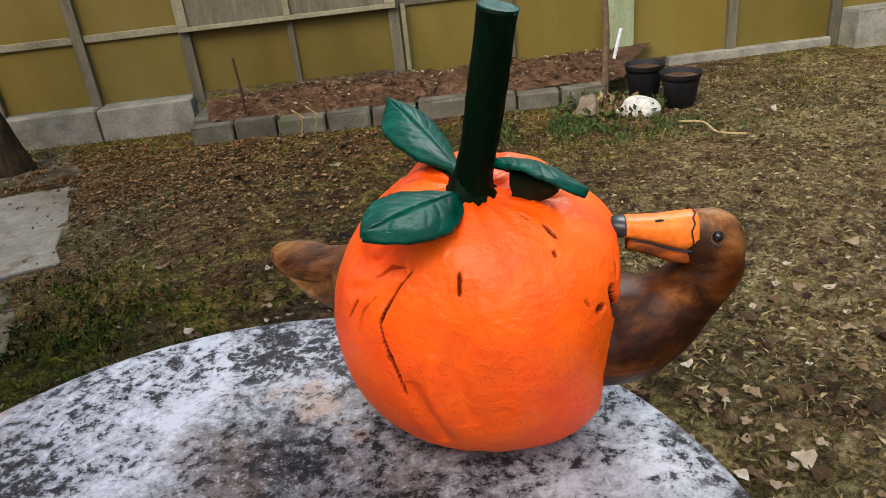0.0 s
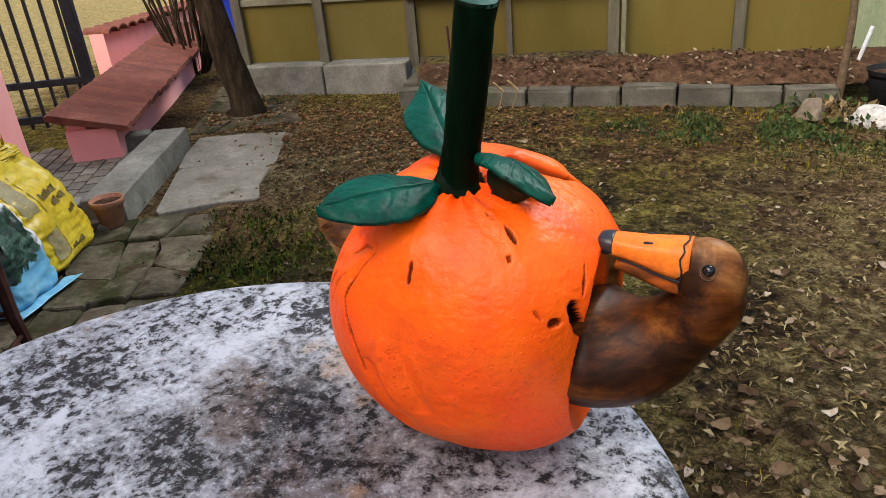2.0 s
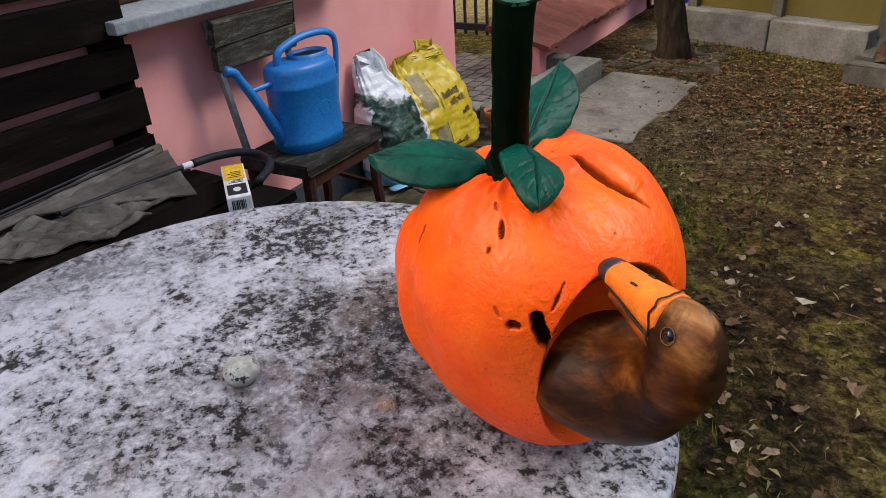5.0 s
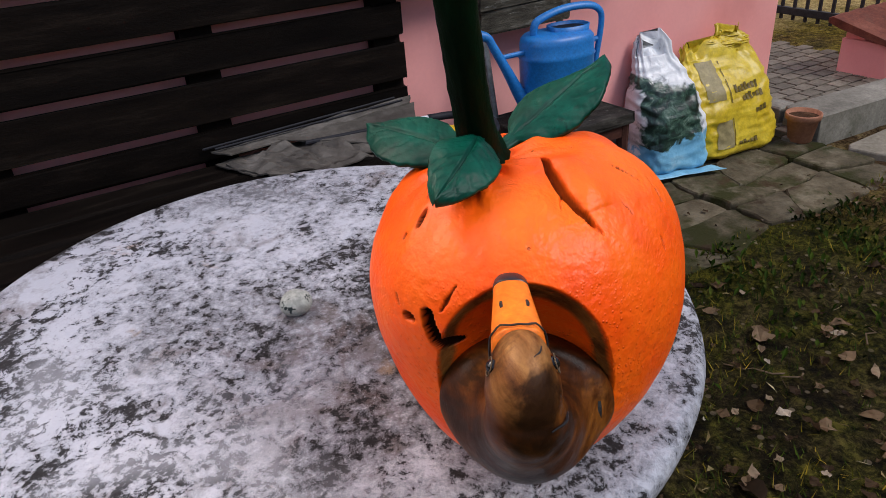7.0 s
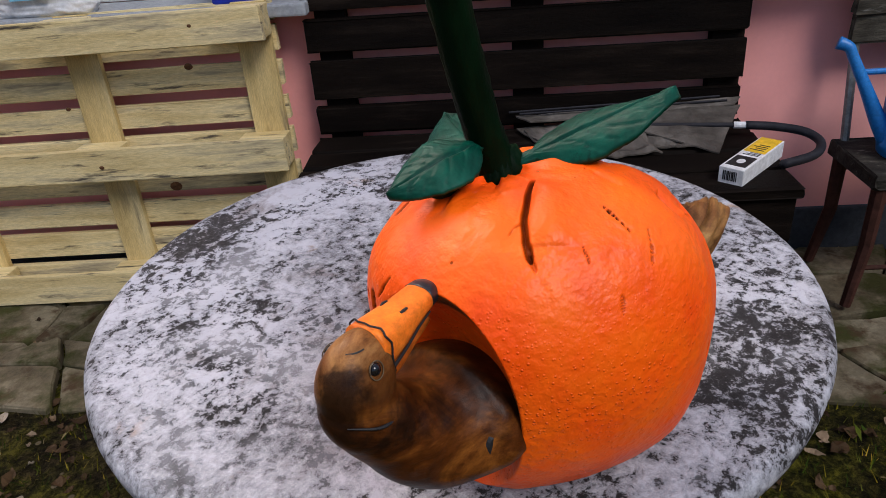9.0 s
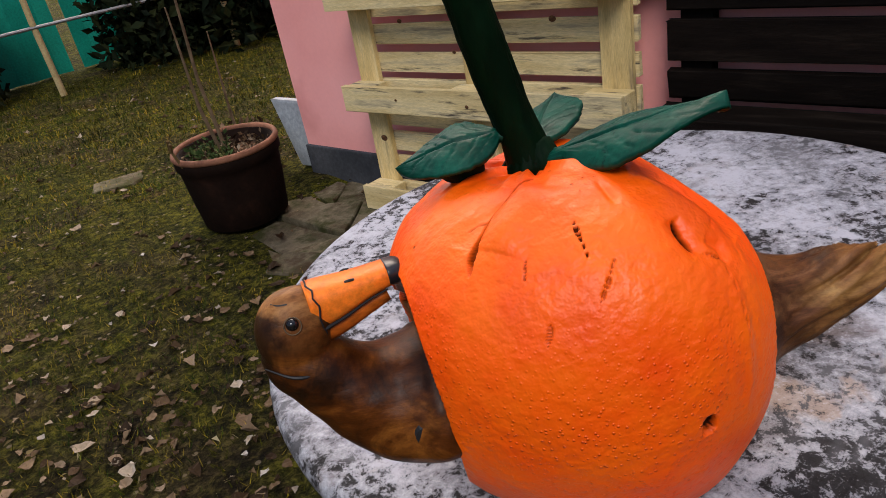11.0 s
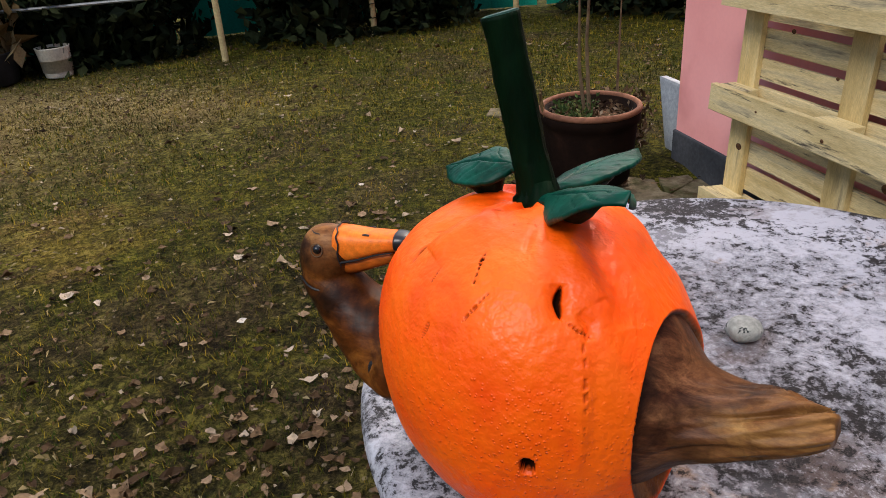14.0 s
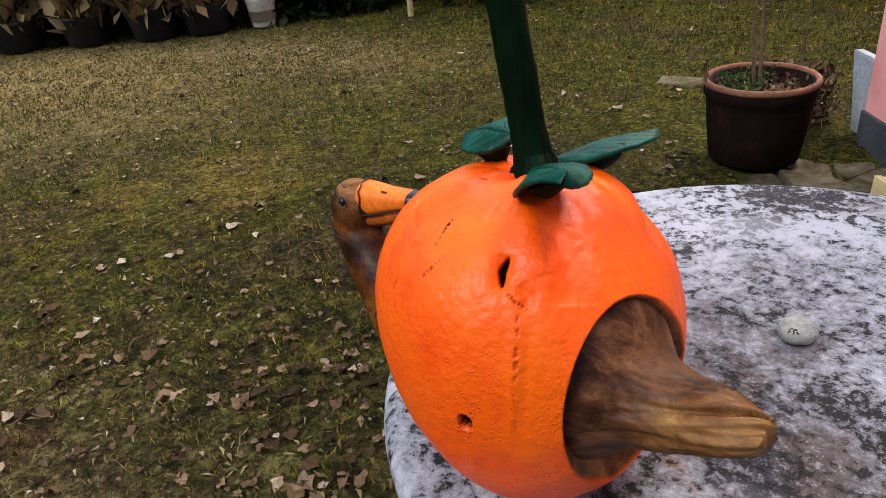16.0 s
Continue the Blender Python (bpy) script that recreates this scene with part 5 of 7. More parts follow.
    for w in bm.verts:
        x = w.co.x
        a = math.atan2(w.co.z - 0.825, w.co.y - 0.93) + 9 * x
        rad = Vector((0, w.co.y - 0.93, w.co.z - 0.825))
        out = min(1.0, max(0.0, (0.075 - x) / 0.06))
        n = noise.noise((x * 14, 2.6 * math.cos(a), 2.6 * math.sin(a))) + 0.6 * noise.noise((x * 24, 7 * math.cos(a), 7 * math.sin(a))) + 0.35 * noise.noise((x * 30, 16 * math.cos(a), 16 * math.sin(a)))
        # deep splits run out to the end, so that it ends in prongs
        cleft = max(0.0, 1 - abs(math.sin(2.5 * a + 0.6)) / 0.24)
        k = min(1.0, max(0.0, ((0.106 - x) * 0.905 + (w.co.y - 0.9155) * 0.425) / 0.06))
        w.co += (0.0050 * k * n - 0.0115 * cleft * out) * rad / max(rad.length, 0.006)
        w.co.x += 0.016 * cleft * max(0.0, (0.01 - x) / 0.03) + 0.004 * out * out * noise.noise((3 * math.cos(a), 3 * math.sin(a), 5.0))
    part("tail", bm, TAILW, base, "rough pale brown carved tail", smooth=True)


def build_carving():
    base = thing("carved_orange_duck", Matrix.Identity(4), "painted wooden carving of a duck emerging from an orange", "sculpture")
    build_fruit(base)
    build_stem(base)
    build_leaf(base, (0.231, 0.815, 0.957), (0.188, 0.753, 0.966), (0.151, 0.707, 0.966), 0.036, -16, 0, 0.004, 0.26)
    build_leaf(base, (0.243, 0.816, 0.985), (0.292, 0.803, 0.983), (0.336, 0.776, 0.964), 0.029, -20, 0, 0.004, 0.44, 0.25)
    build_leaf(base, (0.230, 0.829, 0.960), (0.180, 0.895, 0.994), (0.141, 0.945, 1.017), 0.033, 24, -48, 0.008, 0.24)
    build_duck(base)


ORANGE_BILL = surface("orange_bill_paint", [(0.3, (0.80, 0.15, 0.012)), (0.6, (0.90, 0.22, 0.02)), (0.8, (0.92, 0.27, 0.035))], 30, 0.4, 0.15, 140, dist=0.001)
BILL_LOW = surface("mottled_bill_paint", [(0.34, (0.10, 0.028, 0.006)), (0.5, (0.46, 0.10, 0.010)), (0.68, (0.85, 0.20, 0.02))], 34, 0.4, 0.2, 140, stretch=(0.5, 1, 1), dist=0.001)
TIPBLACK = surface("black_bill_paint", [(0.3, (0.010, 0.011, 0.014)), (0.7, (0.022, 0.024, 0.030))], 30, 0.35, 0.2, 140, dist=0.001, specular=0.5)
EYEBLACK = surface("black_bead", [(0.3, (0.006, 0.006, 0.007)), (0.7, (0.012, 0.012, 0.014))], 30, 0.12, 0.0, specular=0.5, rough_var=0.02)
build_carving()


def build_pebble():
    bm = bmesh.new()
    bmesh.ops.create_icosphere(bm, subdivisions=4, radius=1)
    for v in bm.verts:
        k = 1 + 0.07 * noise.noise(v.co * 1.4)
        v.co = Vector((v.co.x * 0.0235 * k, v.co.y * 0.022 * k, v.co.z * 0.0165 * k))
    m = surface("speckled_pebble", [(0.3, (0.29, 0.31, 0.28)), (0.7, (0.41, 0.43, 0.385))], 40, 0.7, 0.2, 160, spots=[((0.02, 0.03, 0.03), 70, 0.60, 0.63)])
    solo("pebble", bm, m, W(0.014, 0.562, TOP + 0.0155), "small pale grey stone with dark marks on the table", "stone", smooth=True)


build_pebble()


# ---------- seating and pallets along the house ----------
def build_pine_pallet():
    wd = 1.15
    t = thing("wooden_pallet", HF(-0.595, 0.17, 0.012) @ pose(0, 0, 0, 2.2, 0.9, 0), "new pale pine shipping pallet leaning on the wall", "pallet")
    x0, x1 = -wd / 2, wd / 2
    n = 0
    for z0, z1 in ((0.0, 0.098), (0.405, 0.502), (0.775, 0.868)):
        n += 1
        part("runner", boxed(x0, x1, 0.052, 0.074, z0, z1, 0.003, 0.0015, n), PINE, t)
        for bx in (-wd / 2, -0.0725, wd / 2 - 0.145):
            part("block", boxed(bx + 0.003, bx + 0.142, -0.026, 0.052, z0 + 0.004, z1 - 0.004, 0.003), PINE, t)
    for bx in (-wd / 2 + 0.01, -0.05, wd / 2 - 0.11):
        part("stringer", boxed(bx, bx + 0.10, -0.048, -0.026, 0.0, 0.868, 0.003, 0.001, 5), PINEV, t)
    for k, (z0, z1) in enumerate(((0.0, 0.082), (0.110, 0.190), (0.214, 0.290), (0.318, 0.392), (0.425, 0.500), (0.528, 0.598), (0.630, 0.700), (0.728, 0.800), (0.812, 0.868))):
        part("deck_board", boxed(x0, x1, -0.070, -0.048, z0, z1, 0.003, 0.0015, k), PINE, t)
    for x, y, z, r in ((-0.30, -0.0475, 0.70, 0.013), (0.33, -0.0475, 0.71, 0.011), (-0.17, -0.0475, 0.335, 0.021), (0.50, -0.0255, 0.27, 0.017), (0.30, 0.0745, 0.46, 0.006), (-0.02, 0.0745, 0.45, 0.008), (-0.38, 0.0745, 0.83, 0.007), (0.1, -0.0475, 0.60, 0.008)):
        part("knot", lathe(bmesh.new(), [(r, 0.0), (r * 0.8, 0.0012), (0.001, 0.0015)], 14, squash=0.75), KNOT, t, "dark round knot", pose(x, y, z, -90, 0, 0))


def build_dark_bench():
    t = thing("pallet_bench", HF(0.665, 0.0, 0.0), "dark-stained pallet bench with a slatted back", "bench")
    hx = 0.62
    rows = ((0.482, 0.564), (0.590, 0.700), (0.726, 0.818), (0.842, 0.952), (0.980, 1.085), (1.113, 1.2))
    for k, (z0, z1) in enumerate(rows):
        part("back_slat", boxed(-hx, hx, 0.056, 0.080, z0, z1, 0.004, 0.003, k), DARKWOOD, t)
    for x in (-hx, -0.06, hx - 0.12):
        part("back_post", boxed(x, x + 0.09, 0.012, 0.056, 0.02, 1.2, 0.004), DARKWOOD, t)
    for k, (q0, q1) in enumerate(((0.088, 0.205), (0.217, 0.335), (0.347, 0.465), (0.477, 0.595))):
        part("seat_board", boxed(-hx, hx, q0, q1, 0.448, 0.474, 0.006, 0.003, 20 + k), DARKWOOD, t)
    part("apron", boxed(-hx + 0.01, hx - 0.01, 0.555, 0.58, 0.33, 0.447, 0.004), DARKWOOD, t)
    for x in (-hx, -0.06, hx - 0.13):
        part("leg_block", boxed(x, x + 0.13, 0.13, 0.554, 0.0, 0.447, 0.006), DARKWOOD, t)


def wavy_sheet(pts, nx, ny, amp, seed, thick=0.004):
    """A crumpled sheet between four corners."""
    a, b, c, d = [np.array(p, float) for p in pts]
    top = []
    for j in range(ny + 1):
        for i in range(nx + 1):
            u, v = i / nx, j / ny
            p = (a * (1 - u) + b * u) * (1 - v) + (d * (1 - u) + c * u) * v
            w = noise.noise((p[0] * 7 + p[1] * 9 + seed, p[1] * 16 - p[0] * 5, seed)) + 0.6 * abs(noise.noise((p[0] * 26 + p[1] * 20, p[1] * 24 + seed, seed)))
            edge = min(1.0, 6 * min(u, 1 - u, v, 1 - v) + 0.6)
            top.append((p[0] + 0.006 * noise.noise((u * 3, v * 3, seed + 3)), p[1] + 0.010 * noise.noise((u * 3 + 9, v * 2, seed)), p[2] + amp * abs(w) * edge))
    bm = bmesh.new()
    V = [bm.verts.new(p) for p in top]
    U = [bm.verts.new((x, y, z - thick)) for x, y, z in top]
    n = nx + 1
    for j in range(ny):
        for i in range(nx):
            k = j * n + i
            bm.faces.new((V[k], V[k + 1], V[k + n + 1], V[k + n]))
            bm.faces.new((U[k + n], U[k + n + 1], U[k + 1], U[k]))
    edge = [i for i in range(nx)] + [j * n + nx for j in range(ny)] + [ny * n + nx - i for i in range(nx)] + [(ny - j) * n for j in range(ny)]
    for p, q in zip(edge, edge[1:] + edge[:1]):
        bm.faces.new((V[q], V[p], U[p], U[q]))
    return bm


def build_bench_things():
    # the umbrella's folded canopy, built apart from its shaft and handle
    t = thing("folded_sheet", HF(1.0, 0.0, 0.474), "dirty grey-brown crumpled umbrella cloth piled on the bench", "sheet")

    def quad(*corners):
        return [(-(s - 1.0), q, z) for s, q, z in corners]

    heap = (
        (quad((0.64, 0.12, 0.010), (1.24, 0.13, 0.010), (1.10, 0.33, 0.008), (0.70, 0.26, 0.006)), 0.020, 1.0),
        (quad((0.66, 0.16, 0.012), (0.84, 0.15, 0.030), (0.90, 0.35, 0.008), (0.73, 0.30, 0.008)), 0.034, 12.7),
        (quad((0.80, 0.20, 0.014), (0.95, 0.18, 0.030), (1.01, 0.36, 0.006), (0.86, 0.38, 0.006)), 0.030, 15.2),
        (quad((0.82, 0.15, 0.046), (1.27, 0.14, 0.056), (1.15, 0.37, 0.006), (0.98, 0.25, 0.030)), 0.008, 7.3),
        (quad((0.64, 0.10, 0.040), (1.28, 0.10, 0.066), (1.25, 0.15, 0.060), (0.68, 0.15, 0.036)), 0.012, 9.9),
    )
    for corners, amp, seed in heap:
        part("layer", wavy_sheet(corners, 30, 14, amp, seed), CLOTH, t)
    for k in range(2):
        a, b = (0.62 + 0.03 * k, 0.095 + 0.02 * k, 0.052), (1.22 + 0.015 * k, 0.105 + 0.022 * k, 0.072 - 0.006 * k)
        part("rib", tube(bmesh.new(), quad(a, b), 0.0035, 6), IRON, t, "thin black umbrella rib in the folds")
    u = thing("umbrella", HF(1.2, 0.03, 0.474), "closed black umbrella with a hooked handle on the bench", "umbrella")

    def at(s, q, z):
        return (-(s - 1.2), q - 0.03, z)

    part("shaft", tube(bmesh.new(), [at(0.88, 0.20, 0.036), at(1.22, 0.25, 0.036)], 0.007, 10), IRON, u)
    part("ring", tube(bmesh.new(), [at(1.22, 0.25, 0.036), at(1.25, 0.255, 0.036)], 0.0095, 12), WHITEP, u, "white ferrule ring")
    hook = curve([at(1.25, 0.255, 0.036), at(1.32, 0.27, 0.034), at(1.385, 0.31, 0.030), at(1.40, 0.375, 0.024), at(1.36, 0.44, 0.018), at(1.27, 0.48, 0.013)], 6)
    part("handle", tube(bmesh.new(), hook, 0.0115, 12), IRON, u, "curved black handle", smooth=True)
    d = Vector((0.66, -0.75)).normalized()
    ang = math.degrees(math.atan2(d.y, -d.x))
    c = thing("carton", HF(1.146, 0.575, 0.474) @ pose(0, 0, 0, 0, 0, ang), "small white and yellow printed carton on the bench", "box")
    L, wv, h = 0.232, 0.060, 0.042
    part("body", boxed(0.0, L, 0.0, wv, 0.0, h, 0.002), CARDW, c)
    part("yellow_panel", boxed(L * 0.52, L * 0.985, 0.004, wv - 0.004, h - 0.0005, h + 0.0012), CARDY, c, "yellow printed top")
    part("black_panel", boxed(0.018, 0.085, 0.006, wv - 0.006, h - 0.0005, h + 0.0010), INK, c, "black printed patch")
    part("picture_patch", lathe(bmesh.new(), [(0.014, 0), (0.014, 0.0012), (0.001, 0.0012)], 16, 0.05, wv / 2, 0.7), CARDW, c, m=Matrix.Translation((0, 0, h + 0.0004)))
    for k in range(5):
        part("print_line", boxed(0.098 + 0.008 * k, 0.101 + 0.008 * k, 0.010, wv - 0.012 - 0.006 * (k % 3), h - 0.0005, h + 0.0009), INK, c)
    for k in range(4):
        part("print_line", boxed(L * 0.58 + 0.012 * k, L * 0.58 + 0.012 * k + 0.004, 0.012, wv - 0.014 - 0.008 * (k % 2), h + 0.0005, h + 0.0018), INK, c)
    for k in range(9):
        part("code_bar", boxed(-0.0009, 0.001, 0.016 + 0.0038 * k, 0.0175 + 0.0038 * k + 0.0008 * (k % 3), 0.010, 0.034), INK, c)


def build_old_chair():
    t = thing("old_chair", HF(1.745, 0.27, 0.0), "rotten old wooden chair with a grey plank back", "chair")
    sx, y0, y1 = 0.205, -0.14, 0.14
    bm = boxed(-sx, sx, y0, y1, 0.372, 0.408, 0.007, 0.005, 4)
    part("seat", bm, SEATW, t)
    part("seat_rail", boxed(-sx + 0.02, sx - 0.02, y1 - 0.035, y1 - 0.012, 0.325, 0.372, 0.004), CHAIRLEG, t)
    part("seat_rail", boxed(-sx + 0.02, sx - 0.02, y0 + 0.012, y0 + 0.035, 0.325, 0.372, 0.004), CHAIRLEG, t)
    for x, y in ((-sx + 0.028, y1 - 0.025), (sx - 0.028, y1 - 0.025), (-sx + 0.028, y0 + 0.025), (sx - 0.028, y0 + 0.025)):
        kx = 0.025 if x > 0 else -0.012
        ky = 0.012 if y > 0 else -0.02
        part("leg", tube(bmesh.new(), [(x + kx, y + ky, 0.012), (x, y, 0.2), (x, y, 0.372)], [0.015, 0.019, 0.021], 8), CHAIRLEG, t)
    part("stretcher", tube(bmesh.new(), [(-sx + 0.02, y1 - 0.02, 0.13), (sx - 0.02, y1 - 0.02, 0.13)], 0.007, 8), CHAIRLEG, t)
    part("stretcher", tube(bmesh.new(), [(-sx + 0.025, y1 - 0.02, 0.20), (-sx + 0.025, y0 + 0.02, 0.22)], 0.009, 8), CHAIRLEG, t)
    # iron uprights carry the back planks
    for x in (-0.155, 0.165):
        part("upright", tube(bmesh.new(), [(x, y0 + 0.01, 0.36), (x, y0 - 0.055, 0.68), (x, y0 - 0.075, 0.82)], 0.0125, 8), STEEL, t, "grey metal upright")
    back = pose(0, y0 - 0.055, 0.675, -7, 0, 0)
    part("back_plank", boxed(-0.185, 0.19, 0.0, 0.022, 0.0, 0.078, 0.005, 0.004, 8), CHAIRW, t, "", back)
    part("back_plank", boxed(-0.18, 0.195, -0.002, 0.022, 0.081, 0.156, 0.005, 0.004, 9), CHAIRW, t, "", back)


def build_watering_can():
    t = thing("watering_can", HF(1.725, 0.275, 0.408, -8), "blue plastic watering can standing on the chair", "watering can")

    def oval(r, z, n=40, sx=1.0, sy=0.72):
        ring = []
        for i in range(n):
            a = 2 * math.pi * i / n
            c, s = math.cos(a), math.sin(a)
            ring.append((sx * r * math.copysign(abs(c) ** 0.8, c), sy * r * math.copysign(abs(s) ** 0.8, s), z))
        return ring
    prof = [(0.105, 0.0), (0.116, 0.006), (0.120, 0.03), (0.123, 0.036), (0.119, 0.044), (0.120, 0.12), (0.121, 0.205), (0.125, 0.211), (0.120, 0.219), (0.120, 0.250), (0.117, 0.266), (0.106, 0.277), (0.06, 0.284)]
    part("body", loft(bmesh.new(), [oval(r, z) for r, z in prof]), BLUE, t, smooth=True)
    # filler collar, open at the top
    col = bmesh.new()
    loft(col, [[(x - 0.04, y, z) for x, y, z in oval(r, z)] for r, z in ((0.066, 0.262), (0.069, 0.296), (0.064, 0.297), (0.060, 0.27))], cap=False)
    part("filler_collar", col, BLUE, t, smooth=True)
    # black disc paints the shade inside the open neck
    part("inside", loft(bmesh.new(), [[(x - 0.04, y, z) for x, y, z in oval(r, z)] for r, z in ((0.062, 0.286), (0.055, 0.2862))]), BLACKP, t, "black disc for the shade inside the filler opening")
    sp = curve([(0.100, 0, 0.045, 0.026), (0.135, 0, 0.10, 0.021), (0.18, 0, 0.185, 0.016), (0.222, -0.01, 0.265, 0.0135), (0.236, -0.014, 0.29, 0.014), (0.262, -0.02, 0.301, 0.017)], 5)
    part("spout", tube(bmesh.new(), [p[:3] for p in sp], [float(p[3]) for p in sp], 16), BLUE, t, smooth=True)
    part("brace", tube(bmesh.new(), [(0.112, 0, 0.232), (0.20, -0.006, 0.226)], 0.008, 10), BLUE, t)
    hd = curve([(0.085, 0, 0.268), (0.082, 0, 0.305), (0.06, 0, 0.325), (-0.02, 0, 0.345), (-0.11, 0, 0.345), (-0.155, 0, 0.325), (-0.165, 0, 0.285), (-0.152, 0, 0.19), (-0.138, 0, 0.12), (-0.114, 0, 0.095)], 5)
    part("handle", tube(bmesh.new(), hd, 0.0125, 12, 0.75), BLUE, t, smooth=True)
    part("handle_strut", tube(bmesh.new(), [(-0.118, 0, 0.232), (-0.16, 0, 0.238)], 0.009, 8), BLUE, t)
    part("emblem", lathe(bmesh.new(), [(0.026, 0), (0.026, 0.002), (0.021, 0.0025), (0.020, 0.001), (0.002, 0.001)], 24), BLUE, t, "round raised mark", pose(-0.01, 0.0845, 0.135, -90, 0, 0))


def sack(w, d, h, seed, lean=0.0, neck=0.5, top_fray=0.03, skew=0.0):
    """A slumped, filled plastic sack: squared foot, creased sides, gathered top."""
    bm = bmesh.new()
    rings = []
    nz, n = 60, 84
    for j in range(nz + 1):
        t = j / nz
        prof = 1.04 - 0.10 * t if t < 0.55 else 0.985 - (0.985 - neck) * ((t - 0.55) / 0.45) ** 1.2
        dep = 1.0 - 0.25 * t if t < 0.45 else 0.8875 - 0.74 * ((t - 0.45) / 0.55) ** 1.05
        foot = min(1.0, t / 0.05)
        prof, dep = prof * (0.94 + 0.06 * foot), dep * (0.86 + 0.14 * foot)
        ring = []
        for i in range(n):
            a = 2 * math.pi * i / n
            c, s = math.cos(a), math.sin(a)
            x = w / 2 * prof * math.copysign(abs(c) ** 0.5, c)
            y = d / 2 * dep * math.copysign(abs(s) ** 0.7, s)
            # broad dents, then sharp creases that run slantwise
            k = 0.014 * noise.noise((x * 9 + seed, y * 9, t * 4)) - 0.016 * abs(noise.noise((x * 13 + t * 6 + seed, seed, t * 9 - x * 8))) - 0.012 * abs(noise.noise((x * 24 - t * 9, seed + 5, t * 15 + y * 9)))
            pull = max(0.0, t - 0.6) / 0.4
            k -= 0.012 * pull * abs(math.sin(7 * a + seed + 3 * t))
            z = h * t + (top_fray * noise.noise((3 * c, seed, 2 * s)) if t > 0.9 else 0)
            ring.append((x + k * c - skew * t * t, y + k * s - lean * t * t, max(z, 0.0)))
        rings.append(ring)
    return loft(bm, rings)


def front_patch(bm, x0, x1, z0, z1, nx=10, nz=10):
    """A printed area that hugs the sack's outer face; cast on its body later."""
    V = [[bm.verts.new((x0 + (x1 - x0) * i / nx, 0.5, z0 + (z1 - z0) * j / nz)) for i in range(nx + 1)] for j in range(nz + 1)]
    for j in range(nz):
        for i in range(nx):
            bm.faces.new((V[j][i], V[j][i + 1], V[j + 1][i + 1], V[j + 1][i]))


def drape(bm, body, off):
    """Lay patch vertices on the outer (+y) face of a body mesh."""
    from mathutils.bvhtree import BVHTree
    tree = BVHTree.FromPolygons([v.co for v in body.vertices], [tuple(p.vertices) for p in body.polygons])
    gone = []
    for v in bm.verts:
        hit, nrm, _, _ = tree.ray_cast(Vector((v.co.x, 0.6, v.co.z)), Vector((0, -1, 0)))
        if hit is None:
            gone.append(v)
        else:
            v.co = hit + Vector((0, off, 0))
    bmesh.ops.delete(bm, geom=gone, context="VERTS")


def build_sacks():
    # yellow fertiliser sack
    t = thing("fertiliser_sack", HF(2.755, 0.155, 0.010, -6), "yellow plastic fertiliser sack with grey print, gathered at the top", "sack")
    body = part("body", sack(0.475, 0.25, 0.43, 1.7, lean=0.09, neck=0.80, top_fray=0.07, skew=-0.03), YELLOW, t, smooth=True)
    part("gathered_top", sack(0.24, 0.075, 0.085, 4.2, neck=0.62, top_fray=0.06), YELLOW, t, "gathered yellow top edge", Matrix.Translation((-0.035, -0.085, 0.385)), smooth=True)
    for x0, x1, z0, z1 in ((0.075, 0.160, 0.235, 0.375), (0.055, 0.135, 0.045, 0.155)):
        bm = bmesh.new()
        front_patch(bm, x0, x1, z0, z1)
        drape(bm, body.data, 0.0025)
        part("printed_field", bm, SACKGREY, t, "greyish printed field", smooth=True)
    for x0, x1, z0, z1 in ((-0.11, 0.03, 0.255, 0.282), (-0.125, 0.0, 0.222, 0.246), (-0.135, -0.06, 0.165, 0.190), (-0.07, 0.035, 0.05, 0.068), (0.048, 0.054, 0.05, 0.16), (0.048, 0.054, 0.22, 0.37)):
        n = max(1, int((x1 - x0) / 0.02))
        for k in range(n):
            a = x0 + (x1 - x0) * k / n
            bm = bmesh.new()
            front_patch(bm, a, a + (x1 - x0) / n * 0.72, z0, z1 - 0.004 * (k % 3), nx=3, nz=4)
            drape(bm, body.data, 0.0035)
            part("print_bar", bm, SACKINK, t)
    # white sack with dark green and light blue print
    t = thing("soil_sack", HF(2.42, 0.15, 0.010, -16), "crumpled white, green and blue plastic soil sack", "sack")
    part("body", sack(0.315, 0.22, 0.50, 8.3, lean=0.09, neck=0.42, top_fray=0.09, skew=-0.07), SOILSACK, t, smooth=True)
    part("loose_flap", wavy_sheet(((-0.15, 0.09, 0.006), (0.15, 0.09, 0.006), (0.15, 0.13, 0.004), (-0.19, 0.14, 0.004)), 14, 5, 0.012, 5.0, 0.002), LBLUEBAG, t, "crumpled blue foot flap", smooth=True)


def flowerpot(name, m, r, h, label, mat, soil=True, rim=True):
    t = thing(name, m, label, "flower pot")
    prof = [(0.60 * r, 0.0), (0.66 * r, 0.004), (0.86 * r, 0.78 * h)]
    prof += [(0.95 * r, 0.79 * h), (1.0 * r, h * 0.97), (0.98 * r, h), (0.90 * r, h), (0.86 * r, 0.80 * h)] if rim else [(0.97 * r, 0.97 * h), (r, h), (0.93 * r, h), (0.90 * r, 0.80 * h)]
    part("body", lathe(bmesh.new(), prof, 36), mat, t, smooth=True)
    if soil:
        part("soil", lathe(bmesh.new(), [(0.88 * r, 0.86 * h), (0.5 * r, 0.885 * h), (0.01, 0.88 * h)], 24), SOIL, t, "dark soil")
    return t


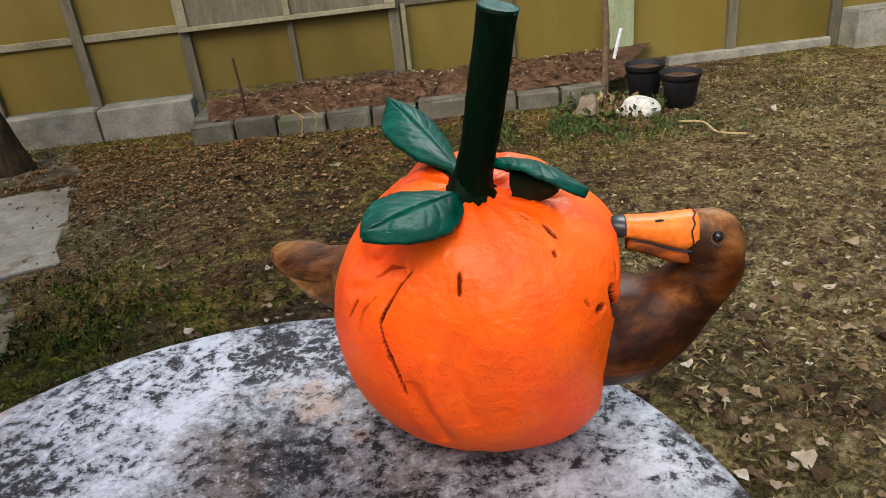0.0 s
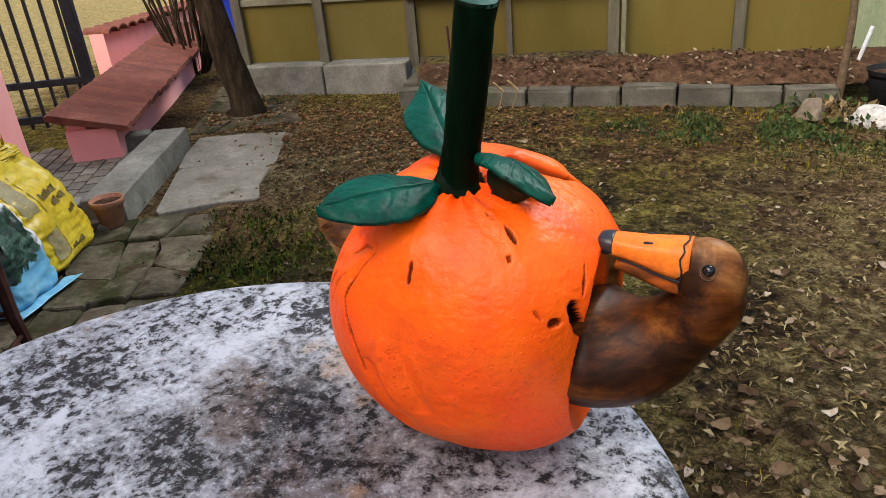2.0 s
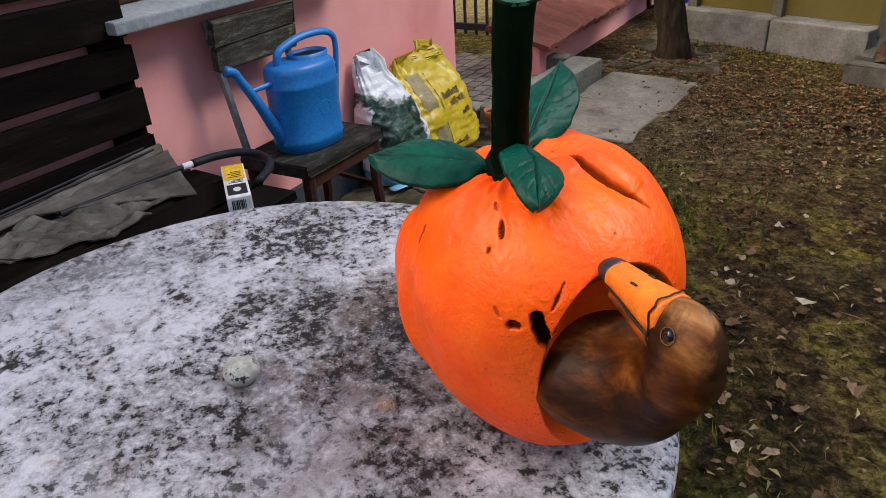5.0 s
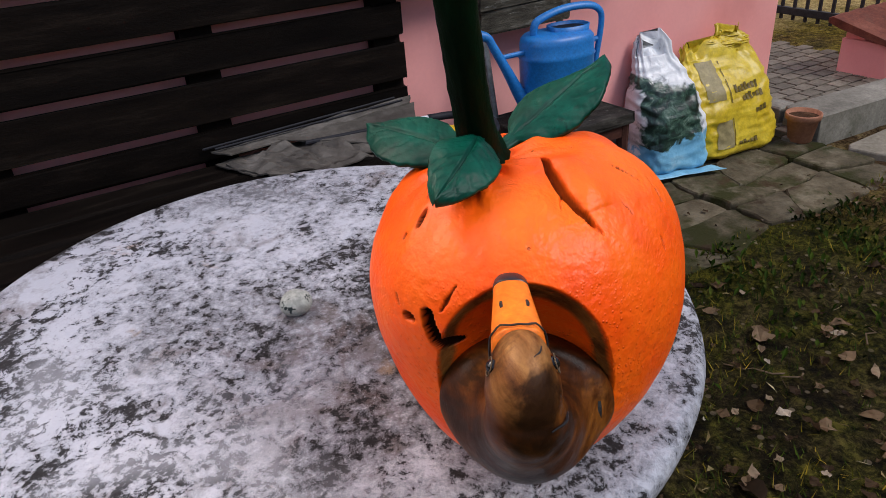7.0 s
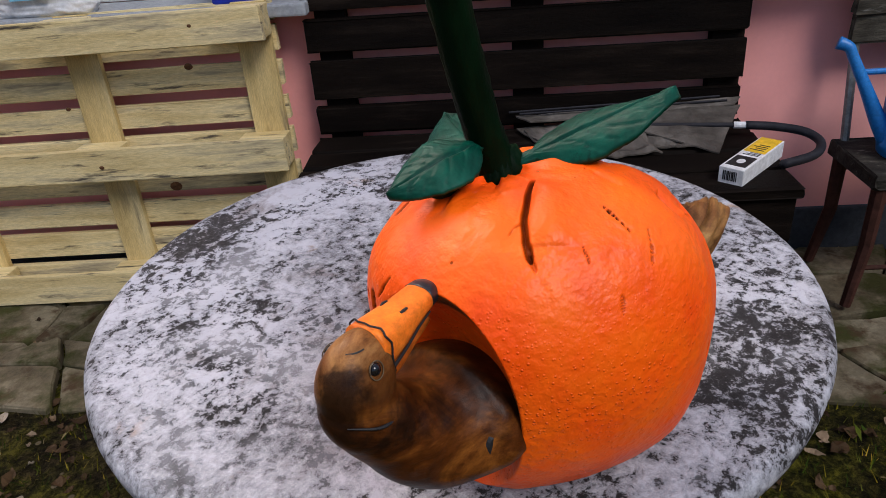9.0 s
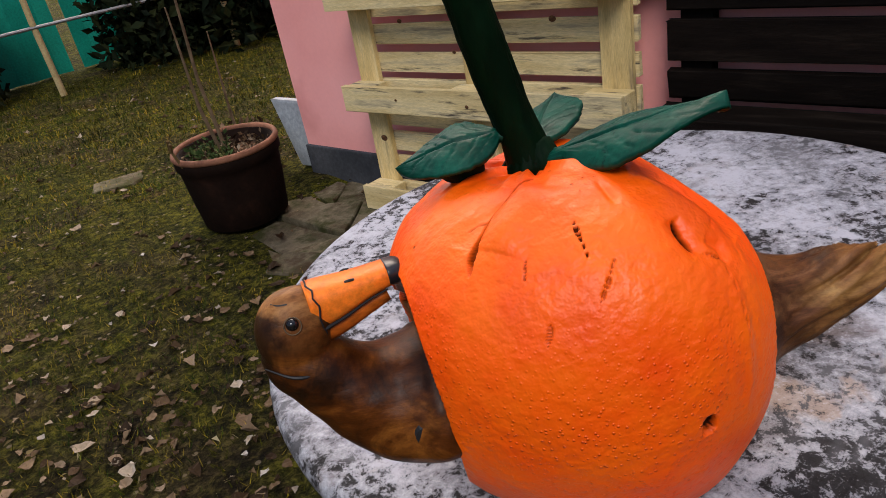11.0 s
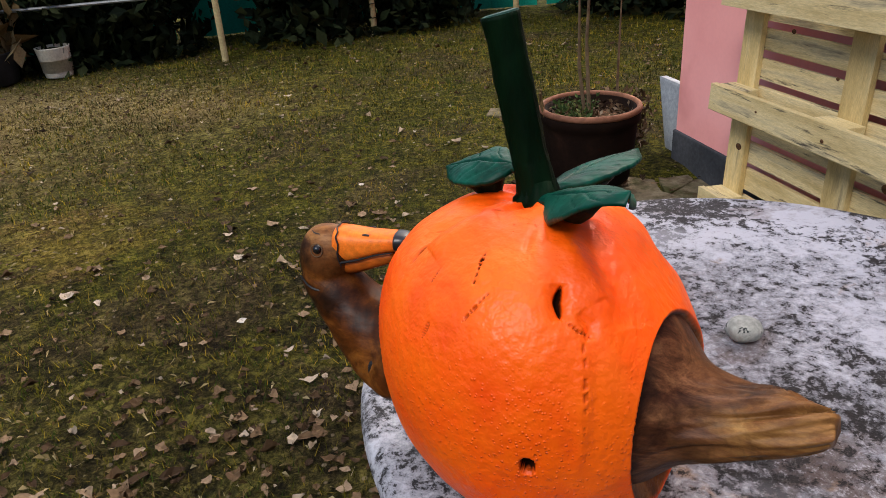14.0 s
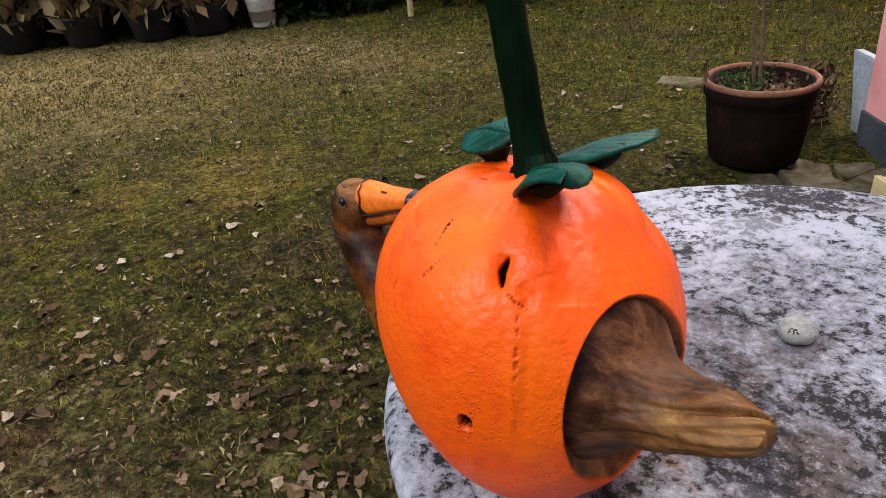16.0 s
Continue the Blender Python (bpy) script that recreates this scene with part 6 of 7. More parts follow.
def build_sill_things():
    t = thing("grey_tub", HF(2.0, 0.035, 0.89), "cloudy grey plastic tub standing on the window sill", "tub")
    part("body", lathe(bmesh.new(), [(0.070, 0.0), (0.076, 0.005), (0.088, 0.17), (0.093, 0.175), (0.092, 0.185), (0.084, 0.185), (0.07, 0.02)], 32), GREYBUCKET, t, smooth=True)
    t = thing("blue_crate", HF(-0.04, 0.03, 0.875), "blue plastic crate on the window sill", "crate")
    part("body", boxed(-0.0, 0.16, -0.06, 0.06, 0.0, 0.16, 0.01), BARREL, t)
    part("rim", boxed(-0.006, 0.166, -0.066, 0.066, 0.16, 0.175, 0.004), BARREL, t)
    t = thing("white_bag", HF(-0.72, 0.04, 0.875), "crumpled white and pale blue bag on the window sill", "bag")
    part("body", sack(0.34, 0.11, 0.22, 3.3, neck=0.7), WHITEBAG, t, smooth=True)
    part("label", boxed(-0.06, 0.05, 0.058, 0.062, 0.05, 0.12), LBLUEBAG, t, "pale blue label")


# ---------- low wall, kerb, drive gate ----------
def build_low_wall():
    wl = new("low_wall")
    wl.matrix_world = HF(4.06, -0.02)
    tagged(wl, "low pink garden wall with a red tiled coping", "wall", kind="structure")
    part("wall_core", boxed(-5.3, 0.0, -0.14, 0.13, -0.05, 0.195), PINK, wl)
    me = None
    for i in range(44):
        bm = bmesh.new()
        # one course of coping: sloping tile with a lip
        pts = [(-0.21, 0.275), (-0.21, 0.298), (-0.185, 0.306), (0.205, 0.205), (0.212, 0.182), (0.175, 0.174), (0.12, 0.197), (-0.14, 0.250)]
        rings = [[(x, y, z) for y, z in pts] for x in (-0.116, 0.0)]
        if me is None:
            loft(bm, rings)
            me = finish("coping_tile", bm, TILE)
        else:
            bm.free()
        ob = new("coping_tile", me)
        ob.parent = wl
        ob.matrix_basis = pose(0.03 - 0.121 * i, 0.004 * noise.noise((i, 0, 0)), 0.004 * noise.noise((i * 1.7, 4, 0)), rng.uniform(-1.5, 1.5), 5 + rng.uniform(-2.5, 2.5), rng.uniform(-1.5, 1.5))
    part("wall_upper", boxed(-5.28, -0.02, -0.135, -0.03, 0.196, 0.222), PINK, wl)
    # wall beyond the gate, with wavy tiles on top
    w2 = new("street_wall")
    w2.matrix_world = HF(6.45, -0.62)
    tagged(w2, "pink street wall topped with wavy red tiles", "wall", kind="structure")
    a = math.atan2(0.70, 1.9)
    rot = Matrix.Rotation(-a, 4, "Z")
    part("wall_core", boxed(-2.1, 0.0, -0.07, 0.07, -0.05, 0.40), PINK, w2, m=rot)
    rt = None
    for i in range(16):
        if rt is None:
            bm = bmesh.new()
            arc = [(0.07 * math.cos(b), 0.05 * math.sin(b)) for b in np.linspace(0, math.pi, 9)] + [(0.055 * math.cos(b), 0.036 * math.sin(b)) for b in np.linspace(math.pi, 0, 9)]
            loft(bm, [[(x, y, z) for x, z in arc] for y in (-0.13, 0.13)])
            rt = finish("ridge_tile", bm, TILE)
        ob = new("ridge_tile", rt)
        ob.parent = w2
        ob.matrix_basis = rot @ Matrix.Translation((-0.07 - 0.132 * i, 0, 0.398))


def build_kerb():
    k = new("kerb")
    k.matrix_world = HF(0, 0)
    tagged(k, "pale concrete kerb edging the drive", "kerb", kind="structure")
    part("kerb_stone", boxed(-1.12, 0.0, -0.095, 0.095, -0.05, 0.105, 0.014, 0.003, 2), CONCRETE, k, m=pose(-3.13, 0.265, 0, 0, 0, -4.5))
    part("kerb_stone", boxed(-4.29, -4.17, 0.06, 0.235, -0.05, 0.105, 0.012, 0.003, 3), CONCRETE, k)
    part("kerb_stone", boxed(-3.25, -3.13, 0.0, 0.155, -0.05, 0.09, 0.012, 0.003, 4), CONCRETE, k)


def build_gate():
    g = thing("drive_gate", HF(5.05, -0.33, 0.0) @ pose(0, 0, 0, 0, 0, 90), "black iron bar gate across the drive", "gate")
    L = 2.15
    for z, h in ((0.035, 0.05), (0.27, 0.045), (1.15, 0.04)):
        part("rail", boxed(-L, 0, -0.018, 0.018, z, z + h, 0.004), IRON, g)
    for i in range(23):
        x = -0.03 - i * (L - 0.06) / 22
        part("bar", boxed(x - 0.009, x + 0.009, -0.009, 0.009, 0.0, 1.2), IRON, g)
    part("post", boxed(-L - 0.07, -L, -0.035, 0.035, -0.03, 1.4, 0.005), IRON, g)
    part("post", boxed(0.0, 0.07, -0.035, 0.035, -0.03, 1.4, 0.005), IRON, g)


# ---------- fence, bed and what stands before it ----------
FS = math.atan(0.21)


def fpt(x, back=0.0, z=0.0):
    """A place on the fence line."""
    return Vector((x - back * math.sin(FS), 5.22 + 0.21 * x + back * math.cos(FS), z))


def build_fence():
    f = new("fence")
    f.matrix_world = Matrix.Translation((0, 5.22, 0)) @ Matrix.Rotation(FS, 4, "Z")
    tagged(f, "tall fence of yellowed panels between grey posts", "fence", kind="structure")
    k = 1 / math.cos(FS)
    posts = [x * k for x in (-3.12, -2.51, -1.86, -0.53, 0.22, 1.0, 1.77, 2.52, 3.3, 4.1, 4.9, 5.7, 6.5)]
    for i, x in enumerate(posts):
        z0 = 0.0 if x > -0.6 else 0.19
        part("fence_post", boxed(x - 0.035, x + 0.035, -0.035, 0.035, z0 - 0.05, 2.0, 0.004, 0.003, i), FRAMEW, f)
    for i, (a, b) in enumerate(zip(posts, posts[1:])):
        z0 = 0.20 if b < -0.4 else 0.05
        part("fence_panel", boxed(a + 0.036, b - 0.036, 0.0, 0.018, z0, 0.60), FENCE, f)
        part("fence_panel", boxed(a + 0.036, b - 0.036, 0.0, 0.018, 0.645, 1.95), FENCE, f)
        part("fence_rail", boxed(a + 0.036, b - 0.036, -0.02, 0.03, 0.60, 0.645, 0.004), PALEWOOD if i < 2 else (FENCE if i > 3 else FRAMEW), f)
    x = -1.2 * k
    part("fence_post", boxed(x - 0.02, x + 0.02, -0.022, 0.0, 0.18, 0.60, 0.003), FRAMEW, f)
    # old frame leaning before the third panel
    fr = thing("old_window_frame", Matrix.Translation(fpt(-1.20, -0.05, 0.60)) @ Matrix.Rotation(FS, 4, "Z") @ pose(0, 0, 0, -2, 0, 0), "grey wooden frame fixed on the fence", "frame")
    for a in ((-0.70, 0.70, 0.0, 0.03), (-0.70, 0.70, 0.9, 0.95), (-0.70, -0.63, 0.03, 0.9), (0.63, 0.70, 0.03, 0.9), (-0.02, 0.02, 0.03, 0.9)):
        part("frame_bar", boxed(a[0], a[1], -0.02, 0.015, a[2], a[3], 0.004), PALEWOOD, fr)
    part("frame_sheet", boxed(-0.63, 0.63, -0.004, 0.004, 0.03, 0.9), FRAMEW, fr, "dull grey sheet in the frame")
    b = new("batten")
    b.matrix_world = Matrix.Translation(fpt(-0.47, -0.05, 0.0)) @ Matrix.Rotation(FS, 4, "Z")
    tagged(b, "narrow pale upright batten on the fence", "batten", kind="structure")
    part("batten_bar", boxed(-0.014, 0.014, -0.02, 0.01, 0.0, 0.62, 0.003), PALEWOOD, b)
    d = new("door_1")
    d.matrix_world = Matrix.Translation(fpt(0.96, -0.05, 0.0)) @ Matrix.Rotation(FS, 4, "Z")
    tagged(d, "pale green wooden door post in the fence", "door post", kind="structure")
    part("door_post", boxed(-0.10, 0.10, -0.02, 0.014, 0.0, 2.0, 0.005), GREYGREEN, d)
    # concrete footing
    ft = new("footing")
    ft.matrix_world = Matrix.Translation((0, 5.22, 0)) @ Matrix.Rotation(FS, 4, "Z")
    tagged(ft, "grey concrete footing under the fence", "footing", kind="structure")
    part("footing_block", boxed(-3.3, -2.55, -0.16, 0.09, -0.05, 0.195, 0.012, 0.003, 1), CONCRETE, ft)
    part("footing_block", boxed(-2.54, -1.93, -0.16, 0.09, -0.05, 0.19, 0.012, 0.003, 2), CONCRETE, ft)
    part("footing_block", boxed(1.35, 2.55, -0.05, 0.09, -0.05, 0.05, 0.01, 0.003, 3), CONCRETE, ft)
    part("footing_block", boxed(2.62, 3.3, -0.22, 0.08, -0.05, 0.24, 0.012, 0.004, 4), CONCRETE, ft)
    part("footing_block", boxed(2.86, 3.6, -0.5, -0.24, -0.05, 0.15, 0.012, 0.004, 5), BLOCK, ft)


GREYGREEN = surface("faded_green_paint", [(0.3, (0.20, 0.24, 0.13)), (0.7, (0.30, 0.33, 0.20))], 5, 0.7, 0.2, 50, stretch=(3, 3, 0.5))


def bed_height(x, y, v):
    """Heaped, clodded soil that rises from the edging (v = 0) to the fence (v = 1)."""
    return 0.088 + 0.05 * math.sin(math.pi * v) + 0.07 * v + (0.010 + 0.02 * v) * noise.noise((x * 3, y * 3, 0)) + 0.016 * noise.noise((x * 11, y * 11, 5)) + 0.012 * noise.noise((x * 27, y * 27, 2))


def build_bed():
    a, b = Vector((-1.75, 4.33)), Vector((0.95, 4.68))
    d = b - a
    ang = math.degrees(math.atan2(d.y, d.x))
    k = new("bed_edging")
    k.matrix_world = W(a.x, a.y, 0, ang)
    tagged(k, "row of weathered concrete blocks edging a soil bed", "edging", kind="structure")
    x = 0.0
    i = 0
    while x < 2.40:
        w = rng.uniform(0.265, 0.33)
        i += 1
        part("edging_block", boxed(x, x + w - 0.012, 0.0, 0.10, -0.05, 0.094 + rng.uniform(-0.012, 0.012), 0.016, 0.005, i), BLOCK, k, m=pose(0, 0, 0, 0, 0, 0))
        x += w
    part("edging_block", boxed(-0.005, 0.10, 0.105, 0.36, -0.05, 0.12, 0.012, 0.004, 41), BLOCK, k)
    part("edging_block", boxed(-0.005, 0.10, 0.37, 0.62, -0.05, 0.12, 0.012, 0.004, 42), BLOCK, k)
    # heaped soil
    bm = bmesh.new()
    n, mrow = 150, 40
    V = []
    for j in range(mrow + 1):
        for i in range(n + 1):
            u, v = i / n, j / mrow
            p = a + d * (0.03 + 0.96 * u)
            q = fpt(-1.8 + 3.0 * u, -0.03)
            x, y = p.x * (1 - v) + q.x * v, (p.y + 0.10) * (1 - v) + q.y * v
            V.append(bm.verts.new((x, y, bed_height(x, y, v))))
    for j in range(mrow):
        for i in range(n):
            c = j * (n + 1) + i
            bm.faces.new((V[c], V[c + 1], V[c + n + 2], V[c + n + 1]))
    solo("bed_soil", bm, SOIL, Matrix.Identity(4), "bare dug brown soil in the bed", "soil", kind="structure", smooth=True)


def rock(name, m, r, squash, seed, mat, label):
    bm = bmesh.new()
    bmesh.ops.create_icosphere(bm, subdivisions=3, radius=1)
    for v in bm.verts:
        p = v.co.copy()
        k = 1 + 0.28 * noise.noise(p * 1.3 + Vector((seed, 0, 0))) + 0.08 * noise.noise(p * 4 + Vector((0, seed, 0)))
        v.co = Vector((p.x * r * k, p.y * r * 0.8 * k, max(-0.3 * r, p.z * r * squash * k)))
    return solo(name, bm, mat, m, label, "rock")


def build_by_fence():
    solo("rusty_rod", tube(bmesh.new(), [(0, 0, 0), (0.004, 0, 0.2), (-0.006, 0, 0.40)], 0.008, 8), CHAIRLEG, W(-1.45, 4.52, 0.06), "thin rusty rod stuck in the bed", "rod")
    flowerpot("plant_pot", W(1.03, 4.66), 0.125, 0.20, "black plastic plant pot before the fence", BLACKP, rim=False)
    flowerpot("plant_pot", W(1.195, 4.42), 0.122, 0.19, "black plastic plant pot standing beside another", BLACKP, rim=False)
    rock("pale_stone", W(0.945, 4.34, 0.01), 0.115, 0.75, 2.0, ROCKM, "rough whitish stone beside the pots")
    rock("brown_stone", W(0.66, 4.34, 0.03), 0.065, 1.3, 5.0, ROCKB, "upright brown stone at the bed edge")
    t = thing("sapling", W(0.80, 4.72), "thin bare sapling tied beside the bed", "sapling")
    part("trunk", tube(bmesh.new(), [(0, 0, 0), (0.01, 0, 0.4), (-0.02, 0.01, 1.0), (0.02, 0, 1.7)], [0.024, 0.02, 0.016, 0.008], 10), TWIG, t)
    for k in range(5):
        a = 1.3 * k
        z = 0.7 + 0.2 * k
        part("branch", tube(bmesh.new(), [(-0.01, 0, z), (0.16 * math.cos(a), 0.16 * math.sin(a), z + 0.22), (0.25 * math.cos(a), 0.25 * math.sin(a), z + 0.5)], [0.007, 0.005, 0.002], 6), TWIG, t)
    solo("white_stick", tube(bmesh.new(), [(0, 0, 0), (0.03, 0.0, 0.13), (0.062, 0.0, 0.27)], [0.008, 0.011, 0.012], 10), WHITEP, W(0.872, 5.0, 0.085), "short white stick leaning in the bed", "stick")
    heap = thing("weed_heap", W(0.80, 4.42), "heap of dry stalks and weeds beside the bed", "weeds")
    cloud_part("dry_leaves", leaf_cloud(420, (0.26, 0.20, 0.10), 61, 0.055, -0.02, lambda p, r: p[0] ** 2 + p[1] ** 2 < 1 and p[2] < 1 - 1.6 * math.hypot(p[0], p[1]), 0.3), DRYLEAF, heap)
    cloud_part("green_leaves", leaf_cloud(260, (0.34, 0.26, 0.07), 62, 0.04, -0.02, lambda p, r: p[0] ** 2 + p[1] ** 2 < 1, 0.4), WEED, heap)
    solo("twig", tube(bmesh.new(), curve([(0, 0, 0.012), (0.10, -0.10, 0.03), (0.14, -0.22, 0.012), (0.27, -0.28, 0.01)], 4), 0.006, 6), STRAWM, W(1.12, 4.05), "pale bent twig lying on the grass", "twig")
    for k, (x, y) in enumerate(((-1.05, 4.30), (-0.98, 4.36))):
        solo("dry_stalk", tube(bmesh.new(), curve([(0, 0, 0.0), (0.03, -0.01, 0.10), (-0.02, -0.02, 0.17), (0.05, -0.03, 0.12)], 4), 0.005, 6), STRAWM, W(x, y, 0.0), "dry bent stalk at the bed edge", "stalk")
    # tree trunk by the low wall
    t = thing("tree_trunk", W(-2.76, 4.0), "bare dark tree trunk leaning beside the path", "tree")
    sp = curve([(0.03, 0, -0.02, 0.125), (0.015, 0.0, 0.12, 0.10), (-0.07, 0.0, 0.5, 0.090), (-0.18, 0.01, 1.2, 0.083), (-0.30, 0.02, 2.2, 0.07)], 6)
    bm = tube(bmesh.new(), [p[:3] for p in sp], [float(p[3]) for p in sp], 20)
    for v in bm.verts:
        v.co += 0.012 * Vector((noise.noise((v.co.x * 14, v.co.y * 14, v.co.z * 5)), noise.noise((v.co.y * 14, v.co.z * 5, v.co.x * 14)), 0))
    part("trunk", bm, BARK, t, smooth=True)
    for k in range(6):
        a = k * 1.05
        part("limb", tube(bmesh.new(), [(-0.23 - 0.012 * k, 0.02, 1.6 + 0.1 * k), (-0.27 + 0.5 * math.cos(a), 0.5 * math.sin(a), 2.1 + 0.12 * k), (-0.3 + 0.9 * math.cos(a), 0.9 * math.sin(a), 2.9)], [0.04, 0.025, 0.008], 8), BARK, t)
    t = thing("blue_barrel", W(-3.62, 5.25), "deep blue plastic barrel behind the tree trunk", "barrel")
    part("body", lathe(bmesh.new(), [(0.18, 0.0), (0.2, 0.02), (0.215, 0.3), (0.222, 0.32), (0.215, 0.34), (0.215, 0.62), (0.222, 0.64), (0.215, 0.66), (0.20, 0.9), (0.16, 0.92)], 36), BARREL, t, smooth=True)
    # dead ivy and twigs behind the low wall
    t = thing("bare_shrub", W(-4.15, 5.1), "bare dark twiggy shrub beyond the low wall", "shrub")
    r = random.Random(31)
    for k in range(34):
        a, rr = r.uniform(0, 6.28), r.uniform(0.05, 0.35)
        part("stem", tube(bmesh.new(), [(0.1 * math.cos(a), 0.1 * math.sin(a), 0), (rr * math.cos(a), rr * math.sin(a), r.uniform(0.4, 0.7)), (1.6 * rr * math.cos(a + 0.4), 1.6 * rr * math.sin(a + 0.4), r.uniform(0.9, 1.6))], [0.014, 0.009, 0.003], 6), BARK, t)


# ---------- far side: big pot, hedge, poles ----------
def leaf_cloud(n, ext, seed, size, z0=0.0, shape=None, lean=0.6):
    """Many small bent leaves filling an uneven crown."""
    r = np.random.RandomState(seed)
    verts, faces = [], []
    k = 0
    while k < n:
        p = r.uniform(-1, 1, 3)
        if shape and not shape(p, r):
            continue
        c = np.array((p[0] * ext[0], p[1] * ext[1], z0 + (p[2] + 1) / 2 * ext[2]))
        d = r.normal(size=3)
        d[2] += lean
        d /= np.linalg.norm(d)
        s = np.cross(d, r.normal(size=3))
        s /= np.linalg.norm(s) + 1e-9
        L = size * r.uniform(0.6, 1.4)
        w = L * 0.28
        b = len(verts)
        verts += [tuple(c), tuple(c + d * L * 0.5 + s * w), tuple(c + d * L + np.cross(d, s) * L * 0.15), tuple(c + d * L * 0.5 - s * w)]
        faces.append((b, b + 1, b + 2, b + 3))
        k += 1
    return verts, faces


def cloud_part(name, data, mat, parent, label=""):
    me = bpy.data.meshes.new(name)
    me.from_pydata(data[0], [], data[1])
    me.materials.append(mat)
    ob = new(name, me)
    ob.parent = parent
    return tagged(ob, label)


def build_big_pot():
    t = thing("big_plant_pot", W(0.515, -1.665) @ Matrix.Diagonal((0.98, 0.98, 1.0, 1)), "large dark brown pot with weeds and a bare stem", "plant pot")
    R, h = 0.215, 0.335
    prof = [(0.176, 0.0), (0.182, 0.006), (0.197, 0.12), (0.208, 0.23), (0.211, 0.262), (0.222, 0.275), (0.222, h - 0.03), (0.216, h - 0.012), (0.192, h - 0.014), (0.186, h - 0.10)]
    part("body", lathe(bmesh.new(), prof, 44), POTDARK, t, smooth=True)
    rim = [(R + 0.012 * math.cos(a), h - 0.012 + 0.014 * math.sin(a)) for a in np.linspace(-1.2, 4.2, 12)]
    part("rim", lathe(bmesh.new(), [(0.216, h - 0.02)] + [(max(0.19, r), z) for r, z in rim] + [(0.188, h - 0.09)], 44, cap=False), POTRIM, t, "worn terracotta rim", smooth=True)
    part("soil", lathe(bmesh.new(), [(0.195, h - 0.075), (0.1, h - 0.055), (0.01, h - 0.06)], 28), SOIL, t, "dark soil")
    def dome(p, r):
        return p[0] ** 2 + p[1] ** 2 < 1
    cloud_part("weed_tuft", leaf_cloud(420, (0.16, 0.15, 0.06), 4, 0.022, h - 0.06, lambda p, r: dome(p, r) and p[0] > -0.1), WEED, t, "low green weeds")
    cloud_part("dry_tuft", leaf_cloud(360, (0.18, 0.17, 0.04), 5, 0.024, h - 0.065, dome, 0.2), DEADLEAF, t, "withered brown stalks")
    for k, (a, l) in enumerate(((0.0, 0.9), (0.5, 0.55))):
        part("stalk", tube(bmesh.new(), [(0.02 * k, 0.02, h - 0.05), (0.02 + 0.03 * k, 0.01, h + 0.3 * l), (-0.01 + 0.06 * k, 0.03, h + l)], [0.009, 0.007, 0.003], 8), TWIG, t, "thin bare stem")
    for x, y in ((0.19, 0.06), (0.18, 0.12)):
        part("dry_stalk", tube(bmesh.new(), [(x, y, h - 0.03), (x + 0.02, y, h + 0.04), (x + 0.015, y + 0.02, h + 0.08)], 0.006, 6), DRYLEAF, t)
    # slab and clutter at the house corner
    slab = boxed(-0.03, 0.22, -0.02, 0.02, 0.0, 0.32, 0.008, 0.004, 3)
    for w in slab.verts:
        if w.co.x > 0.05:
            w.co.x -= 0.15 * max(0.0, 1 - w.co.z / 0.32) ** 1.5
    solo("leaning_slab", slab, SLABBLUE, HF(-1.80, -0.03, 0.0) @ pose(0, 0, 0, 6, 0, 0), "pale blue-grey slab standing at the house corner", "slab")
    t = thing("dead_plant", HF(-2.08, 0.14), "withered dark plant beside the house corner", "plant")
    cloud_part("withered_leaves", leaf_cloud(900, (0.17, 0.15, 0.24), 8, 0.036, 0.0, dome), DEADLEAF, t)
    part("stem", tube(bmesh.new(), [(0, 0, 0), (0.02, 0, 0.3), (-0.03, 0.02, 0.7)], [0.01, 0.007, 0.003], 6), TWIG, t)
    solo("flat_stone", irregular_slab(bmesh.new(), 0, 0, 0.13, 0.09, -0.03, -0.002, 77), STONE, W(1.12, -2.62), "flat grey stone sunk in the lawn", "stone")


POTRIM = surface("dull_terracotta", [(0.3, (0.10, 0.040, 0.022)), (0.55, (0.24, 0.105, 0.06)), (0.75, (0.36, 0.18, 0.11))], 9, 0.8, 0.4, 60)
SLABBLUE = surface("blue_grey_slab", [(0.3, (0.24, 0.27, 0.29)), (0.7, (0.40, 0.44, 0.46))], 5, 0.7, 0.3, 50)


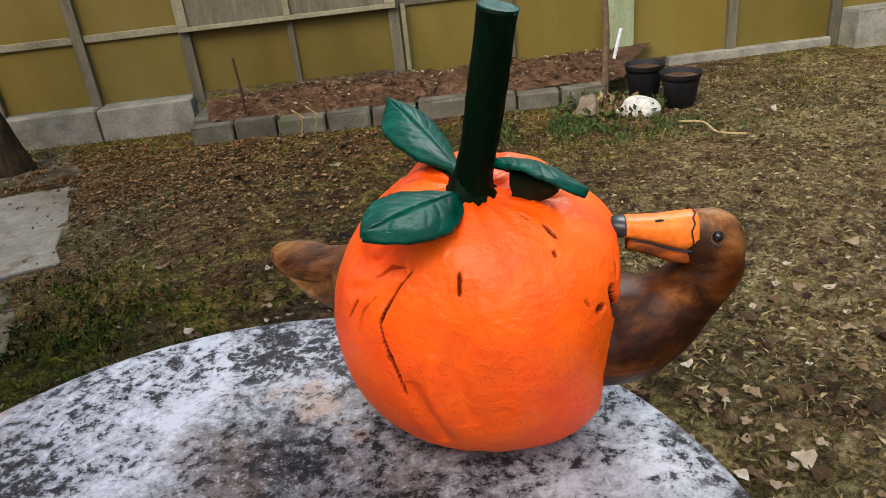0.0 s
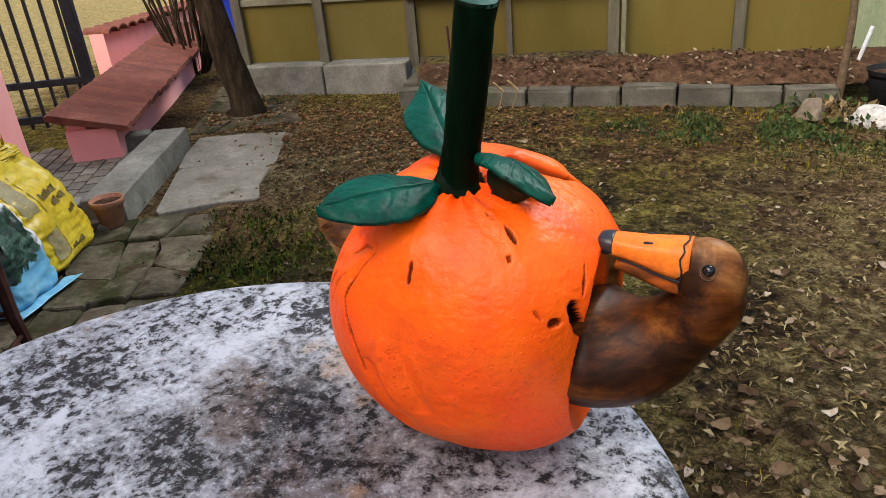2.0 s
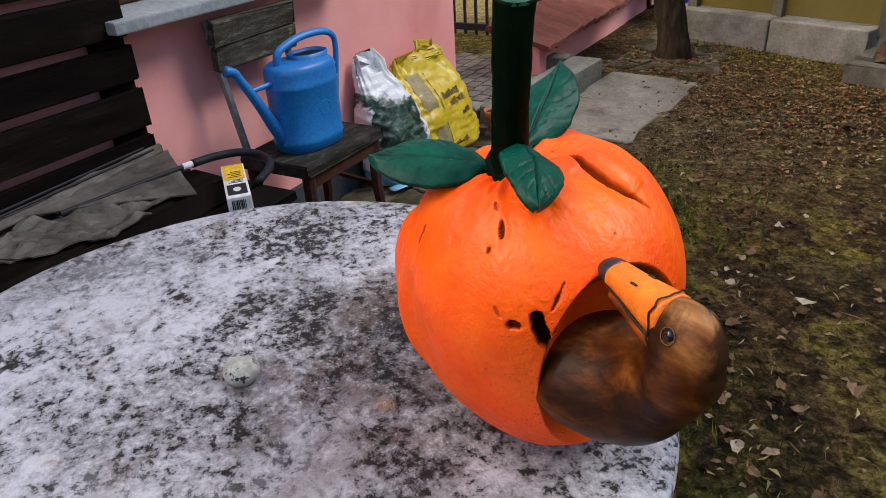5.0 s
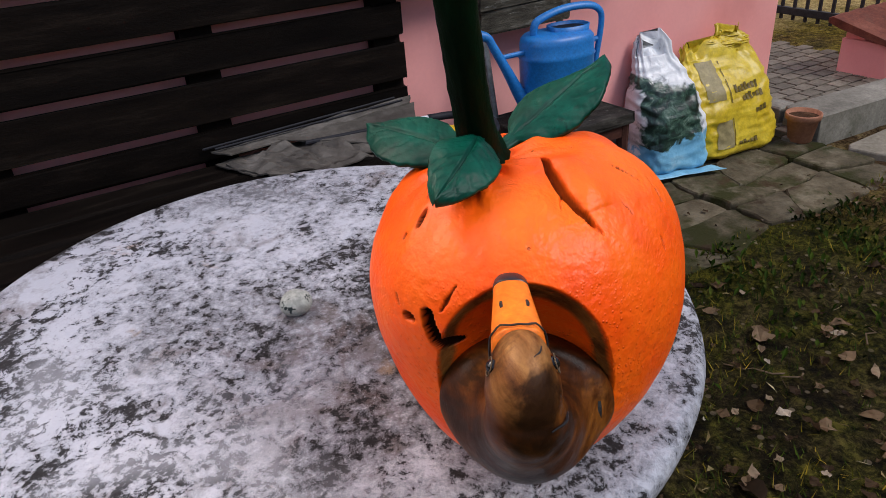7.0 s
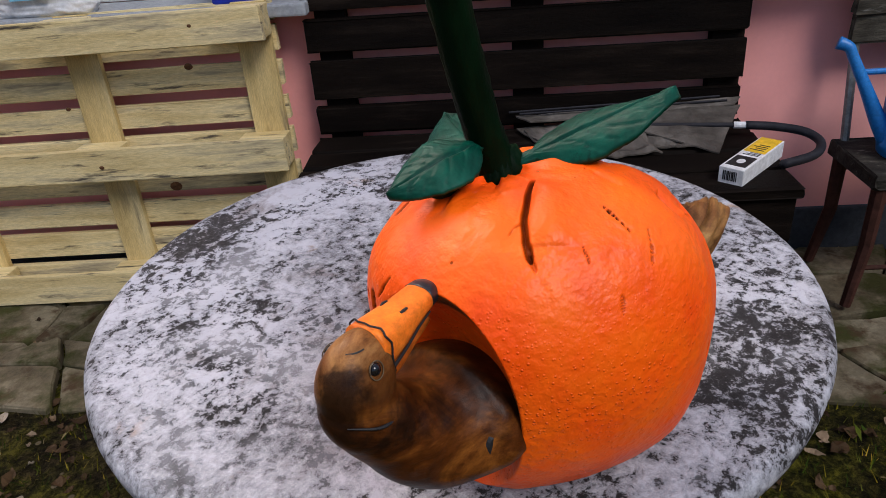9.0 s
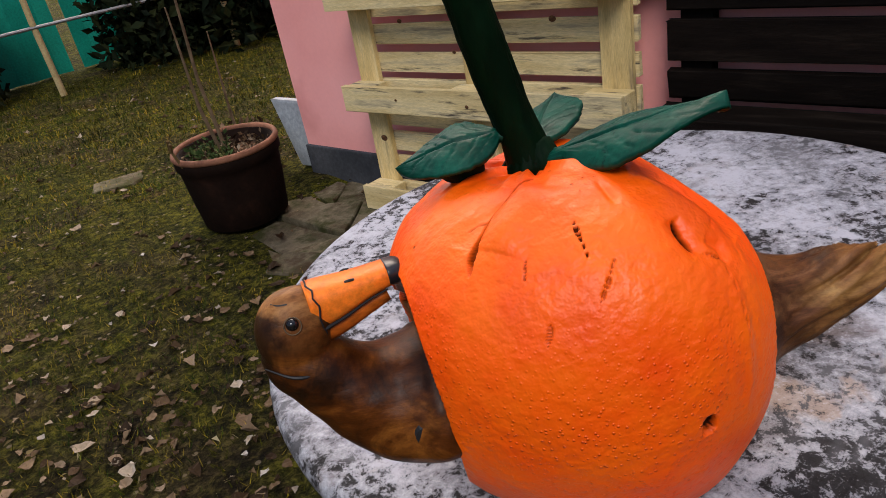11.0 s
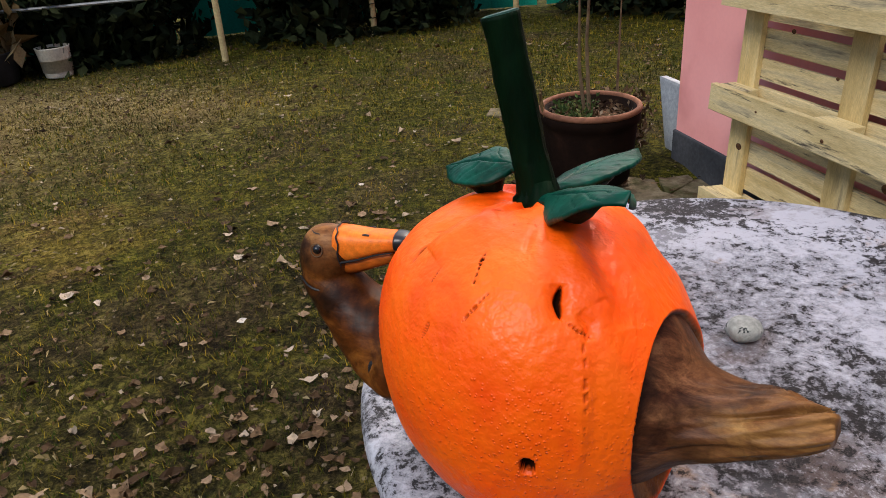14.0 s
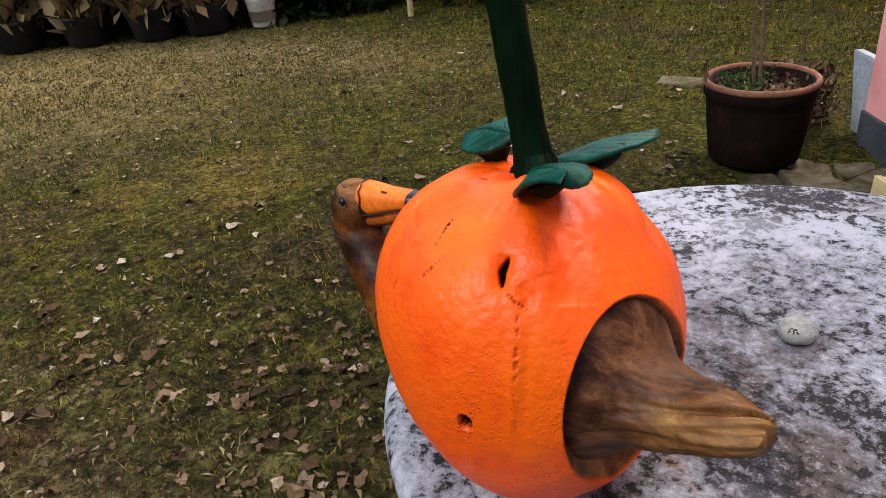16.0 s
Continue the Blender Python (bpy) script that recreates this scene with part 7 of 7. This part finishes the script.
def build_far_side():
    line = [(9.4, -0.9), (7.4, -2.35), (5.7, -3.5), (4.7, -4.35), (3.1, -5.3), (1.5, -5.95), (-0.4, -6.4), (-3.0, -6.9)]
    net = new("netting_fence")
    tagged(net, "teal green netting fence behind the shrubs", "fence", kind="structure")
    for a, b in zip(line, line[1:]):
        a, b = Vector((*a, 0)), Vector((*b, 0))
        d = (b - a).normalized()
        back = Vector((d.y, -d.x, 0))
        if back.y > 0:
            back = -back
        a, b = a + back * 0.7, b + back * 0.7
        bm = bmesh.new()
        n = 14
        rings = []
        for i in range(n + 1):
            p = a.lerp(b, i / n)
            w = 0.02 * math.sin(i * 2.1)
            rings.append([p + back * w, p + back * (w + 0.012), p + back * (w + 0.012) + Vector((0, 0, 1.9)), p + back * w + Vector((0, 0, 1.9))])
        loft(bm, rings)
        part("net_panel", bm, TEAL, net)

    def ragged(p, r):
        rr = math.hypot(p[0], p[1])
        return rr < (1.0 - 0.55 * max(0, p[2])) * (0.75 + 0.35 * noise.noise((p[0] * 2.5, p[1] * 2.5, p[2] * 2.5 + r.uniform(0, 0.3)))) + 0.1
    proto = []
    for k in range(3):
        t = thing("conifer_shrub", W(30 + k, -30), "dark evergreen shrub before the green netting", "shrub", "shrubs along the netting")
        part("trunk", tube(bmesh.new(), [(0, 0, 0), (0.02, 0, 0.5), (0, 0.02, 1.2)], [0.035, 0.025, 0.01], 8), BARK, t)
        for j in range(5):
            a = j * 1.26 + k
            part("limb", tube(bmesh.new(), [(0.01, 0, 0.2 + 0.15 * j), (0.25 * math.cos(a), 0.25 * math.sin(a), 0.4 + 0.15 * j)], [0.014, 0.005], 6), BARK, t)
        cloud_part("crown", leaf_cloud(2600, (0.66, 0.66, 1.7), 50 + k, 0.125, 0.0, ragged, 0.5), CONIFER, t)
        proto.append(t)
    spots = []
    for a, b in zip(line, line[1:]):
        a, b = Vector(a), Vector(b)
        n = max(2, int((b - a).length / 0.75))
        for i in range(n):
            spots.append(a.lerp(b, (i + 0.5) / n))
    for i, p in enumerate(spots):
        if i > 2 and i % 3 == 1:
            continue
        m = W(p.x + rng.uniform(-0.12, 0.12), p.y + rng.uniform(-0.12, 0.12), 0, rng.uniform(0, 360))
        if i < 3:
            proto[i].matrix_world = m
        else:
            o = copy_thing(proto[i % 3], m)
            o.scale = Vector((1, 1, 1)) * rng.uniform(0.75, 1.15)
    # peeled poles with a thin rail
    poles = [(6.2, -2.0), (3.98, -3.98), (3.0, -5.02), (1.73, -5.50), (0.2, -5.9)]
    for x, y in poles[1:]:
        solo("pole", tube(bmesh.new(), [(0, 0, -0.02), (0.02, 0, 0.6), (0.0, 0.01, 1.5)], [0.028, 0.026, 0.022], 10), POLE, W(x, y, 0, x * 40), "peeled pale wooden pole standing on the lawn", "pole", "poles along the hedge")
    pts = [Vector((x, y, 0.56)) for x, y in [(6.6, -2.6)] + poles[1:]]
    pts = [p + Vector((0.03, 0.04, 0)) for p in pts]
    solo("rail", tube(bmesh.new(), pts, 0.014, 8), STEEL, Matrix.Identity(4), "thin grey rail tied along the poles", "rail")
    t = thing("white_bucket", W(5.22, -3.36), "off-white plastic bucket before the hedge", "bucket")
    part("body", lathe(bmesh.new(), [(0.105, 0.0), (0.11, 0.01), (0.135, 0.24), (0.14, 0.25), (0.13, 0.25), (0.12, 0.05)], 28), BUCKETM, t, smooth=True)
    part("handle", tube(bmesh.new(), [(0.14 * math.cos(a), 0.02, 0.24 - 0.10 * math.sin(a)) for a in np.linspace(0, math.pi, 9)], 0.004, 6), STEEL, t)
    tub = thing("black_tub", W(6.0, -2.75), "black plastic tub with dry grass at the hedge", "tub", "tubs along the hedge")
    part("body", lathe(bmesh.new(), [(0.18, 0.0), (0.2, 0.02), (0.235, 0.25), (0.24, 0.26), (0.22, 0.26), (0.2, 0.2)], 24), BLACKP, tub, smooth=True)
    part("soil", lathe(bmesh.new(), [(0.22, 0.22), (0.01, 0.24)], 20), SOIL, tub)
    cloud_part("dry_grass", leaf_cloud(240, (0.2, 0.2, 0.5), 71, 0.22, 0.15, None, 1.6), DRYLEAF, tub, "tan dry grass")
    for x, y in ((6.55, -2.42), (7.1, -2.05), (7.65, -1.7), (5.62, -3.05), (8.2, -1.3)):
        copy_thing(tub, W(x, y, 0, x * 77))
    for k, (x, y, s) in enumerate(((6.3, -3.1, 1.0), (7.0, -2.7, 0.9))):
        t = thing("dry_grass_clump", W(x, y), "tall tan clump of dry ornamental grass", "grass clump")
        cloud_part("blades", leaf_cloud(700, (0.32 * s, 0.32 * s, 0.9), 90 + k, 0.34, 0.0, lambda p, r: math.hypot(p[0], p[1]) < 0.5 + 0.5 * (p[2] + 1) / 2, 2.0), DRYLEAF, t)


# ---------- grass and litter ----------
def blocked(x, y):
    s = (x - OX) * DX + (y - OY) * DY
    q = (x - OX) * NX + (y - OY) * NY
    if q < 0.72 and -2.0 < s < 3.1:
        return True
    if q < 1.0 and 3.1 <= s < 4.4:
        return True
    if q < 0.45 and s >= 3.1:
        return True
    if y > 4.3 + 0.13 * (x + 1.75) and -1.8 < x < 1.0:
        return True
    return y > 5.15 + 0.21 * x


def build_weeds():
    r = np.random.RandomState(77)
    for name, mat, n, cx, cy, rx, ry, size, label in (
        ("low_weeds", WEED, 2300, 0.45, 4.12, 0.95, 0.26, 0.026, "bright green weeds along the bed edging"),
        ("green_tufts", GRASSG, 900, -1.25, 1.95, 0.55, 0.75, 0.030, "green grass tufts beside the paving"),
    ):
        verts, faces = [], []
        while len(faces) < n:
            x, y = r.normal(cx, rx * 0.55), r.normal(cy, ry * 0.55)
            if blocked(x, y) or noise.noise((x * 4.5, y * 4.5, 6.0)) < r.uniform(-0.25, 0.2) or math.hypot(x - TC[0], y - TC[1]) < 0.3:
                continue
            z = terrain(x, y) - 0.012
            a, L = r.uniform(0, 6.283), size * r.uniform(0.5, 1.4)
            dx, dy, w = math.cos(a), math.sin(a), 0.22 * size
            lean = r.uniform(0.3, 1.0)
            b = len(verts)
            verts += [(x, y, z), (x + dx * L * 0.5 * lean - dy * w, y + dy * L * 0.5 * lean + dx * w, z + L * 0.55), (x + dx * L * lean, y + dy * L * lean, z + L * 0.8), (x + dx * L * 0.5 * lean + dy * w, y + dy * L * 0.5 * lean - dx * w, z + L * 0.55)]
            faces.append((b, b + 1, b + 2, b + 3))
        me = bpy.data.meshes.new(name)
        me.from_pydata(verts, [], faces)
        me.materials.append(mat)
        tagged(new(name, me), label, "weeds", kind="stuff")


STRAWL = leafy("loose_straw", [(0.0, (0.034, 0.02295, 0.00765)), (0.4, (0.119, 0.08755, 0.0329)), (0.75, (0.2125, 0.1658, 0.07268)), (1.0, (0.323, 0.272, 0.153))])


def build_grass():
    r = np.random.RandomState(11)
    for name, mat, count, thresh, label in (("winter_grass", GRASS, 90000, -0.22, "short straw-coloured winter grass blades"), ("green_grass", GRASSG, 45000, 0.02, "patches of short green grass")):
        verts, faces = [], []
        n = 0
        while n < count:
            x, y = r.uniform(-5.5, 7.5), r.uniform(-6.0, 5.6)
            d = math.hypot(x - 0.2, y - 0.6)
            if r.uniform() > min(1.0, 2.4 / max(d, 0.8)) or blocked(x, y):
                continue
            f = noise.noise((x * 0.9, y * 0.9, 4.0 if mat is GRASS else 9.0)) + 0.5 * noise.noise((x * 3.1, y * 3.1, 1.0))
            f -= 0.52 * (worn_soil(x, y) - 0.35) + (0.35 if mat is GRASSG else 0.12) * thatched(x, y) + (0.0 if mat is GRASSG else 0.25) * darker_soil(x, y)
            if f < thresh + r.uniform(-0.2, 0.2):
                continue
            for _ in range(3):
                px, py = x + r.normal() * 0.02, y + r.normal() * 0.02
                z = terrain(px, py) - 0.014
                a, L = r.uniform(0, 6.283), r.uniform(0.009, 0.03) * (1 if d < 4 else 1.4)
                w = 0.0016 if d < 3 else 0.003
                lean = r.uniform(0.3, 1.3)
                dx, dy = math.cos(a), math.sin(a)
                b = len(verts)
                verts += [(px - dy * w, py + dx * w, z), (px + dy * w, py - dx * w, z), (px + dx * L * lean, py + dy * L * lean, z + L)]
                faces.append((b, b + 1, b + 2))
                n += 1
        me = bpy.data.meshes.new(name)
        me.from_pydata(verts, [], faces)
        me.materials.append(mat)
        tagged(new(name, me), label, "grass", kind="stuff")
    # loose straw lying flat on the trodden ground
    verts, faces = [], []
    while len(faces) < 42000:
        x, y = r.uniform(-3.0, 7.0), r.uniform(-4.5, 5.4)
        if r.uniform() > 0.012 + 0.9 * thatched(x, y) * min(1.0, 2.6 / max(0.6, math.hypot(x - 0.3, y - 0.6))) or blocked(x, y):
            continue
        z = terrain(x, y) - 0.010
        a, L, w = r.uniform(0, 6.283), r.uniform(0.010, 0.036), r.uniform(0.0006, 0.0014)
        dx, dy = math.cos(a), math.sin(a)
        b = len(verts)
        bend = r.uniform(-0.3, 0.3) * L
        verts += [(x - dy * w, y + dx * w, z), (x + dy * w, y - dx * w, z), (x + dx * L * 0.5 - dy * (bend - w), y + dy * L * 0.5 + dx * (bend - w), z + r.uniform(0.002, 0.014)), (x + dx * L, y + dy * L, z + r.uniform(0.0, 0.012))]
        faces.append((b, b + 1, b + 3, b + 2))
    me = bpy.data.meshes.new("loose_straw")
    me.from_pydata(verts, [], faces)
    me.materials.append(STRAWL)
    tagged(new("loose_straw", me), "loose pale straw lying on the trodden ground", "straw", kind="stuff")


def build_litter():
    r = np.random.RandomState(23)

    def scatter(name, mat, count, size, area, label, dens):
        verts, faces = [], []
        n = 0
        while n < count:
            x, y = r.uniform(area[0], area[1]), r.uniform(area[2], area[3])
            if r.uniform() > dens(x, y) or (blocked(x, y) and r.uniform() > 0.12):
                continue
            z = terrain(x, y) - 0.012 + 0.006
            L = size * min(1.5, 0.4 + r.gamma(2.0, 0.22))
            w = L * r.uniform(0.22, 0.5)
            a = r.uniform(0, 6.283)
            c, s = math.cos(a), math.sin(a)
            curl = r.uniform(-0.15, 0.8) * L
            tip = r.uniform(-0.2, 1.1) * L
            skew = r.uniform(-0.3, 0.3)
            lift = max(0.0, -0.4 * curl)
            rows = []
            for t, ww in ((-0.5, 0.06), (-0.3, 0.65), (-0.08, 1.0), (0.14, 0.85), (0.34, 0.5), (0.5, 0.04)):
                for e in (-1, 0, 1):
                    u, v = t * L * r.uniform(0.8, 1.2), e * ww * w * r.uniform(0.6, 1.3) + skew * w * (1 - 4 * t * t)
                    rows.append((x + u * c - v * s, y + u * s + v * c, z + lift + curl * (abs(e) * ww) ** 2 * 0.6 + tip * t * t + 0.006 * r.uniform()))
            b = len(verts)
            verts += rows
            for i in range(5):
                for j in range(2):
                    k = b + i * 3 + j
                    faces.append((k, k + 1, k + 4, k + 3))
            n += 1
        me = bpy.data.meshes.new(name)
        me.from_pydata(verts, [], faces)
        me.materials.append(mat)
        tagged(new(name, me), label, "leaves", kind="stuff")

    def near_table(x, y):
        d = math.hypot((x - 1.25) * 0.8, y - 1.5)
        e = math.hypot(x - 0.6, y + 0.3)
        return min(1.0, 0.10 + 0.85 * math.exp(-(d / 1.0) ** 2) + 0.85 * math.exp(-(e / 1.0) ** 2) + 0.8 * math.exp(-((x + 0.3) / 0.5) ** 2 - ((y - 1.55) / 0.4) ** 2)) * (0.5 + max(0, noise.noise((x * 1.5, y * 1.5, 2))))

    scatter("fallen_leaves", DEADLEAF, 4200, 0.040, (-3.5, 6.5, -5.0, 4.6), "dry curled fallen leaves scattered over the lawn", near_table)
    scatter("leaf_scraps", DEADLEAF, 7000, 0.016, (-3.5, 6.0, -5.0, 5.0), "small pale leaf scraps in the grass", lambda x, y: 0.25 + max(0, noise.noise((x * 0.8, y * 0.8, 7))) + 0.6 * thatched(x, y))
    scatter("pale_scraps", PALELEAF, 480, 0.022, (-2.0, 6.0, -6.0, 1.0), "bleached leaf scraps dotted over the lawn", lambda x, y: 0.25 + max(0, noise.noise((x * 0.9, y * 0.9, 3))))
    scatter("needle_litter", REDDIRT, 3600, 0.024, (-3.4, 0.6, 2.6, 4.6), "reddish dry needle litter by the bed", lambda x, y: math.exp(-((x + 1.9) / 1.2) ** 2 - ((y - 3.8) / 0.6) ** 2))
    # broken twigs on the trodden ground
    rt = np.random.RandomState(41)
    tw = bmesh.new()
    for _ in range(80):
        x, y = rt.normal(1.1, 0.9), rt.normal(2.0, 0.6)
        if math.hypot(x, y - 0.586) < 0.75:
            continue
        a, L = rt.uniform(0, 6.28), rt.uniform(0.03, 0.11)
        pts = [(x + math.cos(a) * L * t + 0.01 * rt.normal(), y + math.sin(a) * L * t + 0.01 * rt.normal(), terrain(x, y) - 0.008 + 0.01 * rt.uniform()) for t in (0, 0.35, 0.7, 1)]
        tube(tw, pts, [0.0026, 0.0024, 0.0018, 0.001], 5)
    solo("broken_twigs", tw, TWIG, Matrix.Identity(4), "thin broken twigs lying on the trodden soil", "twigs", kind="stuff")
    rr = np.random.RandomState(3)
    verts, faces = [], []
    for _ in range(900):
        x, v = rr.uniform(-1.6, 0.9), rr.uniform(0.03, 0.97)
        near, far = 4.43 + 0.13 * (x + 1.75), fpt(x, -0.03).y
        y = near * (1 - v) + far * v
        z = bed_height(x, y, v) + 0.004
        L = rr.uniform(0.008, 0.024)
        a = rr.uniform(0, 6.28)
        b = len(verts)
        c, s = math.cos(a) * L, math.sin(a) * L
        verts += [(x - c, y - s, z), (x + s * 0.5, y - c * 0.5, z + 0.01), (x + c, y + s, z + 0.012), (x - s * 0.5, y + c * 0.5, z + 0.006)]
        faces.append((b, b + 1, b + 2, b + 3))
    me = bpy.data.meshes.new("bed_litter")
    me.from_pydata(verts, [], faces)
    me.materials.append(DEADLEAF)
    tagged(new("bed_litter", me), "dry leaf bits and clods on the dug bed", "leaves", kind="stuff")


build_pine_pallet()
build_dark_bench()
build_bench_things()
build_old_chair()
build_watering_can()
build_sacks()
flowerpot("small_flower_pot", HF(3.055, 0.32, 0.006), 0.074, 0.125, "small terracotta flower pot with soil on the paving", TERRA)
build_sill_things()
build_low_wall()
build_kerb()
build_gate()
build_fence()
build_bed()
build_by_fence()
build_big_pot()
build_far_side()
build_grass()
build_litter()
build_weeds()


build_paving()
